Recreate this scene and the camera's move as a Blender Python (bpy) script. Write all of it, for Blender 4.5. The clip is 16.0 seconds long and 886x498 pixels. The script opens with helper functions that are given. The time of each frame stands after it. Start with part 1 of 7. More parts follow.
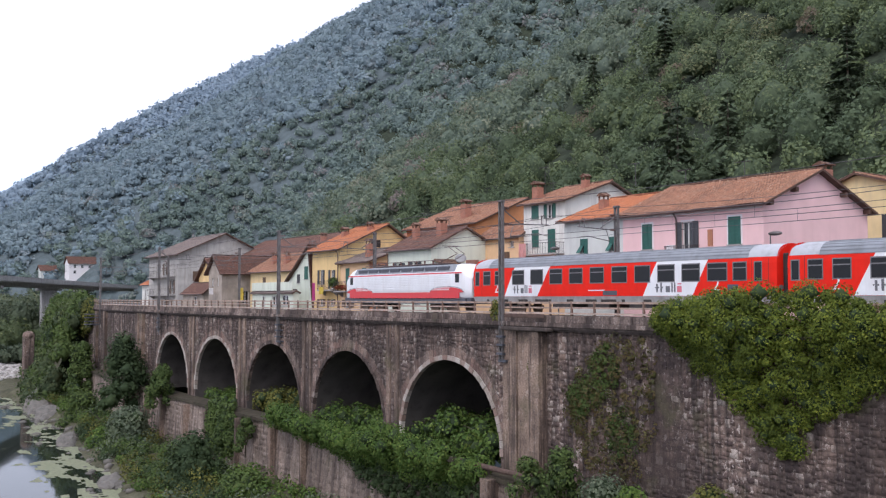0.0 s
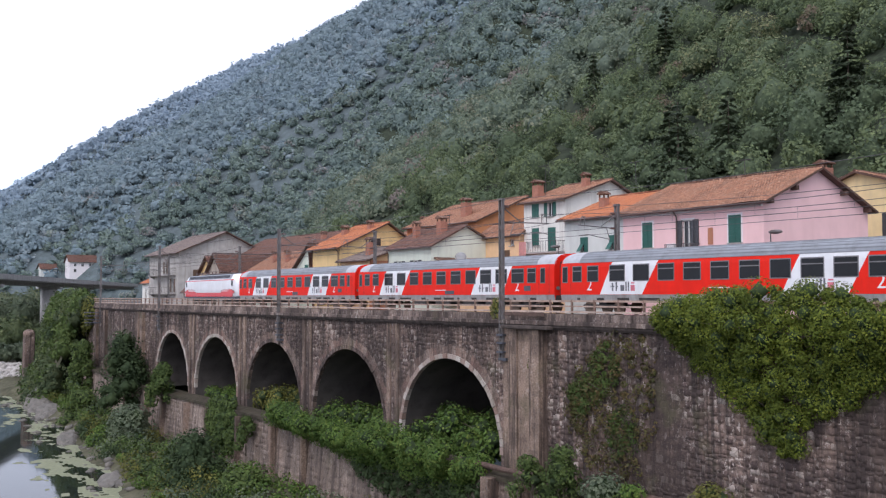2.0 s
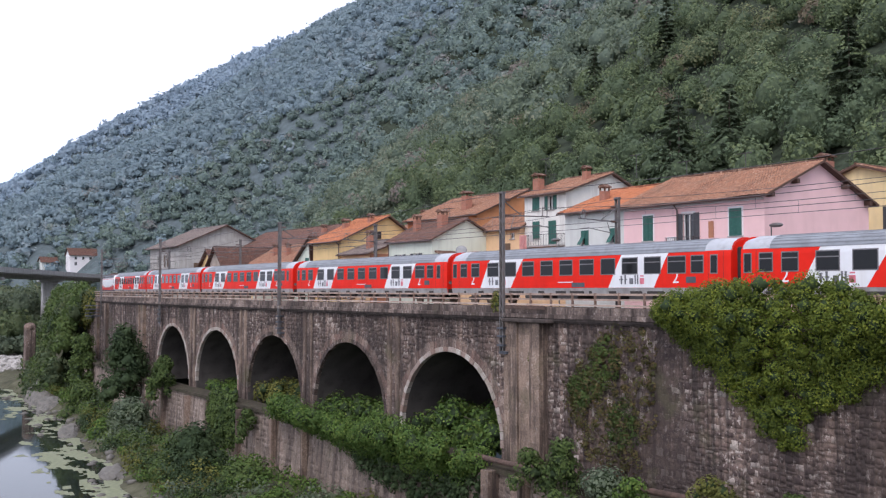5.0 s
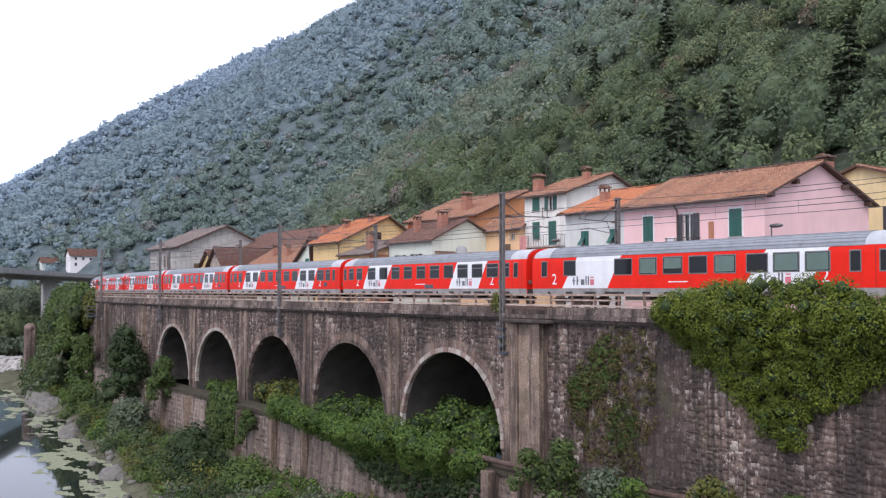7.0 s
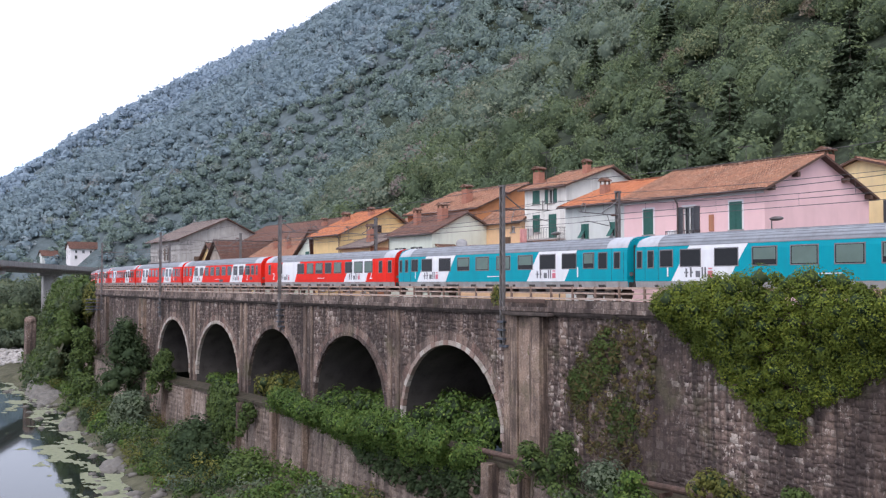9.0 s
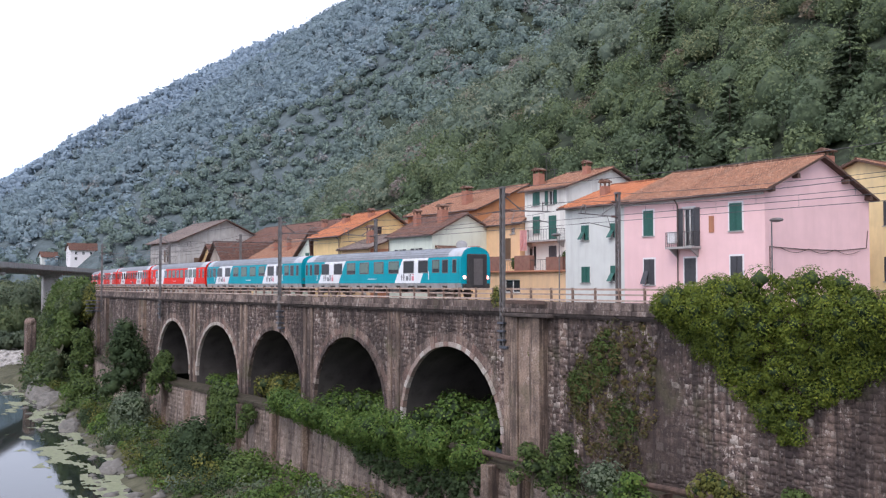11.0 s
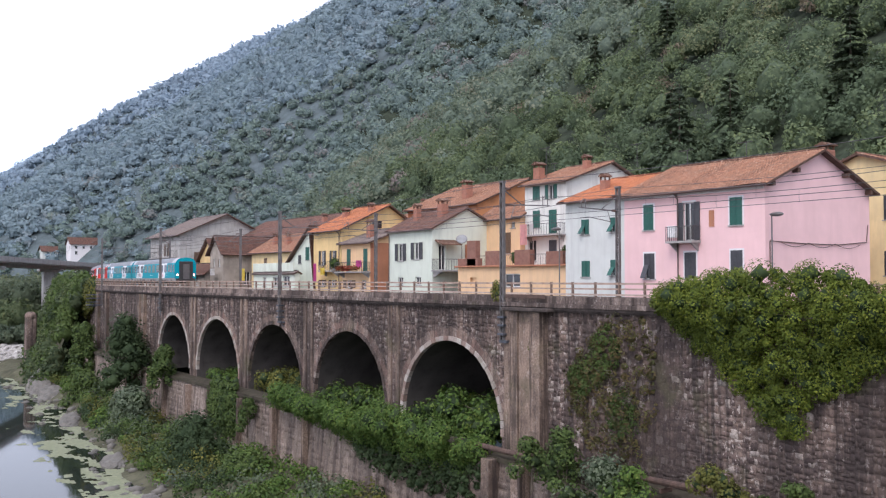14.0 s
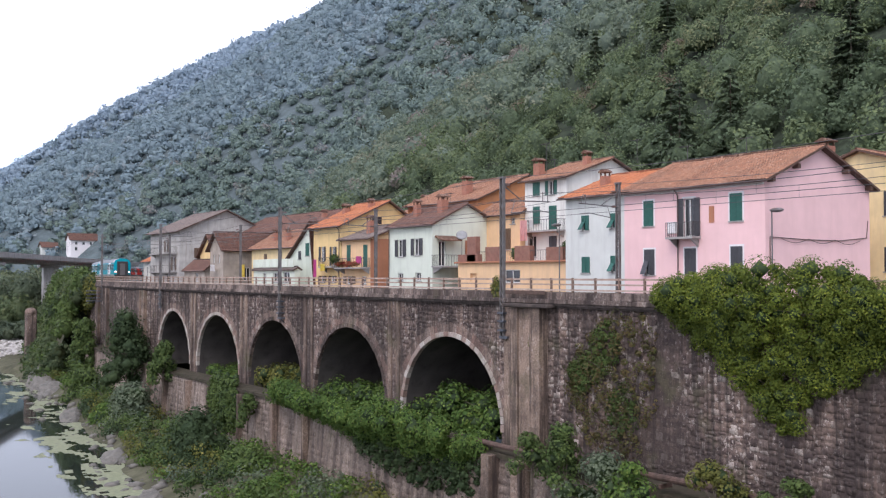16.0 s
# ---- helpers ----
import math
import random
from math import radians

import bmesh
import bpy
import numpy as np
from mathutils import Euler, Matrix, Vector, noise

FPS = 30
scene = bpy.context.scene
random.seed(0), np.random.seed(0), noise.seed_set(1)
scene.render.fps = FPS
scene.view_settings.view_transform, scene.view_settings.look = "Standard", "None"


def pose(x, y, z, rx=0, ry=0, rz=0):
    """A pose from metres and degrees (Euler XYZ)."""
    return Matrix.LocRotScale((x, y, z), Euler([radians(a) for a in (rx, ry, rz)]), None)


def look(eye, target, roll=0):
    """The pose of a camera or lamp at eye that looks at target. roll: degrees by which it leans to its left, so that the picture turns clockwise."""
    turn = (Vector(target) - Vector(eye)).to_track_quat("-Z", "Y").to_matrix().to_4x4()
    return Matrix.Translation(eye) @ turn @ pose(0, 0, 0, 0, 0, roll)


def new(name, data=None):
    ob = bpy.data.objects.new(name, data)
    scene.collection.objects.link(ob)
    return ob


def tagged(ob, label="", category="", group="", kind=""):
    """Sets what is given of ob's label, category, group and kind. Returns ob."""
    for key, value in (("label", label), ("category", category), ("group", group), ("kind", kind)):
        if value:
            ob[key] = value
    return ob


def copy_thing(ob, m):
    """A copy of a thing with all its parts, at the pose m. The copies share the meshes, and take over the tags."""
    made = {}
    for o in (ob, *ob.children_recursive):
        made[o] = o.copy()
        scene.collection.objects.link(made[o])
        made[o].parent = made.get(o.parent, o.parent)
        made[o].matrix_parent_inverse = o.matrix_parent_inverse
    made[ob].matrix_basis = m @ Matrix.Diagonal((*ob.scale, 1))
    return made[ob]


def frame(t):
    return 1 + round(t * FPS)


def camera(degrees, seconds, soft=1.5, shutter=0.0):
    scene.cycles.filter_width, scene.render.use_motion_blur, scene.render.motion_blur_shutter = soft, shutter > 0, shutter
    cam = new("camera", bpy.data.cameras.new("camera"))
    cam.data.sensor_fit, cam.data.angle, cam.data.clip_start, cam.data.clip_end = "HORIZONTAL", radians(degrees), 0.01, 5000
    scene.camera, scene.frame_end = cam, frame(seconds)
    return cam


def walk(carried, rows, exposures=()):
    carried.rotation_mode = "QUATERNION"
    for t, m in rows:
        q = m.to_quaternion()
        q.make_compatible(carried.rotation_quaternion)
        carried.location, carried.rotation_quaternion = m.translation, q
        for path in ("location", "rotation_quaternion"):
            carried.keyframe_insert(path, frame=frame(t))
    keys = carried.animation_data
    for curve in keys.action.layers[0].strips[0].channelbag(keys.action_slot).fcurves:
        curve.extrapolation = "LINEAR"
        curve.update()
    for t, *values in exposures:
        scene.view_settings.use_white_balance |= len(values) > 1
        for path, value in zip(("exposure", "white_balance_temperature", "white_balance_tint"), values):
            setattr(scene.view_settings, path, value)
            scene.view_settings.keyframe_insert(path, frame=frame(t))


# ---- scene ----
# ---------------------------------------------------------------- camera
# The track runs along x, the river side is -y, rail height is z = 0.
LENS = 2 * math.degrees(math.atan(784 / 1650))
HEAD = math.degrees(math.atan(1167 / 1650))
EYE = (0.0, 0.0, 1.15)
cam = camera(LENS, 16.0, soft=1.25)
# seconds, upward tilt and sideways turn in 1/1650 radian
TILT = [(0, 87.3, 2.0), (0.5, 88.8, 2.0), (1, 85.8, 2.0), (1.5, 84.3, 1.8), (2, 84.4, 1.6), (2.5, 76.4, 0.6), (3, 70.2, 0.6),
        (3.5, 73.0, 0.6), (4, 73.2, 0.6), (4.8, 72.6, 0.6), (5.6, 72.2, 0.6), (6.5, 71.8, 0.5), (7, 73.4, 0.5), (7.5, 70.3, 0.4), (8, 67.1, 0.4),
        (8.5, 65.6, 0.4), (9, 61.0, 0.2), (9.8, 61.4, 0.2), (10.6, 62.6, 0.2), (11.5, 64.0, 0.2), (12, 56.4, 0.1), (12.5, 50.6, 0.0), (13, 48.3, 0.0),
        (13.5, 48.6, 0.0), (14, 53.2, 0.0), (14.5, 52.6, 0.0), (15, 51.8, 0.0), (15.5, 47.8, 0.0), (16, 46.0, 0.0)]


def aim(up, side):
    t = math.atan(1167 / 1650) + side / 1650
    p = math.atan(up / 1650)
    way = Vector((-math.cos(t) * math.cos(p), math.sin(t) * math.cos(p), math.sin(p)))
    return look(EYE, Vector(EYE) + way * 10)


walk(cam, [(t, aim(u, s)) for t, u, s in TILT], exposures=[(0, 0.35, 6250, 17), (4, 0.36, 6250, 17), (6.5, 0.53, 6250, 17), (9, 0.53, 6250, 17), (16, 0.55, 6250, 17)])

# ---------------------------------------------------------------- light
SUN_UP, SUN_ROT = radians(48), radians(145)
world = bpy.data.worlds.new("overcast_sky")
scene.world = world
world.use_nodes = True
wn, wl = world.node_tree.nodes, world.node_tree.links
wn.clear()
sky = wn.new("ShaderNodeTexSky")
sky.sky_type = "NISHITA"
sky.sun_disc = False
sky.sun_elevation, sky.sun_rotation = SUN_UP, SUN_ROT
sky.air_density, sky.dust_density = 1.0, 4.0
veil = wn.new("ShaderNodeMix")
veil.data_type = "RGBA"
veil.inputs["Factor"].default_value = 0.86
veil.inputs["B"].default_value = (9.9, 10.7, 12.4, 1)
bg = wn.new("ShaderNodeBackground")
bg.inputs["Strength"].default_value = 0.1
wo = wn.new("ShaderNodeOutputWorld")
wl.new(sky.outputs[0], veil.inputs["A"])
wl.new(veil.outputs["Result"], bg.inputs["Color"])
wl.new(bg.outputs[0], wo.inputs[0])
sun = new("sun", bpy.data.lights.new("sun", "SUN"))
sun.data.energy, sun.data.angle, sun.data.color = 1.2, radians(25), (1.0, 0.95, 0.88)
sun.matrix_basis = look((0, 0, 50), (-math.cos(SUN_UP) * math.sin(SUN_ROT), -math.cos(SUN_UP) * math.cos(SUN_ROT), 50 - math.sin(SUN_UP)))

# ---------------------------------------------------------------- materials
def nodes_of(name):
    m = bpy.data.materials.new(name)
    m.use_nodes = True
    nt = m.node_tree
    return m, nt.nodes, nt.links, nt.nodes["Principled BSDF"]


def ramp(n, l, src, stops):
    r = n.new("ShaderNodeValToRGB")
    els = r.color_ramp.elements
    while len(els) < len(stops):
        els.new(0.5)
    for e, (p, c) in zip(els, stops):
        e.position, e.color = p, (*c, 1)
    l.new(src, r.inputs[0])
    return r.outputs[0]


def noise_of(n, l, scale, detail=6.0, rough=0.6, stretch=(1, 1, 1), still=False, shift=0.0):
    tc, mp, nz = n.new("ShaderNodeNewGeometry" if still else "ShaderNodeTexCoord"), n.new("ShaderNodeMapping"), n.new("ShaderNodeTexNoise")
    mp.inputs["Location"].default_value = (shift, shift, shift)
    mp.inputs["Scale"].default_value = stretch
    nz.inputs["Scale"].default_value, nz.inputs["Detail"].default_value, nz.inputs["Roughness"].default_value = scale, detail, rough
    l.new(tc.outputs["Position" if still else "Object"], mp.inputs[0])
    l.new(mp.outputs[0], nz.inputs["Vector"])
    return nz.outputs["Fac"]


def mixed(n, l, fac, a, b, how="MIX"):
    m = n.new("ShaderNodeMix")
    m.data_type, m.blend_type = "RGBA", how
    for sock, v in (("Factor", fac), ("A", a), ("B", b)):
        if isinstance(v, (int, float)):
            m.inputs[sock].default_value = v
        elif isinstance(v, tuple):
            m.inputs[sock].default_value = (*v, 1)
        else:
            l.new(v, m.inputs[sock])
    return m.outputs["Result"]


def bumped(n, l, bs, height, strength=0.4, dist=0.05):
    b = n.new("ShaderNodeBump")
    b.inputs["Strength"].default_value, b.inputs["Distance"].default_value = strength, dist
    l.new(height, b.inputs["Height"])
    l.new(b.outputs[0], bs.inputs["Normal"])


def plain(name, col, rough=0.6, metal=0.0, var=0.18, scale=3.0, streak=False, bump=0.15, dirt=None, spec=0.5):
    """A surface of one colour with grain, blotches and, where asked, runs of dirt."""
    m, n, l, bs = nodes_of(name)
    dark, light = tuple(c * (1 - var) for c in col), tuple(min(1, c * (1 + var)) for c in col)
    c = ramp(n, l, noise_of(n, l, scale), [(0.3, dark), (0.7, light)])
    if dirt:
        st = noise_of(n, l, 1.6, 5, 0.65, (1, 1, 0.12) if streak else (1, 1, 1))
        c = mixed(n, l, ramp(n, l, st, [(0.48, (0, 0, 0)), (0.72, (0.75, 0.75, 0.75))]), c, dirt)
    l.new(c, bs.inputs["Base Color"])
    bs.inputs["Roughness"].default_value, bs.inputs["Metallic"].default_value = rough, metal
    bs.inputs["Specular IOR Level"].default_value = spec
    if bump:
        bumped(n, l, bs, noise_of(n, l, scale * 9, 4), bump, 0.02)
    return m


def by_piece(name, cols, rough=0.85, island=True, fine=14.0, bump=0.5, streak=None, moss=None, spec=0.3):
    """Pieces that differ from one to the next, with grain and, where asked, dark runs and moss."""
    m, n, l, bs = nodes_of(name)
    if island:
        src = n.new("ShaderNodeNewGeometry").outputs["Random Per Island"]
    else:
        src = n.new("ShaderNodeObjectInfo").outputs["Random"]
    c = ramp(n, l, src, [(i / max(1, len(cols) - 1), k) for i, k in enumerate(cols)])
    g = noise_of(n, l, fine, 5, still=True)
    c = mixed(n, l, 0.75, c, ramp(n, l, g, [(0.25, (0.4, 0.4, 0.4)), (0.75, (1, 1, 1))]), "MULTIPLY")
    if streak:
        c = mixed(n, l, ramp(n, l, noise_of(n, l, 0.55, 7, 0.75, still=True, shift=9), [(0.5, (0, 0, 0)), (0.66, (0.65, 0.65, 0.65))]), c, (0.44, 0.345, 0.295))
        c = mixed(n, l, ramp(n, l, noise_of(n, l, 1.1, 5, 0.6, (1, 1, 0.1), True, 4), [(0.54, (0, 0, 0)), (0.7, (0.65, 0.65, 0.65))]), c, (0.38, 0.29, 0.225))
    if moss:
        c = mixed(n, l, ramp(n, l, noise_of(n, l, 0.35, 5, still=True), [(0.55, (0, 0, 0)), (0.7, (0.7, 0.7, 0.7))]), c, moss)
    if streak:
        c = mixed(n, l, ramp(n, l, noise_of(n, l, 0.9, 6, 0.65, (1, 1, 0.07), True), [(0.44, (0, 0, 0)), (0.62, (0.88, 0.85, 0.85))]), c, streak)
    l.new(c, bs.inputs["Base Color"])
    bs.inputs["Roughness"].default_value = rough
    bs.inputs["Specular IOR Level"].default_value = spec
    if bump:
        bumped(n, l, bs, g, bump, 0.03)
    return m


def old_masonry(name, cols, island=True, fleck=(0.5, 0.43, 0.38), soot=(0.047, 0.036, 0.033), tan=(0.38, 0.265, 0.205), dark=0.85, pale=0.8):
    """Old wall stone: each piece its own tone, lime flecks, tan runs, soot and black rain streaks."""
    m, n, l, bs = nodes_of(name)
    src = n.new("ShaderNodeNewGeometry").outputs["Random Per Island"] if island else n.new("ShaderNodeObjectInfo").outputs["Random"]
    r = n.new("ShaderNodeValToRGB")
    r.color_ramp.interpolation = "CONSTANT"
    while len(r.color_ramp.elements) < len(cols):
        r.color_ramp.elements.new(0.5)
    for i, (e, k) in enumerate(zip(r.color_ramp.elements, cols)):
        e.position, e.color = i / len(cols), (*k, 1)
    l.new(src, r.inputs[0])
    grain = noise_of(n, l, 9.0, 8, 0.7, still=True)
    c = mixed(n, l, 0.9, r.outputs[0], ramp(n, l, grain, [(0.3, (0.3, 0.29, 0.28)), (0.72, (1.3, 1.28, 1.25))]), "MULTIPLY")
    c = mixed(n, l, ramp(n, l, noise_of(n, l, 0.4, 6, 0.7, still=True, shift=9), [(0.5, (0, 0, 0)), (0.7, (0.4, 0.4, 0.4))]), c, tan)
    c = mixed(n, l, ramp(n, l, noise_of(n, l, 1.3, 5, 0.6, (1, 1, 0.1), True, 4), [(0.58, (0, 0, 0)), (0.72, (0.55, 0.55, 0.55))]), c, tan)
    c = mixed(n, l, ramp(n, l, noise_of(n, l, 4.5, 8, 0.72, (1, 1, 0.7), True, 2), [(0.56, (0, 0, 0)), (0.61, (pale, pale, pale))]), c, fleck)
    c = mixed(n, l, ramp(n, l, noise_of(n, l, 0.3, 7, 0.72, (1, 1, 0.5), True, 31), [(0.42, (0, 0, 0)), (0.58, (dark * 0.9, dark * 0.9, dark * 0.9))]), c, soot)
    c = mixed(n, l, ramp(n, l, noise_of(n, l, 1.7, 6, 0.65, (1, 1, 0.05), True), [(0.47, (0, 0, 0)), (0.6, (dark, dark, dark))]), c, soot)
    c = mixed(n, l, ramp(n, l, noise_of(n, l, 0.35, 5, still=True), [(0.58, (0, 0, 0)), (0.7, (0.5, 0.5, 0.5))]), c, (0.1, 0.095, 0.05))
    l.new(c, bs.inputs["Base Color"])
    bs.inputs["Roughness"].default_value = 0.92
    bs.inputs["Specular IOR Level"].default_value = 0.2
    bumped(n, l, bs, grain, 0.7, 0.04)
    return m


def crown_leaf(name, cols, fine=1.1, mottle=0.85):
    """Tree crowns: every tree its own green, mottled by bunches of leaves."""
    m, n, l, bs = nodes_of(name)
    at = n.new("ShaderNodeAttribute")
    at.attribute_name = "tint"
    c = ramp(n, l, at.outputs["Fac"], [(i / (len(cols) - 1), k) for i, k in enumerate(cols)])
    g = noise_of(n, l, fine, 6, 0.7, still=True)
    c = mixed(n, l, mottle, c, ramp(n, l, g, [(0.3, (0.4, 0.43, 0.45)), (0.5, (0.9, 0.9, 0.9)), (0.72, (1.45, 1.4, 1.25))]), "MULTIPLY")
    l.new(c, bs.inputs["Base Color"])
    bs.inputs["Roughness"].default_value = 0.75
    bs.inputs["Specular IOR Level"].default_value = 0.12
    tr = n.new("ShaderNodeBsdfTranslucent")
    l.new(c, tr.inputs[0])
    mx = n.new("ShaderNodeMixShader")
    mx.inputs[0].default_value = 0.3
    l.new(bs.outputs[0], mx.inputs[1])
    l.new(tr.outputs[0], mx.inputs[2])
    l.new(mx.outputs[0], n["Material Output"].inputs[0])
    return m


def leafy(name, cols, patch=0.2, back=0.25, tree=0.0):
    """Foliage: leaf by leaf and patch by patch."""
    m, n, l, bs = nodes_of(name)
    src = n.new("ShaderNodeNewGeometry").outputs["Random Per Island"]
    c = ramp(n, l, src, [(i / max(1, len(cols) - 1), k) for i, k in enumerate(cols)])
    c = mixed(n, l, 0.8, c, ramp(n, l, noise_of(n, l, patch, 4), [(0.3, (0.45, 0.5, 0.5)), (0.7, (1.0, 1.0, 0.85))]), "MULTIPLY")
    if tree:
        vo = n.new("ShaderNodeTexVoronoi")
        vo.inputs["Scale"].default_value = tree
        l.new(n.new("ShaderNodeNewGeometry").outputs["Position"], vo.inputs["Vector"])
        sep = n.new("ShaderNodeSeparateColor")
        l.new(vo.outputs["Color"], sep.inputs[0])
        c = mixed(n, l, 0.8, c, ramp(n, l, sep.outputs[0], [(0.0, (0.5, 0.56, 0.56)), (0.45, (0.82, 0.86, 0.84)), (0.8, (1.05, 1.05, 0.95)), (1.0, (1.3, 1.2, 0.95))]), "MULTIPLY")
    l.new(c, bs.inputs["Base Color"])
    bs.inputs["Roughness"].default_value = 0.7
    bs.inputs["Specular IOR Level"].default_value = 0.15
    tr = n.new("ShaderNodeBsdfTranslucent")
    l.new(c, tr.inputs[0])
    mx = n.new("ShaderNodeMixShader")
    mx.inputs[0].default_value = back
    l.new(bs.outputs[0], mx.inputs[1])
    l.new(tr.outputs[0], mx.inputs[2])
    l.new(mx.outputs[0], n["Material Output"].inputs[0])
    return m


def tiled_roof(name, cols, moss=(0.12, 0.1, 0.07)):
    """Old clay tiles: courses across the slope and rolls down it, every tile a little different."""
    m, n, l, bs = nodes_of(name)
    uv, mp = n.new("ShaderNodeUVMap"), n.new("ShaderNodeMapping")
    l.new(uv.outputs[0], mp.inputs[0])
    br = n.new("ShaderNodeTexBrick")
    br.inputs["Scale"].default_value = 1.0
    br.inputs["Brick Width"].default_value, br.inputs["Row Height"].default_value = 0.22, 0.36
    br.inputs["Mortar Size"].default_value, br.inputs["Mortar Smooth"].default_value = 0.02, 0.6
    br.offset = 0.0
    br.inputs["Color1"].default_value, br.inputs["Color2"].default_value = (*cols[0], 1), (*cols[1], 1)
    br.inputs["Mortar"].default_value = (*[c * 0.28 for c in cols[0]], 1)
    l.new(mp.outputs[0], br.inputs["Vector"])
    c = mixed(n, l, ramp(n, l, noise_of(n, l, 1.1, 6, 0.7), [(0.42, (0, 0, 0)), (0.68, (0.8, 0.8, 0.8))]), br.outputs["Color"], moss)
    c = mixed(n, l, ramp(n, l, noise_of(n, l, 5, 3), [(0.55, (0, 0, 0)), (0.7, (0.6, 0.6, 0.6))]), c, cols[2])
    l.new(c, bs.inputs["Base Color"])
    bs.inputs["Roughness"].default_value = 0.9
    bumped(n, l, bs, noise_of(n, l, 16, 4), 0.4, 0.03)
    return m


STONE_COLS = [(0.115, 0.083, 0.074), (0.2, 0.147, 0.128), (0.145, 0.105, 0.094), (0.29, 0.22, 0.19), (0.17, 0.126, 0.112), (0.5, 0.43, 0.38), (0.105, 0.077, 0.072), (0.22, 0.16, 0.13), (0.16, 0.118, 0.106), (0.25, 0.183, 0.155)]
LOW_COLS = [(0.35, 0.28, 0.235), (0.31, 0.245, 0.205), (0.39, 0.315, 0.27), (0.27, 0.215, 0.18)]
M = dict(
    stone=old_masonry("rubble_stone", STONE_COLS),
    stone_piece=old_masonry("rubble_stone_single", STONE_COLS, island=False),
    mortar=old_masonry("old_mortar", [(0.2, 0.152, 0.13), (0.2, 0.152, 0.13)], island=False),
    render_low=old_masonry("weathered_lime_render", LOW_COLS[:2], island=False, dark=0.6, pale=0.5),
    low_stone=old_masonry("pale_wall_block", LOW_COLS, dark=0.6, pale=0.5),
    pilaster=old_masonry("dressed_stone", [(0.37, 0.275, 0.215), (0.28, 0.21, 0.165), (0.33, 0.245, 0.195)], island=False, pale=0.4),
    arch_brick=old_masonry("pinkish_arch_brick", [(0.27, 0.175, 0.145), (0.32, 0.23, 0.19), (0.22, 0.16, 0.135), (0.35, 0.27, 0.23)], island=False, dark=0.6, pale=0.4),
    coping=old_masonry("weathered_coping_stone", [(0.27, 0.21, 0.182), (0.33, 0.26, 0.225), (0.22, 0.172, 0.15)], island=False, dark=0.8),
    # dark tone holds soot and the painted shadow line below the coping
    cornice=plain("soot_and_shadow_cornice_stone", (0.085, 0.068, 0.06), 0.92, var=0.45, scale=1.8, streak=True, bump=0.5, dirt=(0.04, 0.034, 0.031), spec=0.2),
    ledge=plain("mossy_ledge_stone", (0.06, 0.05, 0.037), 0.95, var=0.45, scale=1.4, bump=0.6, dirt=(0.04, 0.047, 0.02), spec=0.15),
    voussoir=by_piece("arch_stone", [(0.36, 0.31, 0.26), (0.58, 0.52, 0.46), (0.3, 0.2, 0.16), (0.5, 0.44, 0.38)], island=False, fine=10),
    # one dark tone for the inside of the arches
    soffit=plain("dark_vault", (0.08, 0.072, 0.067), 0.95, var=0.4, scale=0.8, bump=0.5, dirt=(0.055, 0.05, 0.047), spec=0.1),
    ballast=plain("grey_ballast", (0.2, 0.18, 0.16), 0.95, var=0.5, scale=22, bump=0.8),
    soil=plain("river_bank_soil", (0.09, 0.085, 0.055), 0.95, var=0.4, scale=0.5, bump=0.6, dirt=(0.05, 0.06, 0.03), spec=0.1),
    forest_floor=plain("forest_floor", (0.042, 0.052, 0.034), 0.95, var=0.5, scale=0.5, bump=0.8, dirt=(0.02, 0.027, 0.018), spec=0.1),
    # lighter, bluer floor: distance haze painted into the base colour
    forest_far=plain("haze_painted_forest_floor", (0.1, 0.125, 0.13), 0.95, var=0.3, scale=0.25, bump=0.8, dirt=(0.08, 0.1, 0.1), spec=0.1),
    asphalt=plain("street_asphalt", (0.06, 0.06, 0.06), 0.9, var=0.2, scale=2),
    rail=plain("steel_rail", (0.22, 0.16, 0.12), 0.45, 0.8, bump=0),
    sleeper=plain("concrete_sleeper", (0.36, 0.34, 0.31), 0.9),
    fence=plain("worn_tan_railing", (0.4, 0.29, 0.23), 0.7, var=0.3, scale=2, dirt=(0.22, 0.12, 0.07)),
    fence_low=plain("pale_kerb_paint", (0.47, 0.36, 0.295), 0.75, var=0.3, scale=2, dirt=(0.3, 0.2, 0.15)),
    fence_post=plain("brown_railing_post", (0.19, 0.125, 0.095), 0.8, var=0.35, scale=4, dirt=(0.1, 0.06, 0.045)),
    rust=plain("rusted_iron", (0.09, 0.055, 0.042), 0.85, var=0.4, scale=4),
    pole=plain("galvanised_pole", (0.17, 0.16, 0.155), 0.6, 0.5, var=0.25, scale=3, dirt=(0.14, 0.1, 0.08)),
    wire=plain("dark_wire", (0.1, 0.09, 0.09), 0.5, 0.6, bump=0),
    insul=plain("brown_insulator", (0.12, 0.06, 0.045), 0.3, bump=0),
    concrete=plain("road_bridge_concrete", (0.36, 0.35, 0.345), 0.9, var=0.15, scale=0.7, streak=True, dirt=(0.2, 0.19, 0.18)),
    rock=plain("river_rock", (0.125, 0.115, 0.1), 0.9, var=0.3, scale=1.2, bump=0.7, dirt=(0.2, 0.18, 0.15)),
    gravel=plain("river_gravel", (0.38, 0.355, 0.33), 0.95, var=0.45, scale=2.4, bump=0.8, dirt=(0.25, 0.23, 0.19)),
    algae=plain("floating_weed", (0.19, 0.2, 0.115), 0.75, var=0.3, scale=2.5, bump=0.3, dirt=(0.17, 0.19, 0.09)),
    bark=plain("tree_bark", (0.1, 0.08, 0.06), 0.95, var=0.3, scale=8, bump=0.6),
)

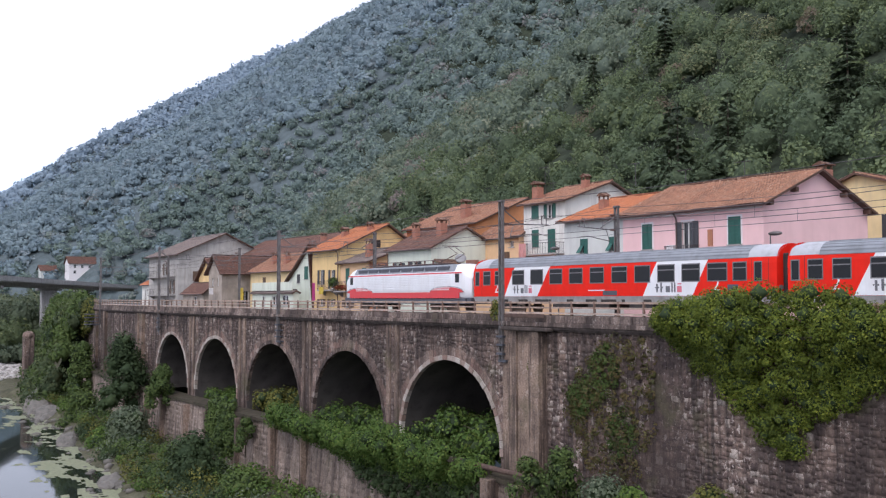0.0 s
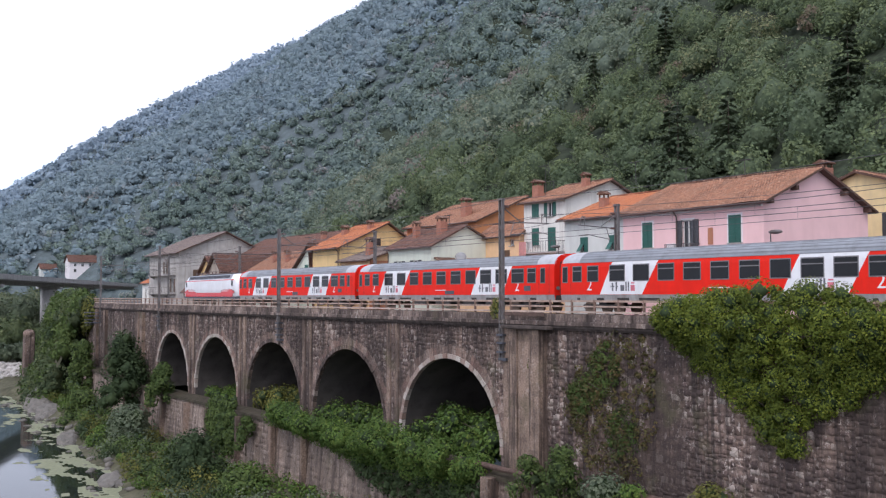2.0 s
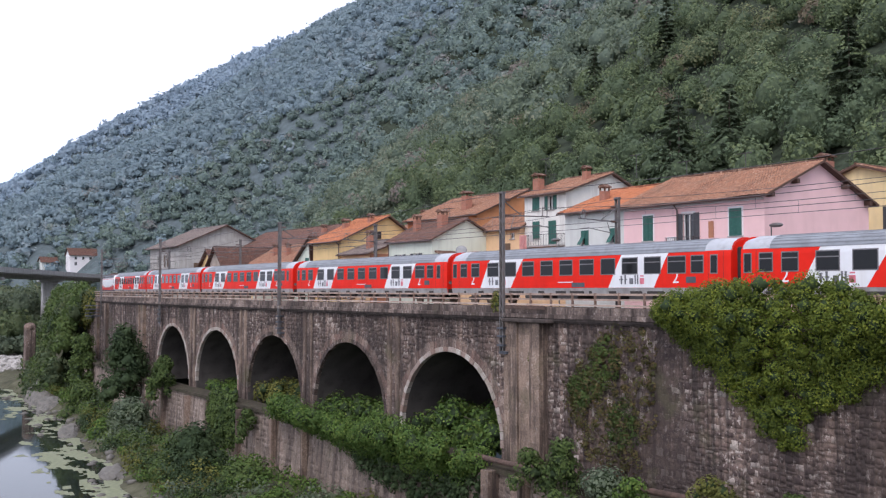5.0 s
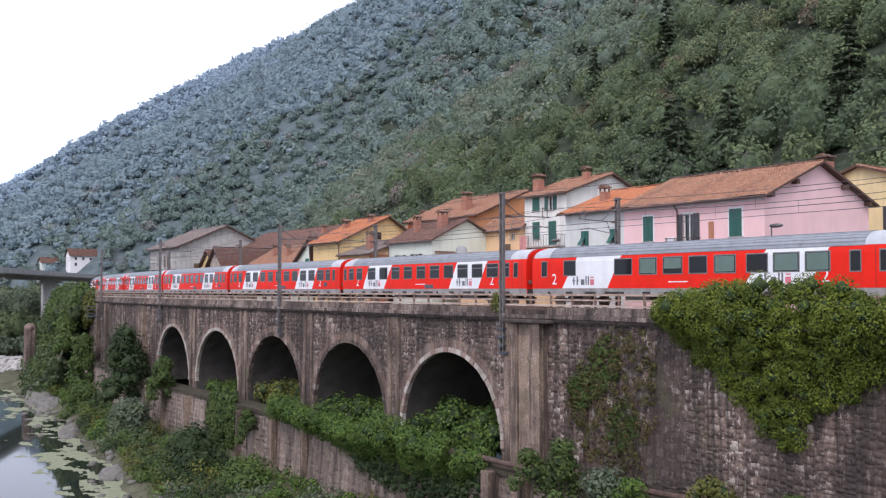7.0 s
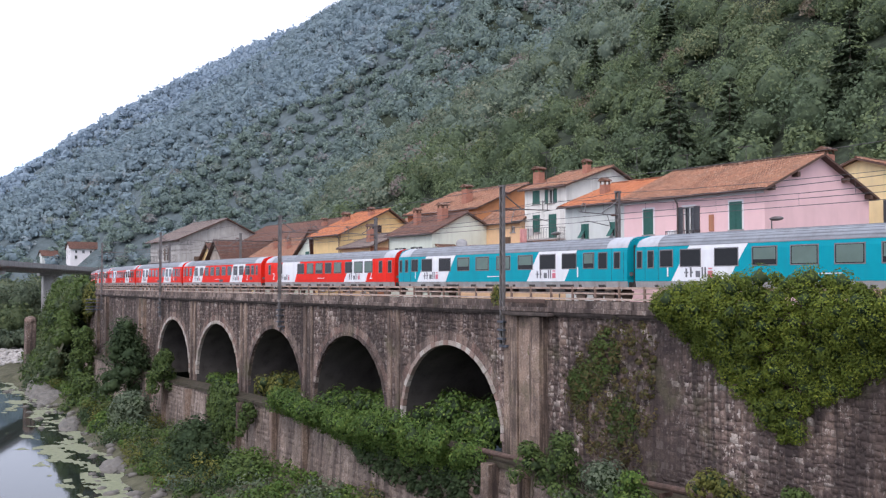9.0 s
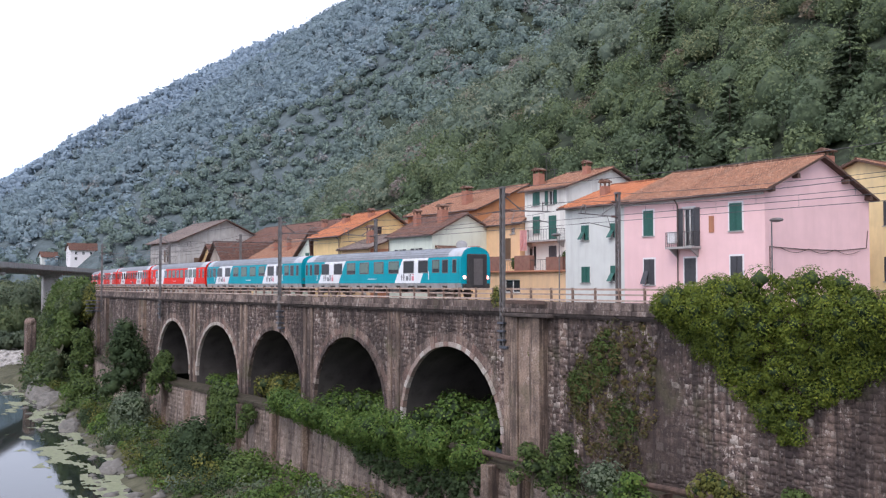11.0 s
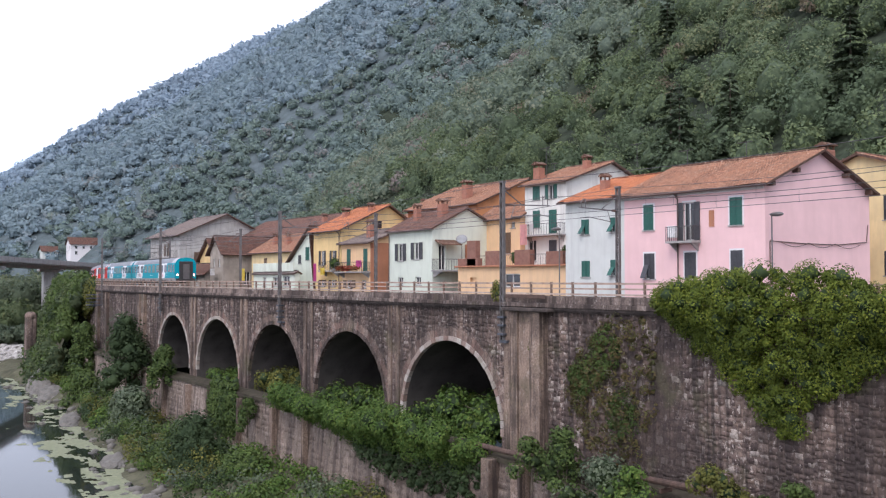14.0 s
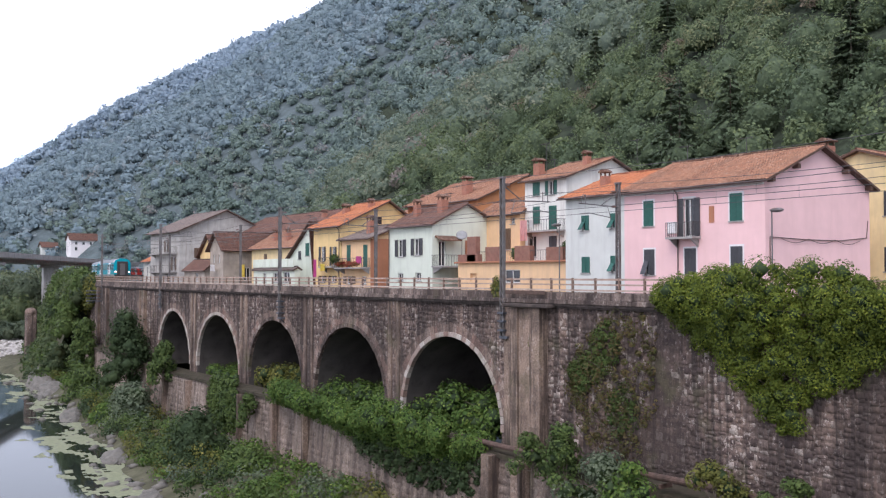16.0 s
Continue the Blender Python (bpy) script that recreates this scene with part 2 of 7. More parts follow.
# ---------------------------------------------------------------- building helpers
def part(name, bm, material, parent=None, label="", smooth=False):
    """Links a bmesh as one mesh object; its coordinates are the world's, or the thing's where the thing stands at the origin."""
    me = bpy.data.meshes.new(name)
    bm.normal_update()
    bm.to_mesh(me)
    bm.free()
    if material:
        me.materials.append(material)
    if smooth:
        for p in me.polygons:
            p.use_smooth = True
    ob = new(name, me)
    if parent:
        ob.parent = parent
        ob.matrix_parent_inverse = world_of(parent).inverted()
    return tagged(ob, label)


def world_of(ob):
    m = ob.matrix_basis.copy()
    while ob.parent:
        m = ob.parent.matrix_basis @ ob.matrix_parent_inverse @ m
        ob = ob.parent
    return m


def thing(name, at, label, category, group="", kind=""):
    ob = new(name)
    ob.empty_display_size = 0.3
    ob.matrix_basis = Matrix.Translation(at)
    return tagged(ob, label, category, group, kind)


def box(bm, x0, x1, y0, y1, z0, z1, bevel=0.0, m=None):
    vs = [bm.verts.new(v) for v in ((x0, y0, z0), (x1, y0, z0), (x1, y1, z0), (x0, y1, z0), (x0, y0, z1), (x1, y0, z1), (x1, y1, z1), (x0, y1, z1))]
    fs = [bm.faces.new([vs[i] for i in f]) for f in ((3, 2, 1, 0), (4, 5, 6, 7), (0, 1, 5, 4), (1, 2, 6, 5), (2, 3, 7, 6), (3, 0, 4, 7))]
    if bevel:
        out = bmesh.ops.bevel(bm, geom=list({e for f in fs for e in f.edges}), offset=bevel, segments=1, affect="EDGES")
        vs = list({v for f in out["faces"] for v in f.verts} | {v for v in vs if v.is_valid})
    if m:
        bmesh.ops.transform(bm, matrix=m, verts=vs)
    return bm


def boxed(*a, **k):
    return box(bmesh.new(), *a, **k)


def tube(bm, a, b, r0, r1=None, seg=8, caps=True):
    a, b = Vector(a), Vector(b)
    r1 = r0 if r1 is None else r1
    q = (b - a).to_track_quat("Z", "Y").to_matrix()
    ring = []
    for p, r in ((a, r0), (b, r1)):
        ring.append([bm.verts.new(p + q @ Vector((r * math.cos(k * 2 * math.pi / seg), r * math.sin(k * 2 * math.pi / seg), 0))) for k in range(seg)])
    for k in range(seg):
        bm.faces.new((ring[0][k], ring[0][(k + 1) % seg], ring[1][(k + 1) % seg], ring[1][k]))
    if caps:
        bm.faces.new(ring[0][::-1])
        bm.faces.new(ring[1])
    return bm


def strip(bm, pts, r, seg=5):
    for a, b in zip(pts, pts[1:]):
        tube(bm, a, b, r, r, seg, False)
    return bm


def prism(bm, outline, y0, y1):
    """An outline in x and z, drawn out along y."""
    a = [bm.verts.new((x, y0, z)) for x, z in outline]
    b = [bm.verts.new((x, y1, z)) for x, z in outline]
    k = len(outline)
    bm.faces.new(a[::-1])
    bm.faces.new(b)
    for i in range(k):
        bm.faces.new((a[i], a[(i + 1) % k], b[(i + 1) % k], b[i]))
    bmesh.ops.recalc_face_normals(bm, faces=bm.faces)
    return bm


def raw(name, verts, faces, material, parent=None, label="", smooth=False):
    """A large joined mesh from arrays; faces all have the same number of corners."""
    me = bpy.data.meshes.new(name)
    verts = np.asarray(verts, dtype=np.float32)
    faces = np.asarray(faces, dtype=np.int32)
    k = faces.shape[1]
    me.vertices.add(len(verts))
    me.vertices.foreach_set("co", verts.ravel())
    me.loops.add(faces.size)
    me.loops.foreach_set("vertex_index", faces.ravel())
    me.polygons.add(len(faces))
    me.polygons.foreach_set("loop_start", np.arange(0, faces.size, k, dtype=np.int32))
    if smooth:
        me.polygons.foreach_set("use_smooth", np.ones(len(faces), dtype=bool))
    me.update(calc_edges=True)
    me.validate()
    me.materials.append(material)
    ob = new(name, me)
    if parent:
        ob.parent = parent
        ob.matrix_parent_inverse = world_of(parent).inverted()
    return tagged(ob, label)


# the line: straight to x = -90, then a wide curve towards the hill
BEND, RADIUS, TRACK = -90.0, 545.0, 43.2
NEAR_TRACK, WALL = 39.6, 36.5


def along(s, off):
    """The place at s metres along the line, off metres across it, and its turn in degrees."""
    if s >= BEND:
        return s, off, 0.0
    a = (BEND - s) / RADIUS
    r = RADIUS - (off - TRACK)
    return BEND - r * math.sin(a), TRACK + RADIUS - r * math.cos(a), -math.degrees(a)


def lay(ob_bm):
    """Bends a bmesh built along the straight line onto the curve."""
    for v in ob_bm.verts:
        x, y, _ = along(v.co.x, v.co.y)
        v.co.x, v.co.y = x, y
    return ob_bm


# ---------------------------------------------------------------- ground and hill
WATER = -16.0


def smooth_step(a, b, v):
    k = min(1.0, max(0.0, (v - a) / (b - a)))
    return k * k * (3 - 2 * k)


def foot_line(x):
    """Where the hill begins: behind the village, then along the bend of the line."""
    if x > BEND:
        return 84.0
    if x > -420:
        return 84.0 + (BEND - x) ** 2 / (2 * RADIUS)
    return max(52.0, 184.0 - (-420 - x) * 0.6)


def hill_height(x, y):
    d = y - foot_line(x) - 8 * noise.noise((x * 0.012, 3.3, 0))
    drop = 11 * smooth_step(-235, -265, x)
    if BEND > x > -430 and y < 38.5 + (BEND - x) ** 2 / (2 * RADIUS):
        return -14.0
    if d < 0:
        return -1.0 - drop
    top = 251 - 75 * smooth_step(-1350, -2300, x)
    k = d / (405 - foot_line(x))
    h = top * (0.9 * k + 0.1 * k * k) if k < 1 else top * max(0.3, 1 - 0.5 * (k - 1))
    low = smooth_step(0, 0.3, k) * smooth_step(1.05, 0.7, k)
    spur = noise.noise((x * 0.006 + y * 0.002, 1.7, 0)) * 0.6 + noise.noise((x * 0.014, y * 0.005, 5.1)) * 0.4
    h += spur * 42 * low + 3 * noise.noise((x * 0.03, y * 0.03, 9)) * smooth_step(0, 0.2, k)
    return max(-1.0 - drop, h - 1.0 - drop * smooth_step(40, 0, d))


def bank_edge(x):
    return 21.5 + max(0.0, min(85.0, -60 - x)) * 0.115 + 1.6 * noise.noise((x * 0.09, 0.3, 0))


def bank_height(x, y):
    """The river side, below the wall, and the far shore where the river turns away."""
    e = bank_edge(x)
    z = WATER - 1.2 + 1.5 * smooth_step(e - 3, e + 2, y) + 1.2 * smooth_step(e, WALL - 1, y) + 0.45 * noise.noise((x * 0.25, y * 0.25, 0))
    far = WATER - 1.2 + 2.6 * smooth_step(-205, -240, x) + 4.0 * smooth_step(-250, -420, x)
    return max(z, far)


def grid_mesh(name, xs, ys, fn, material):
    nx, ny = len(xs), len(ys)
    verts = [(x, y, fn(x, y)) for y in ys for x in xs]
    i = np.arange((nx - 1) * (ny - 1))
    r, c = i // (nx - 1), i % (nx - 1)
    a = r * nx + c
    return raw(name, verts, np.stack([a, a + 1, a + nx + 1, a + nx], 1), material, smooth=True)


def curved_grid(name, ss, offs, fn, material):
    verts = []
    for o in offs:
        for s in ss:
            x, y, _ = along(s, o)
            verts.append((x, y, fn(x, y, o)))
    nx = len(ss)
    i = np.arange((nx - 1) * (len(offs) - 1))
    a = i // (nx - 1) * nx + i % (nx - 1)
    return raw(name, verts, np.stack([a, a + 1, a + nx + 1, a + nx], 1), material, smooth=True)


HILL_Y = list(np.concatenate([np.arange(46, 330, 8), np.arange(330, 1000, 25)]))
hill = grid_mesh("ground", list(np.arange(-432, 261, 12)), HILL_Y, hill_height, M["forest_floor"])
tagged(grid_mesh("ground", list(np.arange(-2632, -431, 40)), HILL_Y, hill_height, M["forest_far"]), "far hillside floor with haze painted into its colour", "ground", kind="structure")
tagged(hill, "steep hillside floor under dense green woods", "ground", kind="structure")
bank = grid_mesh("ground", list(np.concatenate([np.arange(-2600, -330, 60), np.arange(-330, 80, 2.0)])), list(np.concatenate([np.arange(-400, -60, 40), np.arange(-60, 10, 7), np.arange(10, 49, 1.2)])), bank_height, M["soil"])
tagged(bank, "overgrown river bank of soil and stones", "ground", kind="structure")

m_water, n_, l_, b_ = nodes_of("river_water")
b_.inputs["Base Color"].default_value = (0.018, 0.024, 0.02, 1)
b_.inputs["Roughness"].default_value = 0.04
b_.inputs["IOR"].default_value = 1.33
bumped(n_, l_, b_, noise_of(n_, l_, 0.7, 3), 0.05, 0.05)
bm = bmesh.new()
bmesh.ops.create_grid(bm, x_segments=1, y_segments=1, size=1)
bmesh.ops.transform(bm, matrix=Matrix.Translation((-1000, -80, WATER)) @ Matrix.Diagonal((1600, 260, 1, 1)), verts=bm.verts)
tagged(part("water", bm, m_water), "calm dark river with the pale sky in it", "river", kind="structure")

# pale blue mountain far down the valley; its haze is painted colour plus a glow
m_far, n_, l_, b_ = nodes_of("painted_haze_glow")
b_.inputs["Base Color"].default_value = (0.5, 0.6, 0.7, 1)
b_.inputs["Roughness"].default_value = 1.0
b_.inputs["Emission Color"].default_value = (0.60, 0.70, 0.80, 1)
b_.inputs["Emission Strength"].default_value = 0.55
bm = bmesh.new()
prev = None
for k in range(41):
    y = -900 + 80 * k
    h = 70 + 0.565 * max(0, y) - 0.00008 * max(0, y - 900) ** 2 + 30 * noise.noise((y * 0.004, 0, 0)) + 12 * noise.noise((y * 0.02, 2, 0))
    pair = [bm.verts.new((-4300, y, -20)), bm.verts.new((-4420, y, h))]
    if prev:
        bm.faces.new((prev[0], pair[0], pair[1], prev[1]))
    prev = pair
tagged(part("backdrop", bm, m_far), "pale blue mountain far off, its haze painted and glowing", "mountain", kind="structure")

# trackbed behind the parapet and the village street
S_ALL = [200 - 4 * i for i in range(150)]
tagged(curved_grid("ground", S_ALL, [36.9, 38, 39, 40, 42, 43, 45, 46.4], lambda x, y, o: -0.28 if 37.5 < o < 46 else -0.4, M["ballast"]), "grey ballast bed of a double track line", "trackbed", kind="structure")
tagged(curved_grid("road", S_ALL, [46.3, 50, 60, 75, 92], lambda x, y, o: -0.45, M["asphalt"]), "grey village street behind the line", "road", kind="structure")
for off in (NEAR_TRACK, TRACK):
    tr = thing("railway_track", (-60, off, -0.2), "rusty-sided steel rails on concrete sleepers in ballast", "railway track", "tracks")
    for side in (-0.7525, 0.7525):
        bm = bmesh.new()
        for a, b in zip(S_ALL, S_ALL[1:]):
            box(bm, b, a, off + side - 0.035, off + side + 0.035, -0.15, 0.0)
        part("rail", lay(bm), M["rail"], tr)
    bm = bmesh.new()
    for k in range(460):
        s = 60 - 0.6 * k
        box(bm, s - 0.12, s + 0.12, off - 1.2, off + 1.2, -0.3, -0.16)
    part("sleepers", lay(bm), M["sleeper"], tr, "concrete sleepers")

# green embankment where the wall ends
slope = curved_grid("ground", [-155 - 3 * k for k in range(21)], [27 + 0.7 * k for k in range(15)], lambda x, y, o: WATER - 1.2 + 16.6 * smooth_step(28.5, 36.6, o) + 0.5 * noise.noise((x * 0.2, y * 0.2, 1)), M["soil"])
tagged(slope, "steep overgrown embankment below the railway", "ground", kind="structure")

# ---------------------------------------------------------------- viaduct
CROWN, SPRING, RAD = -2.95, -8.6, 5.65
ARCHES = [-50.95 - 13.62 * k for k in range(5)]
WALL_S = (60.0, -158.0)
TOP, LEDGE = -0.75, -9.3
BACK = 46.0


def arch_low(s):
    for c in ARCHES:
        if abs(s - c) < RAD:
            return SPRING + math.sqrt(RAD * RAD - (s - c) ** 2)
    return None


viaduct = thing("viaduct", (-60, WALL, LEDGE), "old rubble stone railway viaduct with five round arches", "viaduct", kind="structure")


def cells(step=2.0):
    cuts = set()
    s = WALL_S[0]
    while s > WALL_S[1]:
        cuts.add(round(s, 3))
        s -= step
    cuts = {c for c in cuts if all(abs(c - a) > RAD for a in ARCHES)}
    for a in ARCHES:
        for k in range(33):
            cuts.add(round(a + RAD * math.cos(math.pi * k / 32), 4))
    return sorted(cuts)


bm = bmesh.new()
cs = cells()
for a, b in zip(cs, cs[1:]):
    mid = arch_low((a + b) / 2)
    za = zb = LEDGE - 0.3
    if mid is not None:
        za, zb = (arch_low(a) or SPRING), (arch_low(b) or SPRING)
    f = [bm.verts.new(v) for v in ((a, WALL, za), (b, WALL, zb), (b, WALL, TOP), (a, WALL, TOP))]
    bm.faces.new(f)
part("wall_face", lay(bm), M["mortar"], viaduct, "weathered mortar between rubble stones")
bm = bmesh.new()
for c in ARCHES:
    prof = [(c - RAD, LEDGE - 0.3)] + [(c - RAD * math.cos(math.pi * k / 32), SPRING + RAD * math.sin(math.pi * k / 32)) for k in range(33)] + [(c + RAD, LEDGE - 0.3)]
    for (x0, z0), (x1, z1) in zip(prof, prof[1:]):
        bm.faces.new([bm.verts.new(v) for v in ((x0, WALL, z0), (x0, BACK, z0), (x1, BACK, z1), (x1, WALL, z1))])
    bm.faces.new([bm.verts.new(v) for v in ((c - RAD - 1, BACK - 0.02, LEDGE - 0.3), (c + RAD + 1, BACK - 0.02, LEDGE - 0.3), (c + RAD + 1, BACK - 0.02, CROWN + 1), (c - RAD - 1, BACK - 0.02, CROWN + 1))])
part("vault", lay(bm), M["soffit"], viaduct, "dark vaults under the arches")
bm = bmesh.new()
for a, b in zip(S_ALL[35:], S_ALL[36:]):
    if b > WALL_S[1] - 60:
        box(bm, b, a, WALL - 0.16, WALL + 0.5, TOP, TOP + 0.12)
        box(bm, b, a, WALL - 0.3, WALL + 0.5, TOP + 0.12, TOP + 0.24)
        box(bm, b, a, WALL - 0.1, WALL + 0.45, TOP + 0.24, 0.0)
cornice = part("cornice", lay(bm), M["cornice"], viaduct, "dark cornice under the coping with soot and painted shadow")
rng_c = np.random.default_rng(12)
s = 24.0
while s > WALL_S[1] - 55:
    w = rng_c.uniform(1.3, 2.1)
    out = 0.4 + rng_c.uniform(-0.02, 0.02)
    part("coping_stone", lay(boxed(s - w + 0.015, s, WALL - out, WALL + 0.5, TOP + 0.24, TOP + 0.5 + rng_c.uniform(-0.01, 0.01), bevel=0.025)), M["coping"], viaduct)
    part("parapet_stone", lay(boxed(s - w + 0.012, s - 0.006, WALL - 0.24 + rng_c.uniform(-0.015, 0.015), WALL + 0.42, TOP + 0.5, 0.15 + rng_c.uniform(-0.012, 0.012), bevel=0.02)), M["coping"], viaduct)
    s -= w

# ---------------------------------------------------------------- woods on the hillside
def scatter_quads(centres, normals, sizes, rng):
    """One leaf bunch, a bent four-cornered piece, for each centre."""
    n = len(centres)
    ref = rng.normal(size=(n, 3))
    a = np.cross(normals, ref)
    a /= np.linalg.norm(a, axis=1, keepdims=True) + 1e-9
    b = np.cross(normals, a)
    s = sizes[:, None]
    j = rng.uniform(0.7, 1.25, size=(n, 4, 1))
    tip = rng.uniform(-0.35, 0.35, size=(n, 1))
    v = np.stack([centres - a * s * j[:, 0], centres - b * s * 0.75 * j[:, 1] + normals * s * tip, centres + a * s * j[:, 2], centres + b * s * 0.75 * j[:, 3] + normals * s * tip], 1)
    return v.reshape(-1, 3), np.arange(4 * n).reshape(n, 4)


def crowns(pos, width, height, per, leaf, rng, lift=0.35, pointed=None, rough=0.45):
    """Leaf bunches round many crowns: lumpy, open towards the ground."""
    n = len(pos)
    d = rng.normal(size=(n, per, 3))
    d /= np.linalg.norm(d, axis=2, keepdims=True)
    d[:, :, 2] = np.where(d[:, :, 2] < -0.35, -d[:, :, 2], d[:, :, 2])
    ph = rng.uniform(0, 6.28, size=(n, 1))
    lump = 1 + 0.22 * np.sin(5 * np.arctan2(d[:, :, 1], d[:, :, 0]) + ph) * np.cos(4 * d[:, :, 2] + ph)
    r = lump * rng.uniform(0.72, 1.06, size=(n, per))
    p = d * r[:, :, None]
    if pointed is not None:
        z = rng.uniform(0, 1, size=(n, per)) ** 0.7
        p[:, :, 2] = 1.2 - z * 2.0
        ang = rng.uniform(0, 6.28, size=(n, per))
        layer = 0.75 + 0.35 * np.sin(z * 22)
        p[:, :, 0], p[:, :, 1] = np.cos(ang) * z * layer, np.sin(ang) * z * layer
    c = np.stack([pos[:, None, 0] + p[:, :, 0] * width[:, None], pos[:, None, 1] + p[:, :, 1] * width[:, None],
                  pos[:, None, 2] + height[:, None] * (lift + 0.5 + 0.5 * p[:, :, 2])], 2).reshape(-1, 3)
    nrm = (d + rng.normal(scale=rough, size=d.shape)).reshape(-1, 3)
    nrm /= np.linalg.norm(nrm, axis=1, keepdims=True)
    return scatter_quads(c, nrm, rng.uniform(0.6, 1.3, len(c)) * leaf, rng)


def cores(pos, width, height, rng, lift=0.35):
    """The dense inside of each crown."""
    k = np.array([(0, 0, -0.9), (0.8, 0, 0), (0, 0.8, 0), (-0.8, 0, 0), (0, -0.8, 0), (0, 0, 0.85)])
    f = np.array([(0, 2, 1, 1), (0, 3, 2, 2), (0, 4, 3, 3), (0, 1, 4, 4), (5, 1, 2, 2), (5, 2, 3, 3), (5, 3, 4, 4), (5, 4, 1, 1)])[:, :3]
    v = k[None] * np.stack([width, width, height * 0.5], 1)[:, None, :] * 0.9
    v = v + pos[:, None, :]
    v[:, :, 2] += (height * (lift + 0.5))[:, None]
    fs = (np.arange(len(pos))[:, None, None] * 6 + f[None]).reshape(-1, 3)
    return v.reshape(-1, 3), fs


M.update(
    woods=leafy("green_woods", [(0.095, 0.128, 0.072), (0.149, 0.189, 0.104), (0.121, 0.155, 0.088), (0.203, 0.223, 0.112)], 0.09, 0.3, 0.145),
    # lifted and bluer than green_woods: some distance haze put into the leaf colour
    woods_mid=leafy("green_woods_further_up", [(0.13, 0.16, 0.11), (0.17, 0.2, 0.135), (0.15, 0.18, 0.12), (0.2, 0.21, 0.14)], 0.06, 0.3, 0.13),
    conifer=leafy("dark_conifer", [(0.075, 0.1, 0.066), (0.11, 0.138, 0.085)], 0.2, 0.25),
)
FIRS = [(-92, 108, 17, 5.5), (-98, 113, 15, 4.6), (-86, 112, 15, 4.5), (-150, 148, 16, 4.2), (-136, 156, 15, 4.0), (-72, 120, 14, 4.4)]
# greens of the trees, dull to bright, with a few tawny ones; further bands are painted paler and bluer for haze
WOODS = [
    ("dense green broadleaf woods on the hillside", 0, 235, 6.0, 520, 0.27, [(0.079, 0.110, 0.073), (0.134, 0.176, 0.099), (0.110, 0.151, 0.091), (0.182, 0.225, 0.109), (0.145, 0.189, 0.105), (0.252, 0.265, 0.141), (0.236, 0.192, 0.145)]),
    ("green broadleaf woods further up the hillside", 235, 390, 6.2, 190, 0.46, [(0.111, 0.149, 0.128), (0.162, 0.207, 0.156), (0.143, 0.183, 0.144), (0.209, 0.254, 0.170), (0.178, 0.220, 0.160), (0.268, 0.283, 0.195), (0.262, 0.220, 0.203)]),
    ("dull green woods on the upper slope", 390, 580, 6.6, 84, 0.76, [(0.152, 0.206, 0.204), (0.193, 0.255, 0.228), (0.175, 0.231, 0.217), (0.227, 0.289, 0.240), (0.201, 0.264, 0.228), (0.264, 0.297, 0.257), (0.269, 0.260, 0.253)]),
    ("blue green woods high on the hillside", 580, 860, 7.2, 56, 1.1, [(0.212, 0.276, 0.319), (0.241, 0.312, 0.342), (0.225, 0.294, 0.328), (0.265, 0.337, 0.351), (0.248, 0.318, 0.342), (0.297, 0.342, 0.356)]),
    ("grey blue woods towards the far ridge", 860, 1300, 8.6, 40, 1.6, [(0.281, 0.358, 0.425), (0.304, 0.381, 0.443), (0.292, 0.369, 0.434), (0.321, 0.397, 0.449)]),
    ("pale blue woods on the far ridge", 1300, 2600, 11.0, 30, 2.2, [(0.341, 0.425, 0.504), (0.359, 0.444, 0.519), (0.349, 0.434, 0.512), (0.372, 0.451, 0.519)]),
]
CLEARING = (-548, 133)


def crown_shapes(level, count, rng):
    """Lumpy crowns of radius one, as points and triangles."""
    bm0 = bmesh.new()
    bmesh.ops.create_icosphere(bm0, subdivisions=level, radius=1)
    d = np.array([v.co[:] for v in bm0.verts])
    tri = np.array([[v.index for v in f.verts] for f in bm0.faces])
    bm0.free()
    d /= np.linalg.norm(d, axis=1, keepdims=True)
    out = []
    for _ in range(count):
        k = rng.integers(13, 20)
        u = rng.normal(size=(k, 3))
        u[:, 2] += 0.25
        u /= np.linalg.norm(u, axis=1, keepdims=True)
        size = rng.uniform(0.07, 0.16, k)
        lobe = (np.exp(-(1 - d @ u.T) / size) * rng.uniform(0.7, 1.0, k)).max(1)
        r = 0.58 + 0.46 * lobe + rng.normal(scale=0.04, size=len(d))
        p = d * r[:, None]
        p[:, 2] = np.where(p[:, 2] < -0.25, -0.25 + 0.5 * (p[:, 2] + 0.25), p[:, 2])
        out.append(p)
    return out, tri


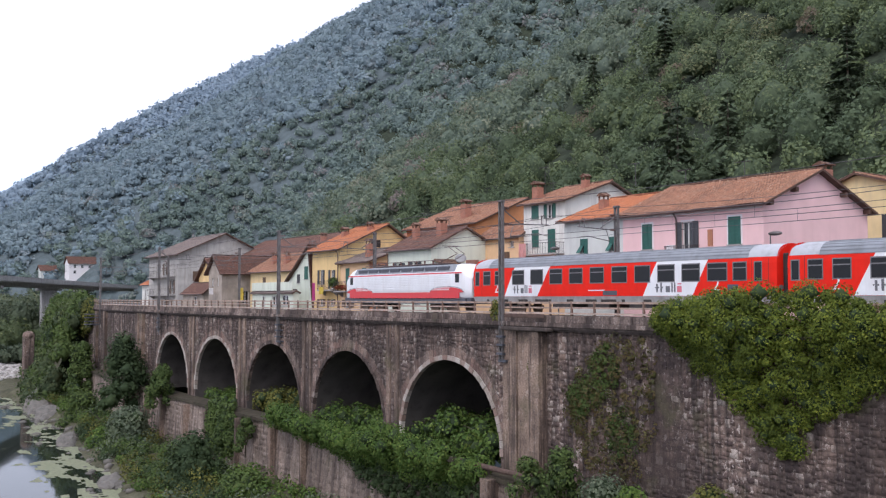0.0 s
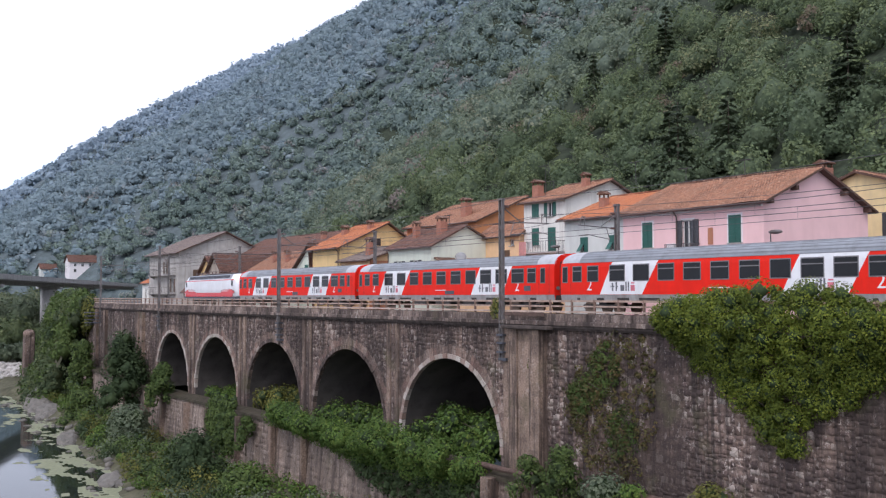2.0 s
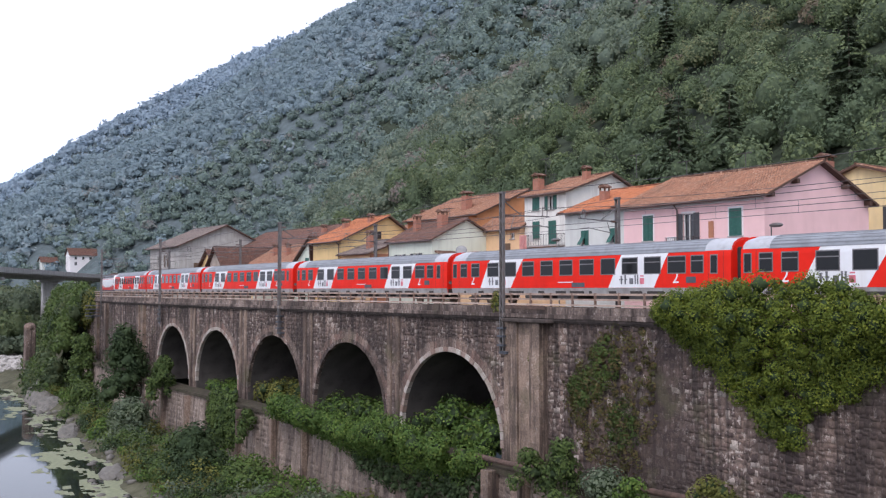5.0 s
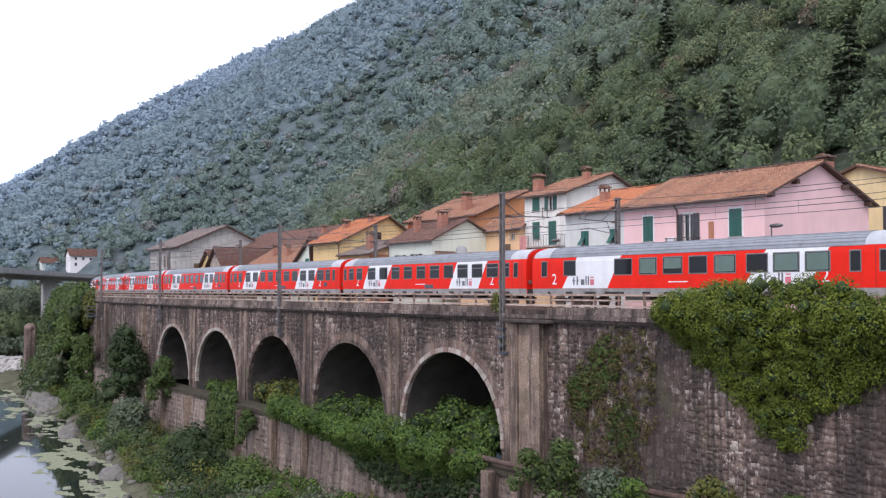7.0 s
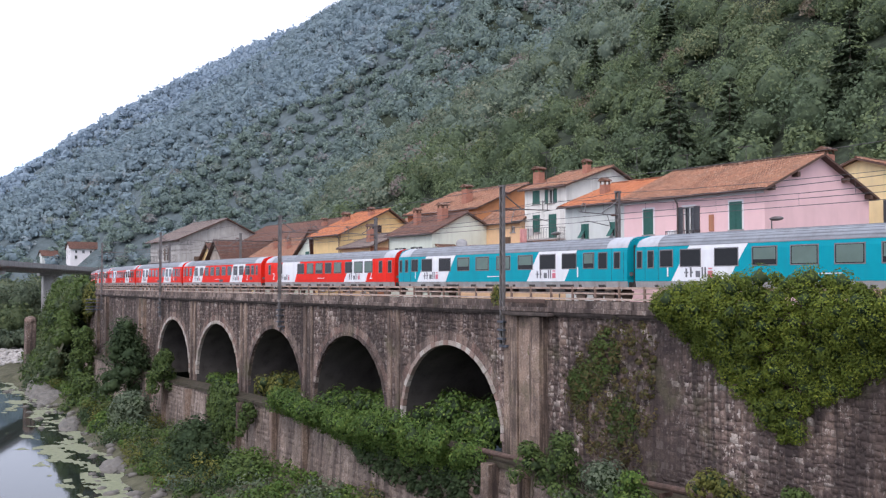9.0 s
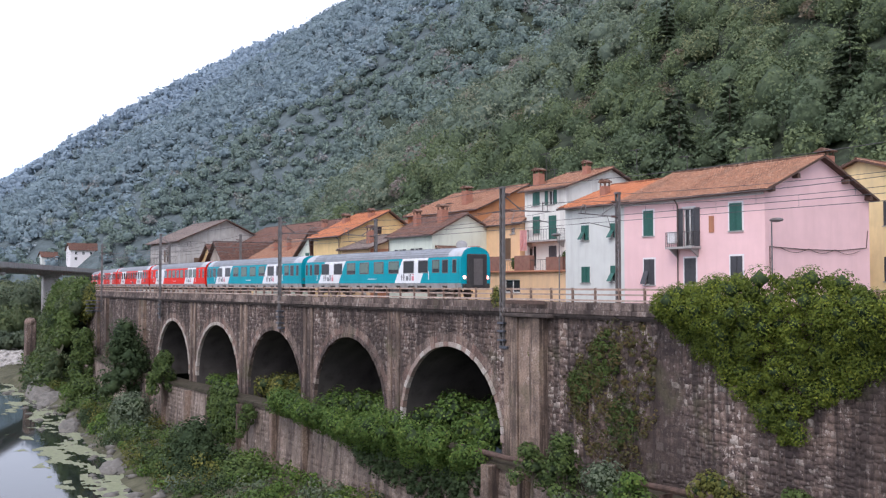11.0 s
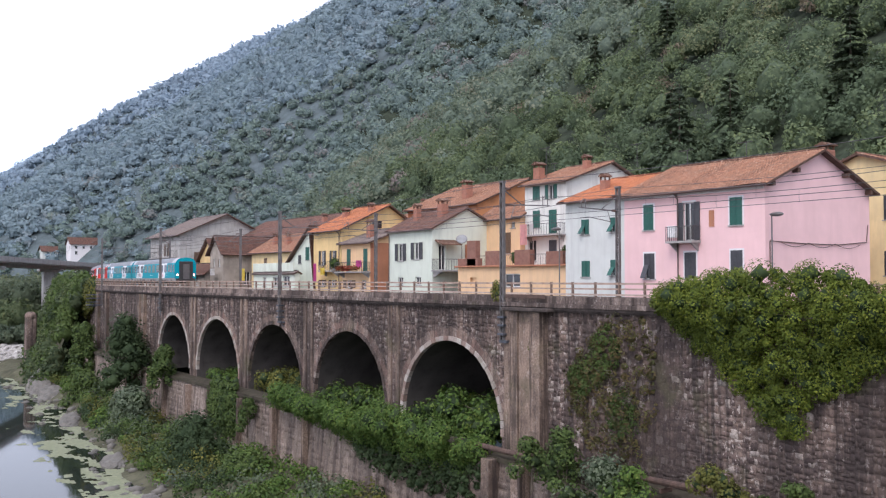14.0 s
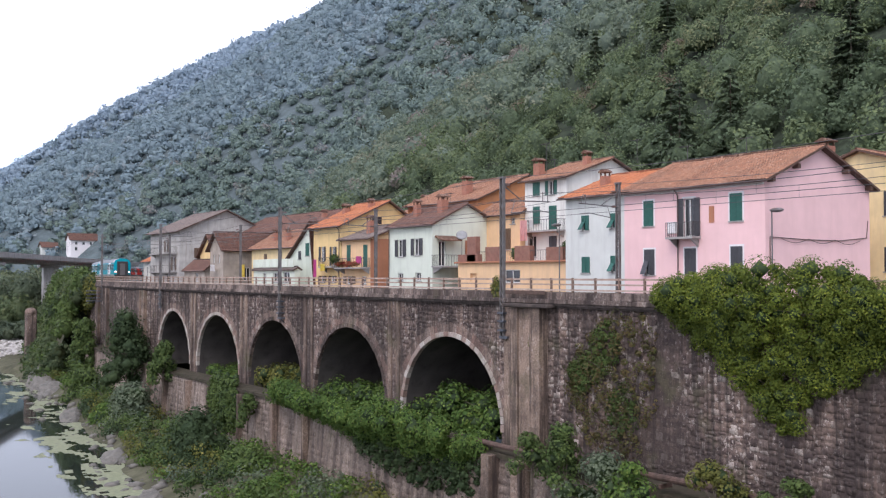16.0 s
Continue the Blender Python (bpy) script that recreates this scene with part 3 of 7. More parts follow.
def woods(label, lo, hi, gap, leaves, leaf, cols, seed):
    rng = np.random.default_rng(seed)
    pts = []
    y = 80.0
    while y < 414:
        x = -0.5 * y + 45
        while x > max(-6.2 * y, -2500):
            px, py = x + rng.uniform(-0.5, 0.5) * gap, y + rng.uniform(-0.5, 0.5) * gap
            if lo <= math.hypot(px, py) + 50 * noise.noise((px * 0.01, py * 0.01, 0)) + 25 * rng.normal() < hi or (lo == 0 and math.hypot(px, py) < 120):
                z = hill_height(px, py)
                if z > 0.2 and math.hypot(px - CLEARING[0] - 6, py - CLEARING[1]) > 17:
                    pts.append((px, py, z))
            x -= gap
        y += gap * 0.92
    pos = np.array(pts)
    n = len(pos)
    low = min(1.0, lo / 700)
    w = gap * (0.54 + 0.2 * low + 0.5 * rng.random(n) ** 2.0)
    h = w * rng.uniform(0.75, 1.3, n) * (1 - 0.3 * low)
    pos[:, 2] += rng.uniform(-1.2, 2.6, n) * (1 - 0.75 * low) + 0.2 * h
    shapes, tri = crown_shapes(3, 14, rng)
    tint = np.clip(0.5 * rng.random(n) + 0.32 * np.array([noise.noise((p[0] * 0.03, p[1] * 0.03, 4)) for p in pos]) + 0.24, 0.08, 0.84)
    tint = np.where(rng.random(n) > 0.965, 1.0, tint)
    turn = rng.uniform(0, 6.28, n)
    c, q = np.cos(turn)[:, None], np.sin(turn)[:, None]
    base = np.array(shapes)[rng.integers(0, 14, n)] * np.stack([rng.uniform(0.8, 1.2, n), rng.uniform(0.8, 1.2, n), np.ones(n)], 1)[:, None, :]
    v = np.stack([(base[:, :, 0] * c - base[:, :, 1] * q) * w[:, None], (base[:, :, 0] * q + base[:, :, 1] * c) * w[:, None], base[:, :, 2] * h[:, None]], 2)
    # leaf bunches over the lobes, most of them on the side the camera sees
    more = int(leaves * 1.7)
    corner = tri[rng.integers(0, len(tri), size=(n, more))]
    share = rng.dirichlet((1, 1, 1), size=(n, more))
    at = sum(np.take_along_axis(v, corner[:, :, k:k + 1], axis=1) * share[:, :, k:k + 1] for k in range(3))
    out = at / np.linalg.norm(at, axis=2, keepdims=True)
    shade = (out @ np.array((0.3, -0.62, 0.72)) < -0.1).astype(float) + 0.5 * rng.random((n, more))
    keep = np.argsort(shade, axis=1)[:, :leaves, None]
    at, out = np.take_along_axis(at, keep, axis=1), np.take_along_axis(out, keep, axis=1)
    at = at * rng.uniform(0.8, 1.08, (n, leaves, 1)) + pos[:, None, :]
    nrm = (out + rng.normal(scale=0.55, size=out.shape) + np.array((0, 0, 0.15))).reshape(-1, 3)
    nrm /= np.linalg.norm(nrm, axis=1, keepdims=True)
    lv, lf = scatter_quads(at.reshape(-1, 3), nrm, rng.uniform(0.55, 1.35, len(nrm)) * leaf, rng)
    leaf_tint = np.repeat(np.clip(np.repeat(tint, leaves) + rng.uniform(-0.1, 0.1, n * leaves), 0, 1), 4)
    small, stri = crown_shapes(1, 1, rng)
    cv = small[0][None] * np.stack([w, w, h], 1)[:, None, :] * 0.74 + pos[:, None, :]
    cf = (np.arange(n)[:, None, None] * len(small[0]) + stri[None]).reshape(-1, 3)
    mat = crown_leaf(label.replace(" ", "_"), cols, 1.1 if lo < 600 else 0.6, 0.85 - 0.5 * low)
    # inner lumps get a dull dark tint that paints the shade between leaves
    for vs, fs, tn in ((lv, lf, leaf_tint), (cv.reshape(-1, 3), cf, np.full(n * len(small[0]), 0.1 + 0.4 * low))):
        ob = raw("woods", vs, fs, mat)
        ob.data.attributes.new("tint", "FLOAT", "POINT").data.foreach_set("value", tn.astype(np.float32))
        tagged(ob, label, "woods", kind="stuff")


def conifers(label, spots, seed):
    """Dark firs: drooping tiers of boughs round a straight trunk."""
    rng = np.random.default_rng(seed)
    for x, y, top, wide in spots:
        z0 = hill_height(x, y) - 1.0
        fir = thing("fir_tree", (x, y, z0), label, "tree", "firs on the hillside")
        part("trunk", tube(bmesh.new(), (x, y, z0 - 1), (x, y, z0 + top), 0.28, 0.03, 8), M["bark"], fir)
        cs, ns = [], []
        for tier in range(15):
            t = (tier + 0.6) / 15
            reach = wide * (0.12 + 0.88 * t) * rng.uniform(0.85, 1.1)
            for b in range(int(6 + 7 * t)):
                a = rng.uniform(0, 6.28)
                k = int(12 + 26 * t)
                u = rng.random(k) ** 0.7
                side = rng.normal(scale=0.16, size=k) * (1.1 - u) * reach
                r = u * reach
                cs.append(np.stack([x + np.cos(a) * r - np.sin(a) * side, y + np.sin(a) * r + np.cos(a) * side, z0 + 1.5 + (top - 1.5) * (1 - t) - 0.32 * r - 0.05 * r * r / wide + rng.normal(scale=0.1, size=k)], 1))
                ns.append(np.stack([np.full(k, math.cos(a) * 0.4), np.full(k, math.sin(a) * 0.4), np.ones(k)], 1) + rng.normal(scale=0.25, size=(k, 3)))
        c, nrm = np.concatenate(cs), np.concatenate(ns)
        nrm /= np.linalg.norm(nrm, axis=1, keepdims=True)
        v, f = scatter_quads(c, nrm, rng.uniform(0.22, 0.42, len(c)), rng)
        raw("crown", v, f, M["conifer"], fir)


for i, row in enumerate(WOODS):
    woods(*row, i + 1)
conifers("dark green fir with drooping boughs among broadleaf trees", FIRS, 5)

# ---------------------------------------------------------------- village houses
def wall_paint(name, col, stain, var=0.1):
    return plain(name, col, 0.9, var=var, scale=0.7, streak=True, bump=0.25, dirt=stain, spec=0.2)


M.update(
    pink=wall_paint("pink_plaster", (0.8, 0.53, 0.52), (0.75, 0.49, 0.475), 0.05),
    palegrey=wall_paint("pale_grey_plaster", (0.6, 0.61, 0.57), (0.5, 0.5, 0.47), 0.06),
    whitewall=wall_paint("white_plaster", (0.68, 0.67, 0.62), (0.5, 0.48, 0.44), 0.08),
    green_wall=wall_paint("pale_green_plaster", (0.62, 0.66, 0.56), (0.5, 0.53, 0.45), 0.06),
    yellow=wall_paint("yellow_plaster", (0.72, 0.52, 0.25), (0.58, 0.42, 0.22), 0.1),
    paleyellow=wall_paint("pale_yellow_plaster", (0.74, 0.58, 0.32), (0.6, 0.47, 0.28), 0.1),
    peach=wall_paint("peach_plaster", (0.74, 0.5, 0.29), (0.6, 0.4, 0.26), 0.08),
    orange=wall_paint("orange_plaster", (0.55, 0.24, 0.11), (0.42, 0.19, 0.1), 0.12),
    rustwall=wall_paint("rust_plaster", (0.42, 0.19, 0.11), (0.33, 0.15, 0.1), 0.12),
    greywall=wall_paint("grey_bare_plaster", (0.42, 0.4, 0.37), (0.27, 0.25, 0.22), 0.2),
    stonewall=wall_paint("rough_stone_plaster", (0.36, 0.31, 0.26), (0.24, 0.2, 0.17), 0.3),
    tiles=tiled_roof("old_brown_tiles", [(0.33, 0.15, 0.09), (0.45, 0.22, 0.13), (0.55, 0.38, 0.28)], (0.22, 0.125, 0.085)),
    tiles_new=tiled_roof("bright_orange_tiles", [(0.52, 0.17, 0.07), (0.58, 0.22, 0.1), (0.62, 0.32, 0.19)], (0.42, 0.16, 0.085)),
    tiles_dark=tiled_roof("dark_brown_tiles", [(0.17, 0.085, 0.065), (0.25, 0.12, 0.085), (0.34, 0.22, 0.17)], (0.12, 0.075, 0.06)),
    slate=tiled_roof("grey_brown_tiles", [(0.22, 0.17, 0.15), (0.27, 0.21, 0.18), (0.33, 0.27, 0.24)], (0.16, 0.13, 0.12)),
    wood_eave=plain("dark_eave_wood", (0.1, 0.055, 0.04), 0.85, var=0.2),
    gutter=plain("brown_gutter", (0.13, 0.085, 0.07), 0.5, 0.4, bump=0),
    shutter_green=plain("green_shutter_paint", (0.02, 0.105, 0.08), 0.55, var=0.15, scale=4),
    shutter_dark=plain("dark_grey_shutter_paint", (0.055, 0.055, 0.06), 0.6, var=0.15, scale=4),
    shutter_brown=plain("brown_shutter_paint", (0.13, 0.08, 0.05), 0.6, var=0.15, scale=4),
    surround=plain("white_window_surround", (0.75, 0.71, 0.7), 0.8, var=0.05),
    pane=plain("dark_window_glass", (0.03, 0.032, 0.035), 0.08, var=0.2, bump=0, spec=0.6),
    curtain=plain("white_window_frame", (0.66, 0.65, 0.63), 0.7, var=0.05),
    brick=plain("chimney_brick", (0.34, 0.15, 0.1), 0.9, var=0.25, scale=6, dirt=(0.2, 0.11, 0.08)),
    iron=plain("dark_iron_rail", (0.09, 0.085, 0.085), 0.6, 0.4, bump=0),
    slab=plain("balcony_slab", (0.33, 0.31, 0.29), 0.9, var=0.15),
    terracotta=plain("terracotta_planter", (0.23, 0.11, 0.08), 0.9, var=0.2, dirt=(0.25, 0.14, 0.1)),
    cloth_white=plain("white_laundry", (0.72, 0.7, 0.69), 0.9, var=0.05),
    cloth_pink=plain("pink_laundry", (0.75, 0.42, 0.4), 0.9, var=0.1),
    cloth_magenta=plain("magenta_laundry", (0.6, 0.1, 0.32), 0.9, var=0.1),
    cloth_yellow=plain("yellow_laundry", (0.75, 0.6, 0.12), 0.9, var=0.1),
    flower=leafy("red_flowers", [(0.5, 0.03, 0.03), (0.1, 0.12, 0.04), (0.6, 0.08, 0.1)], 2.0),
    pot_leaf=leafy("balcony_plants", [(0.06, 0.1, 0.03), (0.1, 0.15, 0.05)], 2.0),
    dish=plain("grey_dish", (0.25, 0.25, 0.25), 0.5, bump=0),
)


def facing(face, x1, y0):
    """From across, out and up on a face to the world."""
    if face == "f":
        return lambda u, d, z: (u, y0 - d, z)
    return lambda u, d, z: (x1 + d, u, z)


def fbox(bm, at, u0, u1, d0, d1, z0, z1):
    vs = [bm.verts.new(at(*p)) for p in ((u0, d0, z0), (u1, d0, z0), (u1, d1, z0), (u0, d1, z0), (u0, d0, z1), (u1, d0, z1), (u1, d1, z1), (u0, d1, z1))]
    fs = [bm.faces.new([vs[i] for i in f]) for f in ((3, 2, 1, 0), (4, 5, 6, 7), (0, 1, 5, 4), (1, 2, 6, 5), (2, 3, 7, 6), (3, 0, 4, 7))]
    bmesh.ops.recalc_face_normals(bm, faces=fs)
    return bm


def pierced(bm, at, u0, u1, z0, z1, holes, deep=0.22):
    """A wall face with its openings and their reveals."""
    us = sorted({u0, u1, *[h for q in holes for h in q[:2]]})
    zs = sorted({z0, z1, *[h for q in holes for h in q[2:]]})
    for a, b in zip(us, us[1:]):
        for c, d in zip(zs, zs[1:]):
            m, k = (a + b) / 2, (c + d) / 2
            if any(h[0] < m < h[1] and h[2] < k < h[3] for h in holes):
                continue
            bm.faces.new([bm.verts.new(at(*p)) for p in ((a, 0, c), (b, 0, c), (b, 0, d), (a, 0, d))])
    for a, b, c, d in holes:
        for p, q in (((a, c), (b, c)), ((b, c), (b, d)), ((b, d), (a, d)), ((a, d), (a, c))):
            bm.faces.new([bm.verts.new(at(*v)) for v in ((p[0], 0, p[1]), (q[0], 0, q[1]), (q[0], -deep, q[1]), (p[0], -deep, p[1]))])


def shutter_leaf(at, u0, u1, d, z0, z1):
    bm = bmesh.new()
    fbox(bm, at, u0, u1, d, d + 0.025, z0, z1)
    k = max(3, int((z1 - z0) / 0.14))
    for i in range(k):
        z = z0 + 0.06 + (z1 - z0 - 0.12) * i / k
        fbox(bm, at, u0 + 0.05, u1 - 0.05, d + 0.02, d + 0.045, z, z + 0.05)
    for u in (u0, u1 - 0.05):
        fbox(bm, at, u, u + 0.05, d + 0.02, d + 0.05, z0, z1)
    return bm


def window(at, c, z0, z1, w, style, col, parent, surround=False):
    a, b = c - w / 2, c + w / 2
    bm = bmesh.new()
    for q in ((a, a + 0.07, z0, z1), (b - 0.07, b, z0, z1), (a, b, z0, z0 + 0.07), (a, b, z1 - 0.07, z1), (c - 0.04, c + 0.04, z0, z1)):
        fbox(bm, at, q[0], q[1], -0.2, -0.12, q[2], q[3])
    win = part("window", bm, M["curtain"], parent, "window with shutters" if style != "plain" else "")
    part("pane", fbox(bmesh.new(), at, a, b, -0.215, -0.18, z0, z1), M["pane"], win, "dark window pane")
    part("sill", fbox(bmesh.new(), at, a - 0.12, b + 0.12, -0.2, 0.09, z0 - 0.08, z0), M["slab"], win)
    if surround:
        bm = bmesh.new()
        for q in ((a - 0.12, a, z0, z1 + 0.12), (b, b + 0.12, z0, z1 + 0.12), (a, b, z1, z1 + 0.12)):
            fbox(bm, at, q[0], q[1], -0.05, 0.012, q[2], q[3])
        part("surround", bm, M["surround"], win, "white painted window surround")
    if style == "closed":
        part("shutter", shutter_leaf(at, a, c - 0.01, 0.0, z0, z1), col, win, "closed slatted shutter")
        part("shutter", shutter_leaf(at, c + 0.01, b, 0.0, z0, z1), col, win, "closed slatted shutter")
    elif style == "open":
        part("shutter", shutter_leaf(at, a - w / 2, a - 0.01, 0.03, z0, z1), col, win, "shutter folded back to the wall")
        part("shutter", shutter_leaf(at, b + 0.01, b + w / 2, 0.03, z0, z1), col, win, "shutter folded back to the wall")
    elif style == "tilt":
        zm = z0 + (z1 - z0) * 0.55
        part("shutter", shutter_leaf(at, c + 0.02, b, 0.0, z0, z1), col, win, "closed slatted shutter")
        part("shutter", shutter_leaf(at, a, c, 0.0, zm, z1), col, win, "closed slatted shutter")
        for u0, u1 in ((a, c - 0.02),):
            bm = bmesh.new()
            vs = [bm.verts.new(at(*p)) for p in ((u0, 0.03, zm), (u1, 0.03, zm), (u1, 0.45, z0 + 0.05), (u0, 0.45, z0 + 0.05), (u0, 0.06, zm), (u1, 0.06, zm), (u1, 0.48, z0 + 0.07), (u0, 0.48, z0 + 0.07))]
            for f in ((3, 2, 1, 0), (4, 5, 6, 7), (0, 1, 5, 4), (1, 2, 6, 5), (2, 3, 7, 6), (3, 0, 4, 7)):
                bm.faces.new([vs[i] for i in f])
            bmesh.ops.recalc_face_normals(bm, faces=bm.faces)
            part("shutter_flap", bm, col, win, "shutter flap pushed outwards")
    return win


def tile_slope(p00, p10, p01, mat, parent, roll=0.24, thick=0.14):
    """A roof slope of tile rolls in courses: eave corner, other eave corner, ridge corner over the first."""
    o, a, b = Vector(p00), Vector(p10) - Vector(p00), Vector(p01) - Vector(p00)
    la, lb = a.length, b.length
    up = a.cross(b).normalized()
    if up.z < 0:
        up = -up
    nu, nv = max(2, round(la / roll)) * 3, max(2, round(lb / 0.38))
    rng = np.random.default_rng(int(abs(o.x * 13 + o.y * 7)) + 1)
    us = np.linspace(0, 1, nu + 1)
    sag = -0.05 * np.sin(us * math.pi)
    prof = 0.055 * np.abs(np.sin(us * nu / 3 * math.pi)) + sag + 0.02 * np.sin(us * 23.0)
    verts, uvs = [], []
    for j in range(nv):
        for q, h in ((j / nv, 0.045), ((j + 1) / nv, 0.0)):
            for i, t in enumerate(us):
                w = prof[i] + h
                v = o + a * float(t) + b * q + up * float(thick + w)
                verts.append(v)
                uvs.append((t * la, q * lb - 0.003))
    jit = rng.normal(scale=0.008, size=len(verts))
    verts = [(v.x, v.y, v.z + j) for v, j in zip(verts, jit)]
    k = nu + 1
    r, c = np.divmod(np.arange((2 * nv - 1) * nu), nu)
    s = r * k + c
    ob = raw("tiles", verts, np.stack([s, s + 1, s + k + 1, s + k], 1), mat, parent, "rows of old clay tiles")
    uvl = ob.data.uv_layers.new(name="UVMap")
    idx = np.zeros(len(ob.data.loops), dtype=np.int32)
    ob.data.loops.foreach_get("vertex_index", idx)
    uvl.data.foreach_set("uv", np.array(uvs, dtype=np.float32)[idx].ravel())
    bm = bmesh.new()
    c4 = [o, o + a, o + a + b, o + b]
    lo = [bm.verts.new(v) for v in c4]
    hi = [bm.verts.new(v + up * (thick + 0.01)) for v in c4]
    bm.faces.new(lo[::-1])
    for i in range(4):
        bm.faces.new((lo[i], lo[(i + 1) % 4], hi[(i + 1) % 4], hi[i]))
    bmesh.ops.recalc_face_normals(bm, faces=bm.faces)
    part("eave", bm, M["wood_eave"], parent, "dark wooden eave boards")


def chimney(parent, x, y, z0, z1, w=0.55, mat=None):
    ch = part("chimney", boxed(x - w / 2, x + w / 2, y - w / 2, y + w / 2, z0, z1, bevel=0.02), mat or M["brick"], parent, "brick chimney stack")
    bm = boxed(x - w * 0.65, x + w * 0.65, y - w * 0.65, y + w * 0.65, z1 + 0.28, z1 + 0.36)
    for sx in (-1, 1):
        for sy in (-1, 1):
            box(bm, x + sx * w * 0.4 - 0.05, x + sx * w * 0.4 + 0.05, y + sy * w * 0.4 - 0.05, y + sy * w * 0.4 + 0.05, z1, z1 + 0.28)
    prism(bm, [(x - w * 0.65, z1 + 0.36), (x + w * 0.65, z1 + 0.36), (x, z1 + 0.58)], y - w * 0.65, y + w * 0.65)
    part("chimney_cap", bm, M["tiles"], ch, "tiled chimney cap")


def house(label, x0, x1, y0, y1, eave, ridge, wall, roof, wins=(), axis="x", mid=None, over=0.45, chimneys=(), base=-0.45, pipes=(), roll=0.3, far_eave=None):
    ob = thing("house", ((x0 + x1) / 2, (y0 + y1) / 2, base), label, "house", "village houses")
    bm = bmesh.new()
    holes = {"f": [], "s": []}
    for face, c, z0, z1, w, *_ in wins:
        holes[face].append((c - w / 2, c + w / 2, z0, z1))
    far = eave if far_eave is None else far_eave
    pierced(bm, facing("f", x1, y0), x0, x1, base, eave, holes["f"])
    side_top = min(eave, far) if axis == "x" else eave
    pierced(bm, facing("s", x1, y0), y0, y1, base, side_top, holes["s"])
    q = lambda *pts: bm.faces.new([bm.verts.new(p) for p in pts])
    q((x1, y1, base), (x0, y1, base), (x0, y1, far), (x1, y1, far))
    q((x0, y1, base), (x0, y0, base), (x0, y0, side_top), (x0, y1, side_top))
    if axis == "x":
        m = (y0 + y1) / 2 if mid is None else mid
        for x in (x0, x1):
            q((x, y0, side_top), (x, y1, side_top), (x, y1, far), (x, m, ridge), (x, y0, eave))
    else:
        m = (x0 + x1) / 2 if mid is None else mid
        for y in (y0, y1):
            q((x0, y, eave), (x1, y, eave), (m, y, ridge))
    bmesh.ops.remove_doubles(bm, verts=bm.verts, dist=0.001)
    part("wall", bm, wall, ob)
    rf = part("roof", boxed(*((x0 - over, x1 + over, m - 0.09, m + 0.09) if axis == "x" else (m - 0.09, m + 0.09, y0 - over, y1 + over)), ridge + 0.08, ridge + 0.27, bevel=0.04), roof, ob, "tiled roof ridge")
    if axis == "x":
        d0, d1 = (ridge - eave) / max(0.1, m - y0), (ridge - far) / max(0.1, y1 - m)
        tile_slope((x0 - over, y0 - over, eave - over * d0), (x1 + over, y0 - over, eave - over * d0), (x0 - over, m, ridge), roof, rf, roll)
        if y1 - m > 0.3:
            tile_slope((x0 - over, y1 + over, far - over * d1), (x1 + over, y1 + over, far - over * d1), (x0 - over, m, ridge), roof, rf, 0.8)
        zg = eave - over * d0
        part("gutter", tube(bmesh.new(), (x0 - over, y0 - over - 0.06, zg + 0.06), (x1 + over, y0 - over - 0.06, zg + 0.06), 0.075), M["gutter"], rf)
    else:
        d0 = (ridge - eave) / max(0.1, x1 - m)
        d1 = (ridge - eave) / max(0.1, m - x0)
        tile_slope((x1 + over, y0 - over, eave - over * d0), (x1 + over, y1 + over, eave - over * d0), (m, y0 - over, ridge), roof, rf, roll)
        tile_slope((x0 - over, y0 - over, eave - over * d1), (x0 - over, y1 + over, eave - over * d1), (m, y0 - over, ridge), roof, rf, 0.4)
    for u in pipes:
        part("downpipe", strip(bmesh.new(), [(u, y0 - over, eave - 0.1), (u, y0 - 0.1, eave - 0.55), (u, y0 - 0.1, base)], 0.05, 6), M["gutter"], ob, "brown downpipe")
    for face, c, z0, z1, w, style, col, *sur in wins:
        window(facing(face, x1, y0), c, z0, z1, w, style, col, ob, bool(sur))
    for ch in chimneys:
        chimney(ob, *ch)
    return ob


def balcony(parent, at, u0, u1, deep, z, h=0.95, slab_mat=None, solid=False):
    sl = part("balcony", fbox(bmesh.new(), at, u0, u1, 0.0, deep, z - 0.14, z), slab_mat or M["slab"], parent, "small balcony")
    if solid:
        return sl
    for u in np.arange(u0, u1 + 0.01, max(0.14, (u1 - u0) / 14)):
        part("baluster", fbox(bmesh.new(), at, u - 0.012, u + 0.012, deep - 0.06, deep - 0.035, z, z + h), M["iron"], sl)
    bm = bmesh.new()
    fbox(bm, at, u0 - 0.02, u1 + 0.02, deep - 0.07, deep - 0.025, z + h, z + h + 0.045)
    for u in (u0, u1 - 0.03):
        fbox(bm, at, u, u + 0.03, 0.0, deep - 0.03, z + h, z + h + 0.04)
        for d in np.arange(0.1, deep, 0.16):
            fbox(bm, at, u, u + 0.022, d, d + 0.022, z, z + h)
    part("handrail", bm, M["iron"], sl, "dark iron handrail")
    for u in (u0 + 0.2, u1 - 0.3):
        bm = bmesh.new()
        vs = [bm.verts.new(at(*p)) for p in ((u, 0, z - 0.7), (u + 0.1, 0, z - 0.7), (u + 0.1, 0, z - 0.14), (u, 0, z - 0.14), (u, deep - 0.1, z - 0.14), (u + 0.1, deep - 0.1, z - 0.14))]
        for f in ((0, 1, 2, 3), (0, 3, 4), (1, 5, 2), (0, 4, 5, 1), (3, 2, 5, 4)):
            bm.faces.new([vs[i] for i in f])
        bmesh.ops.recalc_face_normals(bm, faces=bm.faces)
        part("bracket", bm, M["slab"], sl)
    return sl


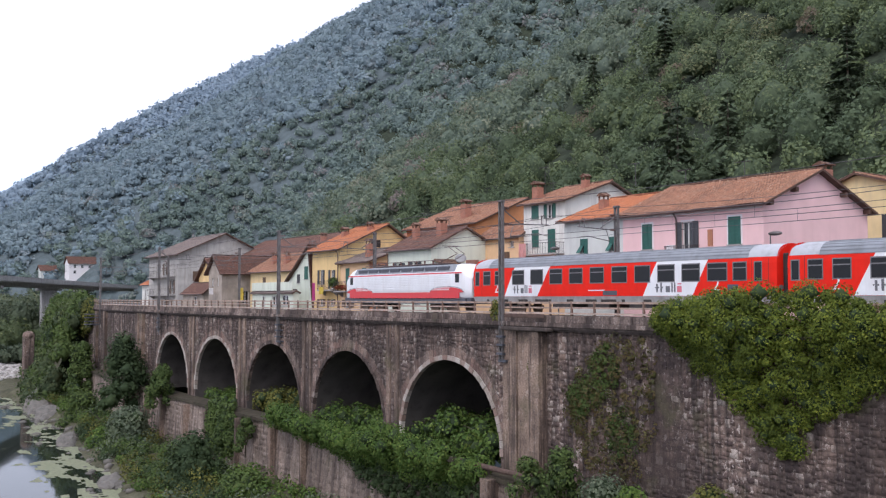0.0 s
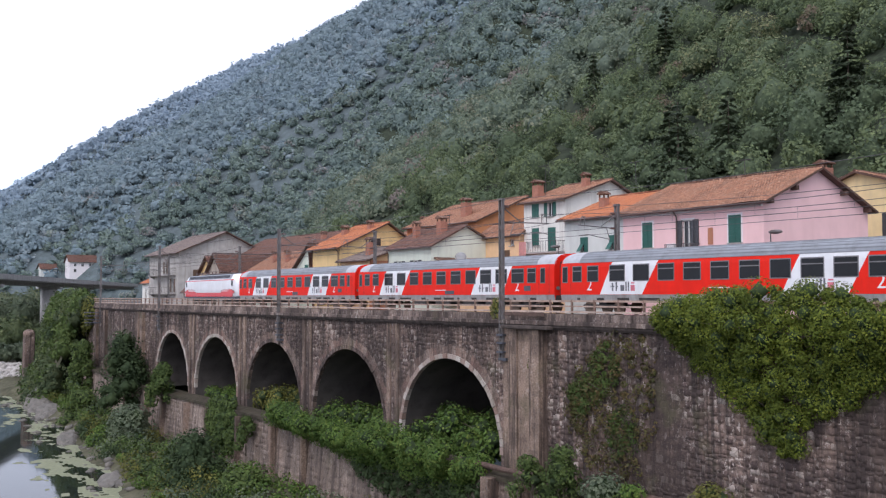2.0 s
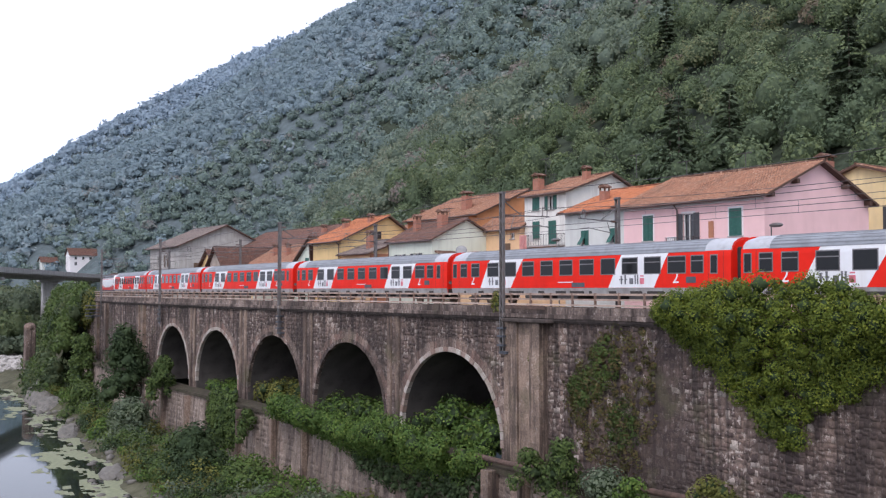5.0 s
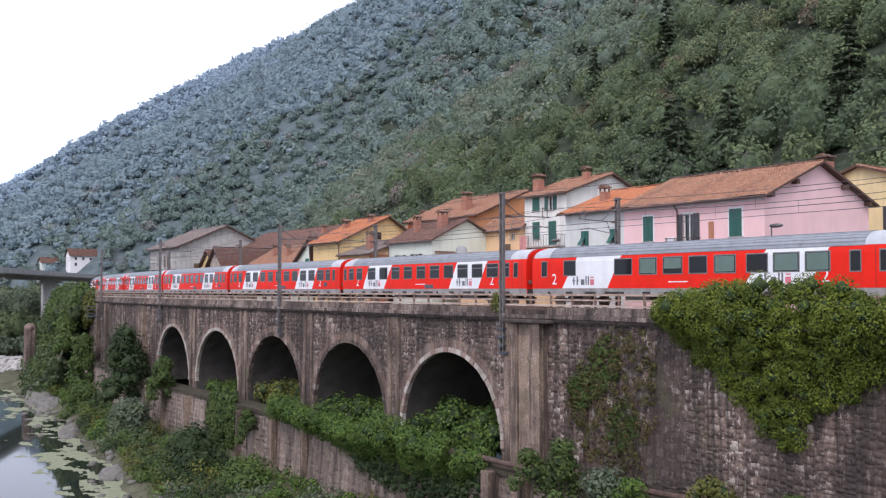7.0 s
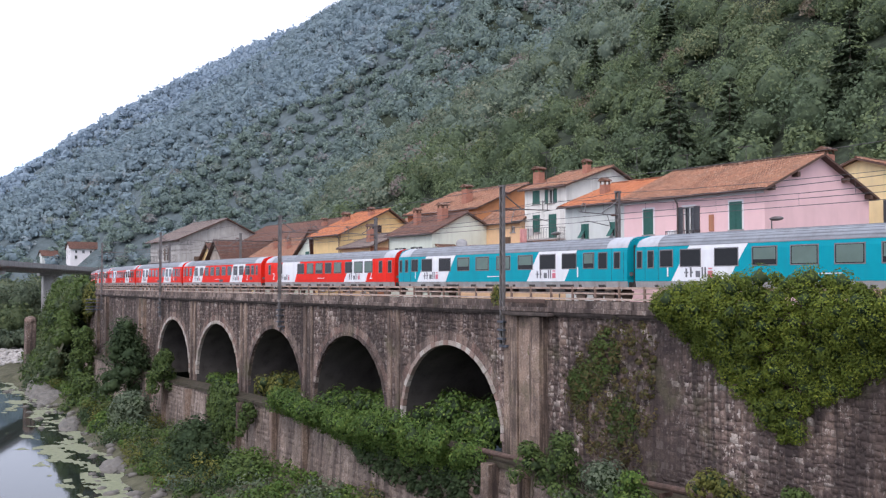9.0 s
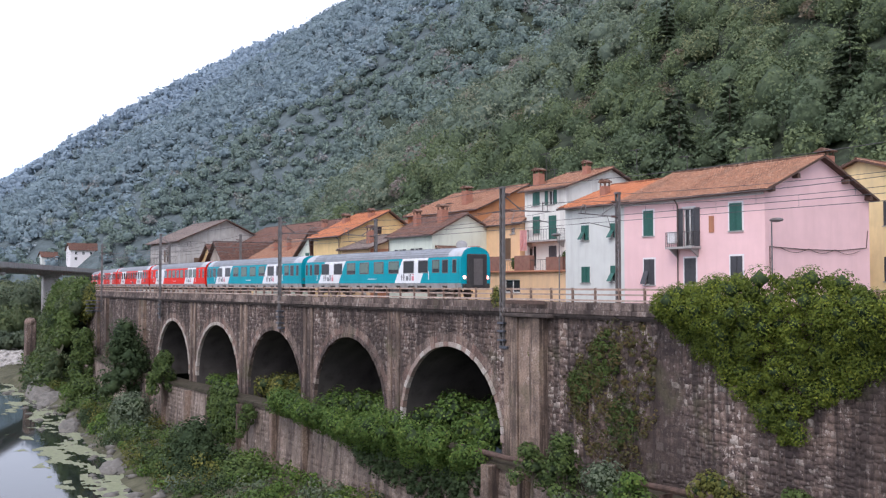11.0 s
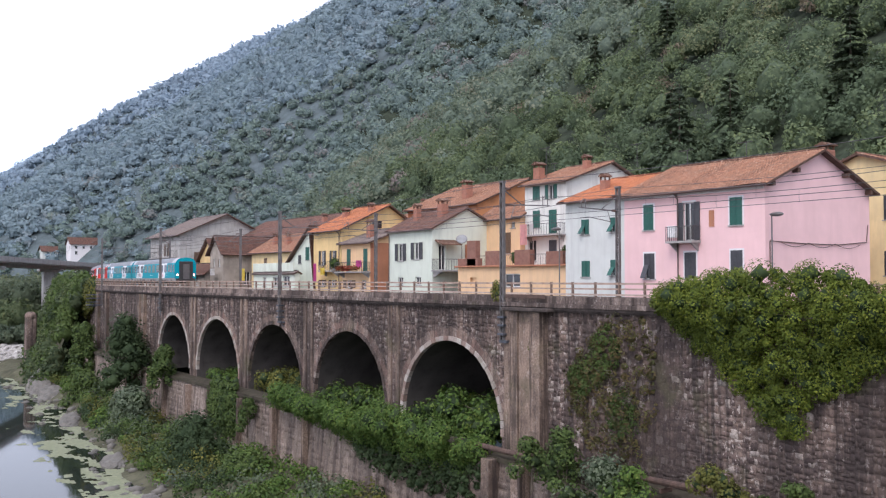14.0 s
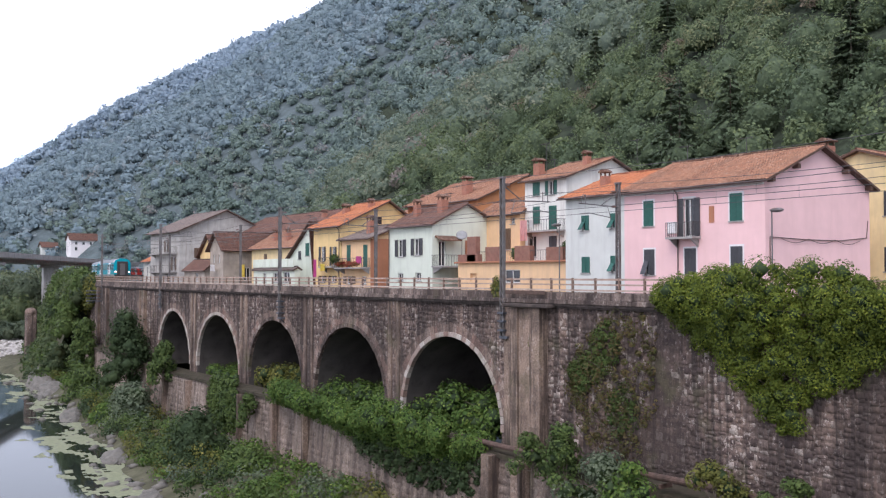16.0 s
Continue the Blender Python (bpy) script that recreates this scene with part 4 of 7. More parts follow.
def foliage_bits(name, label, category, centre, size, n, leaf, material, seed):
    rng = np.random.default_rng(seed)
    d = rng.normal(size=(n, 3))
    d /= np.linalg.norm(d, axis=1, keepdims=True)
    c = np.array(centre) + d * np.array(size) * rng.uniform(0.5, 1.0, (n, 1))
    v, f = scatter_quads(c, d, rng.uniform(0.6, 1.2, n) * leaf, rng)
    return tagged(raw(name, v, f, material), label, category)


G, D, B = M["shutter_green"], M["shutter_dark"], M["shutter_brown"]
F = lambda x1, y0: facing("f", x1, y0)

pink = house("long pink plastered house with green shutters and a brown tiled roof", -47.8, -35.85, 50, 61.8, 7.15, 9.55, M["pink"], M["tiles"],
             [("f", -45.45, 4.61, 6.4, 0.9, "closed", G, 1), ("f", -45.4, 1.15, 2.96, 0.95, "tilt", D, 1), ("f", -41.85, 3.75, 6.35, 0.95, "open", D, 1),
              ("f", -41.75, 1.2, 2.95, 0.95, "closed", D, 1), ("f", -38.02, 4.63, 6.42, 0.95, "closed", G, 1), ("f", -38.0, 1.2, 3.0, 0.9, "closed", D, 1)],
             over=0.5, roll=0.23, pipes=(-42.75, ), chimneys=[(-37.0, 58.5, 7.5, 10.0, 0.85)], mid=55.8)
part("eave_cornice", boxed(-47.75, -35.9, 49.86, 50.0, 6.82, 7.05, bevel=0.02), M["surround"], pink, "white cornice under the eave")
for y, z in ((50.35, 7.0), (53.0, 8.0), (58.6, 8.0), (61.4, 7.0)):
    part("purlin_end", boxed(-35.85, -35.4, y - 0.14, y + 0.14, z, z + 0.3), M["wood_eave"], pink, "dark purlin end under the verge")
balcony(pink, F(0, 50), -43.15, -40.85, 0.9, 3.72)
part("shelf_niche", boxed(-40.15, -39.75, 49.95, 50.0, 4.6, 5.7), M["rustwall"], pink)
tagged(part("air_conditioner", boxed(-43.05, -42.35, 49.15, 49.45, 3.95, 4.75, bevel=0.04), M["cloth_white"]), "white air conditioner box on the balcony", "air conditioner")
house("pale grey plastered house with green shutters and orange tiles", -54.1, -47.85, 50.05, 61.0, 7.15, 9.2, M["palegrey"], M["tiles_new"],
      [("f", -51.9, 4.55, 5.7, 0.8, "tilt", G), ("f", -51.86, 1.32, 2.54, 0.85, "closed", G), ("f", -48.8, 4.59, 5.71, 0.85, "tilt", G), ("f", -48.78, 1.36, 2.57, 0.9, "tilt", G)],
      mid=55.6, chimneys=[(-52.3, 52.6, 7.6, 8.9, 0.6)])
tall = house("tall white house with green shutters and balconies", -67.2, -61.5, 57, 67.2, 9.95, 11.9, M["whitewall"], M["tiles"],
             [("f", -65.55, 8.5, 9.75, 0.95, "closed", G), ("f", -63.5, 8.45, 9.75, 0.8, "open", G), ("f", -65.55, 5.9, 7.5, 0.95, "closed", G), ("f", -63.3, 5.3, 7.45, 1.0, "closed", G),
              ("f", -66.2, 2.8, 4.8, 1.2, "plain", G), ("f", -63.3, 2.8, 4.7, 1.0, "closed", D)],
             mid=62.6, chimneys=[(-66.9, 58.5, 10.2, 11.7, 0.8), (-63.0, 61.0, 11.0, 12.2, 0.6)])
balcony(tall, F(0, 57), -66.5, -61.6, 1.1, 5.2)
house("orange plastered house with a brown tiled roof", -92.0, -78.5, 60, 74, 9.2, 12.1, M["orange"], M["tiles"], chimneys=[(-83.0, 62.0, 9.6, 11.6, 0.9)], mid=66.9)
green = house("pale green plastered house with dark shutters and a tiled gable roof", -80.1, -72.45, 50, 58.2, 5.95, 7.95, M["green_wall"], M["tiles_dark"],
              [("f", -77.95, 2.95, 4.65, 1.0, "open", D), ("f", -75.05, 3.05, 4.68, 1.0, "open", D), ("f", -78.0, 0.6, 1.33, 0.95, "plain", D), ("f", -74.85, 0.6, 1.37, 0.95, "plain", D),
               ("s", 51.15, 2.0, 4.4, 0.8, "plain", D), ("s", 54.5, 2.6, 4.5, 1.3, "closed", M["rustwall"])],
              mid=54.0, over=0.35, chimneys=[(-78.0, 52.0, 6.6, 8.2, 0.6), (-74.4, 52.6, 6.8, 8.5, 0.8)], pipes=(-80.0,))
balcony(green, facing("s", -72.45, 50), 49.9, 54.2, 1.6, 2.0, 1.0)
aw = part("awning", bmesh.new(), M["tiles"], green, "small tiled awning over the door")
bm = bmesh.new()
prism(bm, [(-72.45, 4.75), (-71.2, 4.35), (-71.2, 4.45), (-72.45, 4.9)], 50.3, 52.6)
bm.to_mesh(aw.data)
bm.free()
dish = tagged(new("satellite_dish"), "grey satellite dish on a thin mast", "satellite dish")
dish.matrix_basis = Matrix.Translation((-71.4, 52.7, 2.0))
part("mast", tube(bmesh.new(), (-71.4, 52.7, 2.0), (-71.4, 52.7, 4.9), 0.03), M["iron"], dish)
bm = bmesh.new()
bmesh.ops.create_uvsphere(bm, u_segments=16, v_segments=8, radius=0.55)
bmesh.ops.transform(bm, matrix=Matrix.Translation((-71.35, 52.65, 4.95)) @ Euler((0.9, 0.3, 0.7)).to_matrix().to_4x4() @ Matrix.Diagonal((1, 1, 0.2, 1)), verts=bm.verts)
part("reflector", bm, M["dish"], dish, smooth=True)
house("white house with a brown roof behind the green one", -102, -87, 64, 74, 8.5, 10.4, M["whitewall"], M["tiles"], mid=69, chimneys=[(-92.0, 66.0, 9, 11.0, 0.7), (-98.0, 66.5, 9, 10.8, 0.7)])
yel = house("yellow plastered house with an orange tiled roof", -96.6, -90.1, 50, 60.5, 6.65, 9.45, M["yellow"], M["tiles_new"],
            [("f", -94.4, 2.75, 4.35, 0.8, "open", D), ("f", -91.85, 2.2, 4.3, 0.75, "open", D), ("f", -94.3, 0.3, 1.05, 0.9, "open", B), ("f", -91.9, 0.3, 1.05, 0.9, "open", B)],
            mid=56.0, over=0.6, chimneys=[(-95.2, 53.5, 7.6, 8.9, 0.7), (-91.2, 54.5, 8.2, 9.3, 0.6)], pipes=(-90.4,))
part("gable_window", boxed(-90.12, -90.06, 54.0, 55.2, 6.9, 7.7), M["pane"], yel, "dark gable window")
balcony(yel, F(0, 50), -93.6, -90.4, 1.0, 2.1)
ann = house("orange plastered annex with a lean-to roof and flower balcony", -90.0, -83.9, 50.02, 54.5, 5.0, 6.5, M["peach"], M["slate"],
            [("f", -88.4, 2.0, 4.4, 0.75, "closed", G), ("f", -84.85, 2.0, 4.35, 0.8, "closed", G), ("f", -88.2, 0.2, 1.0, 1.3, "open", B), ("f", -85.2, 0.2, 1.0, 1.0, "plain", B)],
            mid=54.3, over=0.4, chimneys=[(-86.3, 51.6, 5.3, 7.0, 0.8)], far_eave=6.3)
part("side_render", boxed(-83.9, -83.88, 50.05, 54.4, -0.45, 4.95), M["rustwall"], ann, "rust red side wall")
balcony(ann, F(0, 50), -89.6, -83.8, 1.1, 1.95)
foliage_bits("balcony_plants", "red geraniums and green plants along the balcony", "flower boxes", (-86.6, 48.85, 2.3), (2.8, 0.25, 0.35), 700, 0.09, M["flower"], 3)
foliage_bits("potted_plant", "large round green potted plant on the balcony", "plant", (-90.2, 49.2, 2.9), (0.85, 0.5, 0.65), 500, 0.1, M["pot_leaf"], 4)
steep = house("pale green house with a steep gable and dark verge", -104.2, -96.75, 50.3, 58, 2.6, 7.2, M["green_wall"], M["tiles_dark"], axis="y", mid=-97.6, over=0.5)
window(F(0, 50.3), -98.7, 3.4, 4.9, 0.9, "closed", G, steep)
window(F(0, 50.3), -100.7, 3.0, 4.0, 0.7, "closed", D, steep)
ter = house("low pale green building with a flat terrace and pale parapet panels", -108.6, -97.2, 47.9, 48.6, 1.75, 1.95, M["green_wall"], M["slate"],
            [("f", -105.4, 0.3, 1.4, 0.9, "plain", D), ("f", -102.2, 0.3, 1.4, 1.5, "plain", D), ("f", -99.4, 0.3, 1.5, 1.8, "plain", D)], over=0.15)
for k in range(7):
    part("parapet_panel", boxed(-108.5 + k * 1.62, -107.0 + k * 1.62, 47.75, 47.87, 2.05, 3.05, bevel=0.02), M["green_wall"], ter, "pale green terrace parapet panel")
house("pale yellow house with a brown tiled roof", -122, -105, 53.5, 62, 4.85, 7.3, M["paleyellow"], M["tiles"], [("f", -117.4, 2.9, 4.0, 0.9, "closed", B), ("f", -112.8, 2.9, 4.2, 1.0, "closed", B), ("f", -109.0, 2.9, 4.2, 1.0, "closed", B)],
      chimneys=[(-117.5, 55, 5.6, 6.9, 0.6), (-113.5, 55, 5.6, 6.9, 0.6), (-106.5, 55.5, 5.6, 7.0, 0.7)])
house("old stone house with a gable front and brown tiles", -128.6, -123.7, 50, 60.5, 4.9, 7.1, M["stonewall"], M["tiles_dark"], [("f", -127.2, 2.9, 4.0, 0.6, "plain", B), ("f", -125.2, 2.9, 4.0, 0.6, "plain", B), ("s", 53.5, 0.4, 2.2, 1.0, "plain", B)], axis="y", over=0.55)
house("narrow yellow house with a gable front", -136.5, -129.4, 51.5, 62, 4.1, 7.0, M["yellow"], M["tiles_dark"], [("f", -132.8, 1.6, 3.0, 1.0, "closed", B)], axis="y", over=0.55)
house("low lean-to with brown tiles", -138.0, -129.5, 49.6, 51.4, 1.9, 3.3, M["stonewall"], M["tiles_dark"], [("f", -132.8, 0.2, 1.4, 1.2, "plain", B)], mid=51.3, over=0.3)
big = house("large grey unplastered house with wooden balconies", -163, -148.4, 52.5, 68, 8.4, 11.9, M["greywall"], M["slate"],
            [("f", -158.5, 5.0, 7.0, 1.4, "plain", B), ("f", -154.5, 5.0, 7.0, 1.2, "open", B), ("f", -151, 1.9, 4.1, 1.2, "open", B), ("f", -157.5, 1.9, 4.1, 1.4, "plain", B), ("f", -154.2, -0.2, 1.3, 1.5, "plain", B), ("s", 55.5, 4.0, 5.6, 1.1, "closed", B)],
            mid=60.4, over=0.7)
balcony(big, F(0, 52.5), -160.5, -149.5, 1.1, 4.75, 1.0)
balcony(big, F(0, 52.5), -160.5, -149.5, 1.1, 1.7, 1.0)
house("house with a broad brown tiled roof", -150, -119, 63, 74, 8.0, 10.9, M["greywall"], M["tiles_dark"], [("f", -140, 6.2, 7.4, 1.2, "plain", B), ("f", -132, 6.2, 7.4, 1.2, "plain", B)], chimneys=[(-124, 66, 9, 10.4, 0.7)])
house("small white building with a red roof", -170, -164.5, 53.5, 57.5, 3.6, 4.6, M["whitewall"], M["tiles_new"], [("f", -168, 0.4, 2.6, 1.0, "plain", D), ("f", -166, 0.4, 2.6, 1.0, "plain", D)], over=0.4)
house("yellow house with a brown roof beyond the pink one", -43.8, -33.4, 66, 78, 8.7, 10.45, M["paleyellow"], M["tiles"], [("f", -36.6, 5.5, 7.3, 1.1, "closed", D), ("f", -36.6, 1.4, 3.2, 1.1, "closed", D)],
      axis="y", mid=-39.0, over=0.5, chimneys=[(-36.6, 67.5, 9.0, 10.9, 0.7)])

# peach ground-floor building with a roof terrace
tb = thing("terrace_building", (-60, 52, -0.45), "low peach building with a roof terrace and brick planters", "building")
bm = bmesh.new()
pierced(bm, F(0, 50.5), -69.0, -54.2, -0.45, 2.2, [(-62.3, -60.2, 0.5, 1.6), (-67.2, -66.2, 0.6, 1.3)])
box(bm, -69.0, -54.2, 50.75, 56.9, -0.45, 2.2)
part("wall", bm, M["peach"], tb)
win_at = F(0, 50.5)
window(win_at, -61.25, 0.5, 1.6, 2.1, "plain", D, tb)
part("terrace_floor", boxed(-69.2, -54.1, 50.2, 56.9, 2.2, 2.34, bevel=0.02), M["rustwall"], tb, "brown edged terrace slab")
for a, b, z in ((-69.0, -66.0, 3.0), (-67.6, -66.3, 4.6), (-64.9, -62.8, 3.6), (-60.9, -58.9, 3.6), (-56.9, -54.9, 3.4)):
    part("planter_wall", boxed(a, b, 50.45, 51.0, 2.34, z, bevel=0.03), M["terracotta"], tb, "brick red terrace planter")
bm = bmesh.new()
for u in np.arange(-66, -54.3, 0.3):
    tube(bm, (float(u), 50.5, 2.34), (float(u), 50.5, 3.2), 0.014, seg=5)
strip(bm, [(-66, 50.5, 3.2), (-54.3, 50.5, 3.2)], 0.025)
part("terrace_rail", bm, M["iron"], tb, "dark iron terrace railing")
house("peach house behind the terrace", -73.5, -67.3, 56.5, 60.0, 7.0, 8.2, M["peach"], M["tiles"], [("f", -69.2, 3.6, 5.6, 1.0, "closed", B), ("f", -68.4, 6.0, 6.6, 0.6, "plain", B)], mid=58.5, over=0.35)
foliage_bits("potted_plant", "green potted plants on the roof terrace", "plant", (-55.3, 51.4, 3.3), (0.9, 0.5, 0.7), 500, 0.1, M["pot_leaf"], 5)
foliage_bits("potted_plant", "green potted plants on the roof terrace", "plant", (-62.0, 51.4, 3.0), (0.5, 0.4, 0.6), 260, 0.1, M["pot_leaf"], 6)


def laundry(x, y, z, w, h, mat, label):
    bm = bmesh.new()
    prev = None
    for k in range(9):
        u = x - w / 2 + w * k / 8
        d = 0.05 * math.sin(k * 1.7)
        pair = [bm.verts.new((u, y + d, z)), bm.verts.new((u, y + d * 1.8, z - h))]
        if prev:
            bm.faces.new((prev[0], pair[0], pair[1], prev[1]))
        prev = pair
    out = bmesh.ops.solidify(bm, geom=bm.faces[:], thickness=0.02)
    tagged(part("laundry", bm, mat), label, "laundry", "washing on the balconies")


laundry(-66.0, 55.75, 6.2, 0.95, 1.9, M["cloth_pink"], "pale pink sheet hung over the balcony rail")
laundry(-64.9, 55.75, 6.2, 0.5, 0.7, M["cloth_white"], "white cloth hung over the balcony rail")
laundry(-94.1, 48.85, 2.9, 0.6, 2.0, M["cloth_magenta"], "magenta towel hung below the balcony")
laundry(-92.3, 48.85, 2.4, 0.9, 0.8, M["cloth_yellow"], "yellow cloth hung on the balcony")
laundry(-122.0, 52.2, 2.6, 0.9, 1.7, M["cloth_yellow"], "yellow cloth hung out to dry")
laundry(-126.0, 49.3, 2.6, 1.5, 0.9, M["cloth_white"], "white washing hung out to dry")
laundry(-88.0, 49.4, 3.0, 0.2, 0.2, M["cloth_pink"], "small pink cloth on the flower balcony")
laundry(-84.4, 48.9, 3.1, 1.1, 0.75, M["loco_red"] if "loco_red" in M else M["cloth_magenta"], "red cloth hung on the balcony rail")


def antenna(x, y, z, h, label="thin television aerial on a roof"):
    a = thing("aerial", (x, y, z), label, "aerial", "roof aerials")
    part("mast", tube(bmesh.new(), (x, y, z - 0.6), (x, y, z + h), 0.025), M["iron"], a)
    bm = bmesh.new()
    strip(bm, [(x - 0.8, y, z + h), (x + 0.5, y, z + h)], 0.018)
    for k in range(6):
        strip(bm, [(x - 0.75 + 0.22 * k, y - 0.3, z + h), (x - 0.75 + 0.22 * k, y + 0.3, z + h)], 0.012)
    part("rods", bm, M["iron"], a)


for x, y, z, h in ((-46.8, 55.8, 9.5, 1.4), (-41.5, 55.8, 9.6, 1.3), (-58.6, 63, 11.9, 1.5), (-73.0, 66, 12, 1.3), (-66.4, 59, 10.6, 3.0), (-76.5, 55, 7.6, 1.8), (-100, 68, 10.2, 2.0), (-112, 57.5, 7.3, 1.8), (-104, 58, 7.0, 2.5)):
    antenna(x, y, z, h)

# far white house and the road bridge down the valley
house("white two-storey house with a red roof on the far slope", -556, -546, 131, 146, 21.0, 24.6, M["surround"], M["tiles_dark"],
      [("f", -553, 18.2, 19.8, 1.3, "plain", D), ("f", -549, 18.2, 19.8, 1.3, "plain", D), ("f", -553, 15, 16.6, 1.3, "plain", D), ("s", 134, 18.2, 19.8, 1.3, "plain", D), ("s", 138, 18.2, 19.8, 1.3, "plain", D), ("s", 134, 15, 16.8, 1.4, "plain", D), ("s", 142, 18.2, 19.8, 1.3, "plain", D)], axis="y", base=10.5, roll=0.8, over=0.8)
house("small pale house with a brown roof on the far slope", -573, -564, 120, 128.5, 17.2, 20.0, M["palegrey"], M["tiles_dark"], [("s", 123, 15, 16.5, 1.4, "plain", D), ("s", 126, 15, 16.5, 1.4, "plain", D)], axis="y", base=11.0, roll=0.8, over=0.8)
br = thing("road_bridge", (-300, 62, -14), "grey concrete road bridge on slab piers", "bridge")
pts = [(-228 - 25 * k, 32.5 + 11.9 * k + 0.1 * k * k) for k in range(8)]
for (xa, ya), (xb, yb) in zip(pts, pts[1:]):
    d = Vector((xb - xa, yb - ya, 0)).normalized()
    n2 = Vector((d.y, -d.x, 0))
    for nm, w0, w1, z0, z1 in (("deck", -4, 4, 5.0, 5.7), ("parapet", -4.3, -4.0, 5.3, 6.6), ("parapet", 4.0, 4.3, 5.3, 6.6), ("girder", -2.5, 2.5, 4.1, 4.99)):
        bm = bmesh.new()
        vs = [bm.verts.new(Vector((px, py, 0)) + n2 * w + Vector((0, 0, z))) for z in (z0, z1) for px, py, w in ((xa, ya, w0), (xb, yb, w0), (xb, yb, w1), (xa, ya, w1))]
        for f in ((3, 2, 1, 0), (4, 5, 6, 7), (0, 1, 5, 4), (1, 2, 6, 5), (2, 3, 7, 6), (3, 0, 4, 7)):
            bm.faces.new([vs[i] for i in f])
        bmesh.ops.recalc_face_normals(bm, faces=bm.faces)
        part(nm, bm, M["concrete"], br)
for px, py in ((-297, 65.5), (-243, 39.8), (-345, 87.5)):
    part("pier", boxed(px - 1.3, px + 1.3, py - 2.2, py + 2.2, -16, 4.3, bevel=0.15), M["concrete"], br, "tall concrete bridge pier")
    part("pier_head", boxed(px - 1.8, px + 1.8, py - 3.4, py + 3.4, 3.4, 4.2, bevel=0.15), M["concrete"], br)

# ---------------------------------------------------------------- train
M.update(
    red=plain("red_coach_paint", (0.74, 0.022, 0.01), 0.5, var=0.07, scale=1.2, bump=0.03, streak=True, dirt=(0.62, 0.028, 0.016), spec=0.12),
    teal=plain("teal_coach_paint", (0.0, 0.29, 0.36), 0.5, var=0.07, scale=1.2, bump=0.03, streak=True, dirt=(0.01, 0.25, 0.31), spec=0.12),
    white=plain("white_coach_paint", (0.74, 0.75, 0.76), 0.38, var=0.05, scale=1.5, bump=0.03, streak=True, dirt=(0.64, 0.63, 0.62), spec=0.2),
    skirt=plain("grey_skirt_paint", (0.33, 0.32, 0.31), 0.6, var=0.2, scale=2, streak=True, bump=0.1, dirt=(0.17, 0.14, 0.12)),
    roof=plain("grey_roof_paint", (0.23, 0.245, 0.265), 0.6, var=0.12, scale=1.2, bump=0.1, dirt=(0.15, 0.15, 0.155)),
    roof_end=plain("pale_roof_end", (0.42, 0.43, 0.45), 0.55, var=0.1, scale=1.2, bump=0.1, dirt=(0.25, 0.24, 0.24)),
    rubber=plain("black_rubber", (0.03, 0.028, 0.028), 0.8, var=0.2),
    frame_grey=plain("window_frame_grey", (0.17, 0.16, 0.16), 0.5, 0.3, bump=0),
    bogie=plain("dark_bogie", (0.045, 0.04, 0.037), 0.8, var=0.3),
    glass=plain("dark_train_glass", (0.012, 0.013, 0.014), 0.1, var=0.1, bump=0, spec=0.22),
    blind=plain("green_blind", (0.1, 0.15, 0.125), 0.4, var=0.12, scale=1.5, bump=0),
    grey_letter=plain("charcoal_lettering", (0.12, 0.12, 0.13), 0.5, bump=0),
    red_letter=plain("pink_lettering", (0.6, 0.16, 0.2), 0.5, bump=0),
    loco_red=plain("red_loco_stripe", (0.6, 0.035, 0.04), 0.35, var=0.06, bump=0.02),
    loco_dark=plain("dark_loco_frame", (0.07, 0.075, 0.09), 0.6, var=0.2),
    door_grey=plain("gangway_door", (0.09, 0.08, 0.078), 0.5, var=0.2),
    copper=plain("roof_busbar", (0.12, 0.08, 0.07), 0.5, 0.5, bump=0),
)
m_lamp, n_, l_, b_ = nodes_of("red_tail_light")
b_.inputs["Base Color"].default_value = (0.9, 0.5, 0.45, 1)
b_.inputs["Emission Color"].default_value = (1.0, 0.3, 0.25, 1)
b_.inputs["Emission Strength"].default_value = 5.0
M["tail"] = m_lamp

# half of a coach's section, from the skirt up to the ridge: across and up
SIDE = [(1.30, 0.86), (1.37, 1.2), (1.40, 1.3), (1.41, 2.2), (1.40, 3.0), (1.36, 3.32)]
ROOF = [(1.36, 3.32), (1.27, 3.56), (1.08, 3.78), (0.78, 3.93), (0.4, 4.02), (0.0, 4.05)]


def section_at(z):
    for (a, za), (b, zb) in zip(SIDE, SIDE[1:]):
        if za <= z <= zb:
            return a + (b - a) * (z - za) / (zb - za)
    return SIDE[-1][0]


def sheet(bm, prof, xs, sign):
    rows = [[bm.verts.new((x, sign * y, z)) for y, z in prof] for x in xs]
    for a, b in zip(rows, rows[1:]):
        for k in range(len(prof) - 1):
            f = (a[k], a[k + 1], b[k + 1], b[k])
            bm.faces.new(f if sign > 0 else f[::-1])


def on_side(bm, corners, sign, out):
    """A panel on the coach's side, its corners as x and z, standing out by that much."""
    zs = sorted({z for _, z in corners})
    lo, hi = zs[0], zs[-1]
    cut = [lo] + [z for _, z in SIDE if lo + 0.05 < z < hi - 0.05] + [hi]
    (xa, xb), (xc, xd) = [sorted(x for x, z in corners if z == q) for q in (lo, hi)]
    rows = []
    for z in cut:
        k = (z - lo) / (hi - lo)
        y = section_at(z) + out
        rows.append([bm.verts.new((xa + (xc - xa) * k, sign * y, z)), bm.verts.new((xb + (xd - xb) * k, sign * y, z))])
    for a, b in zip(rows, rows[1:]):
        f = (a[0], a[1], b[1], b[0])
        bm.faces.new(f if sign < 0 else f[::-1])
    return bm


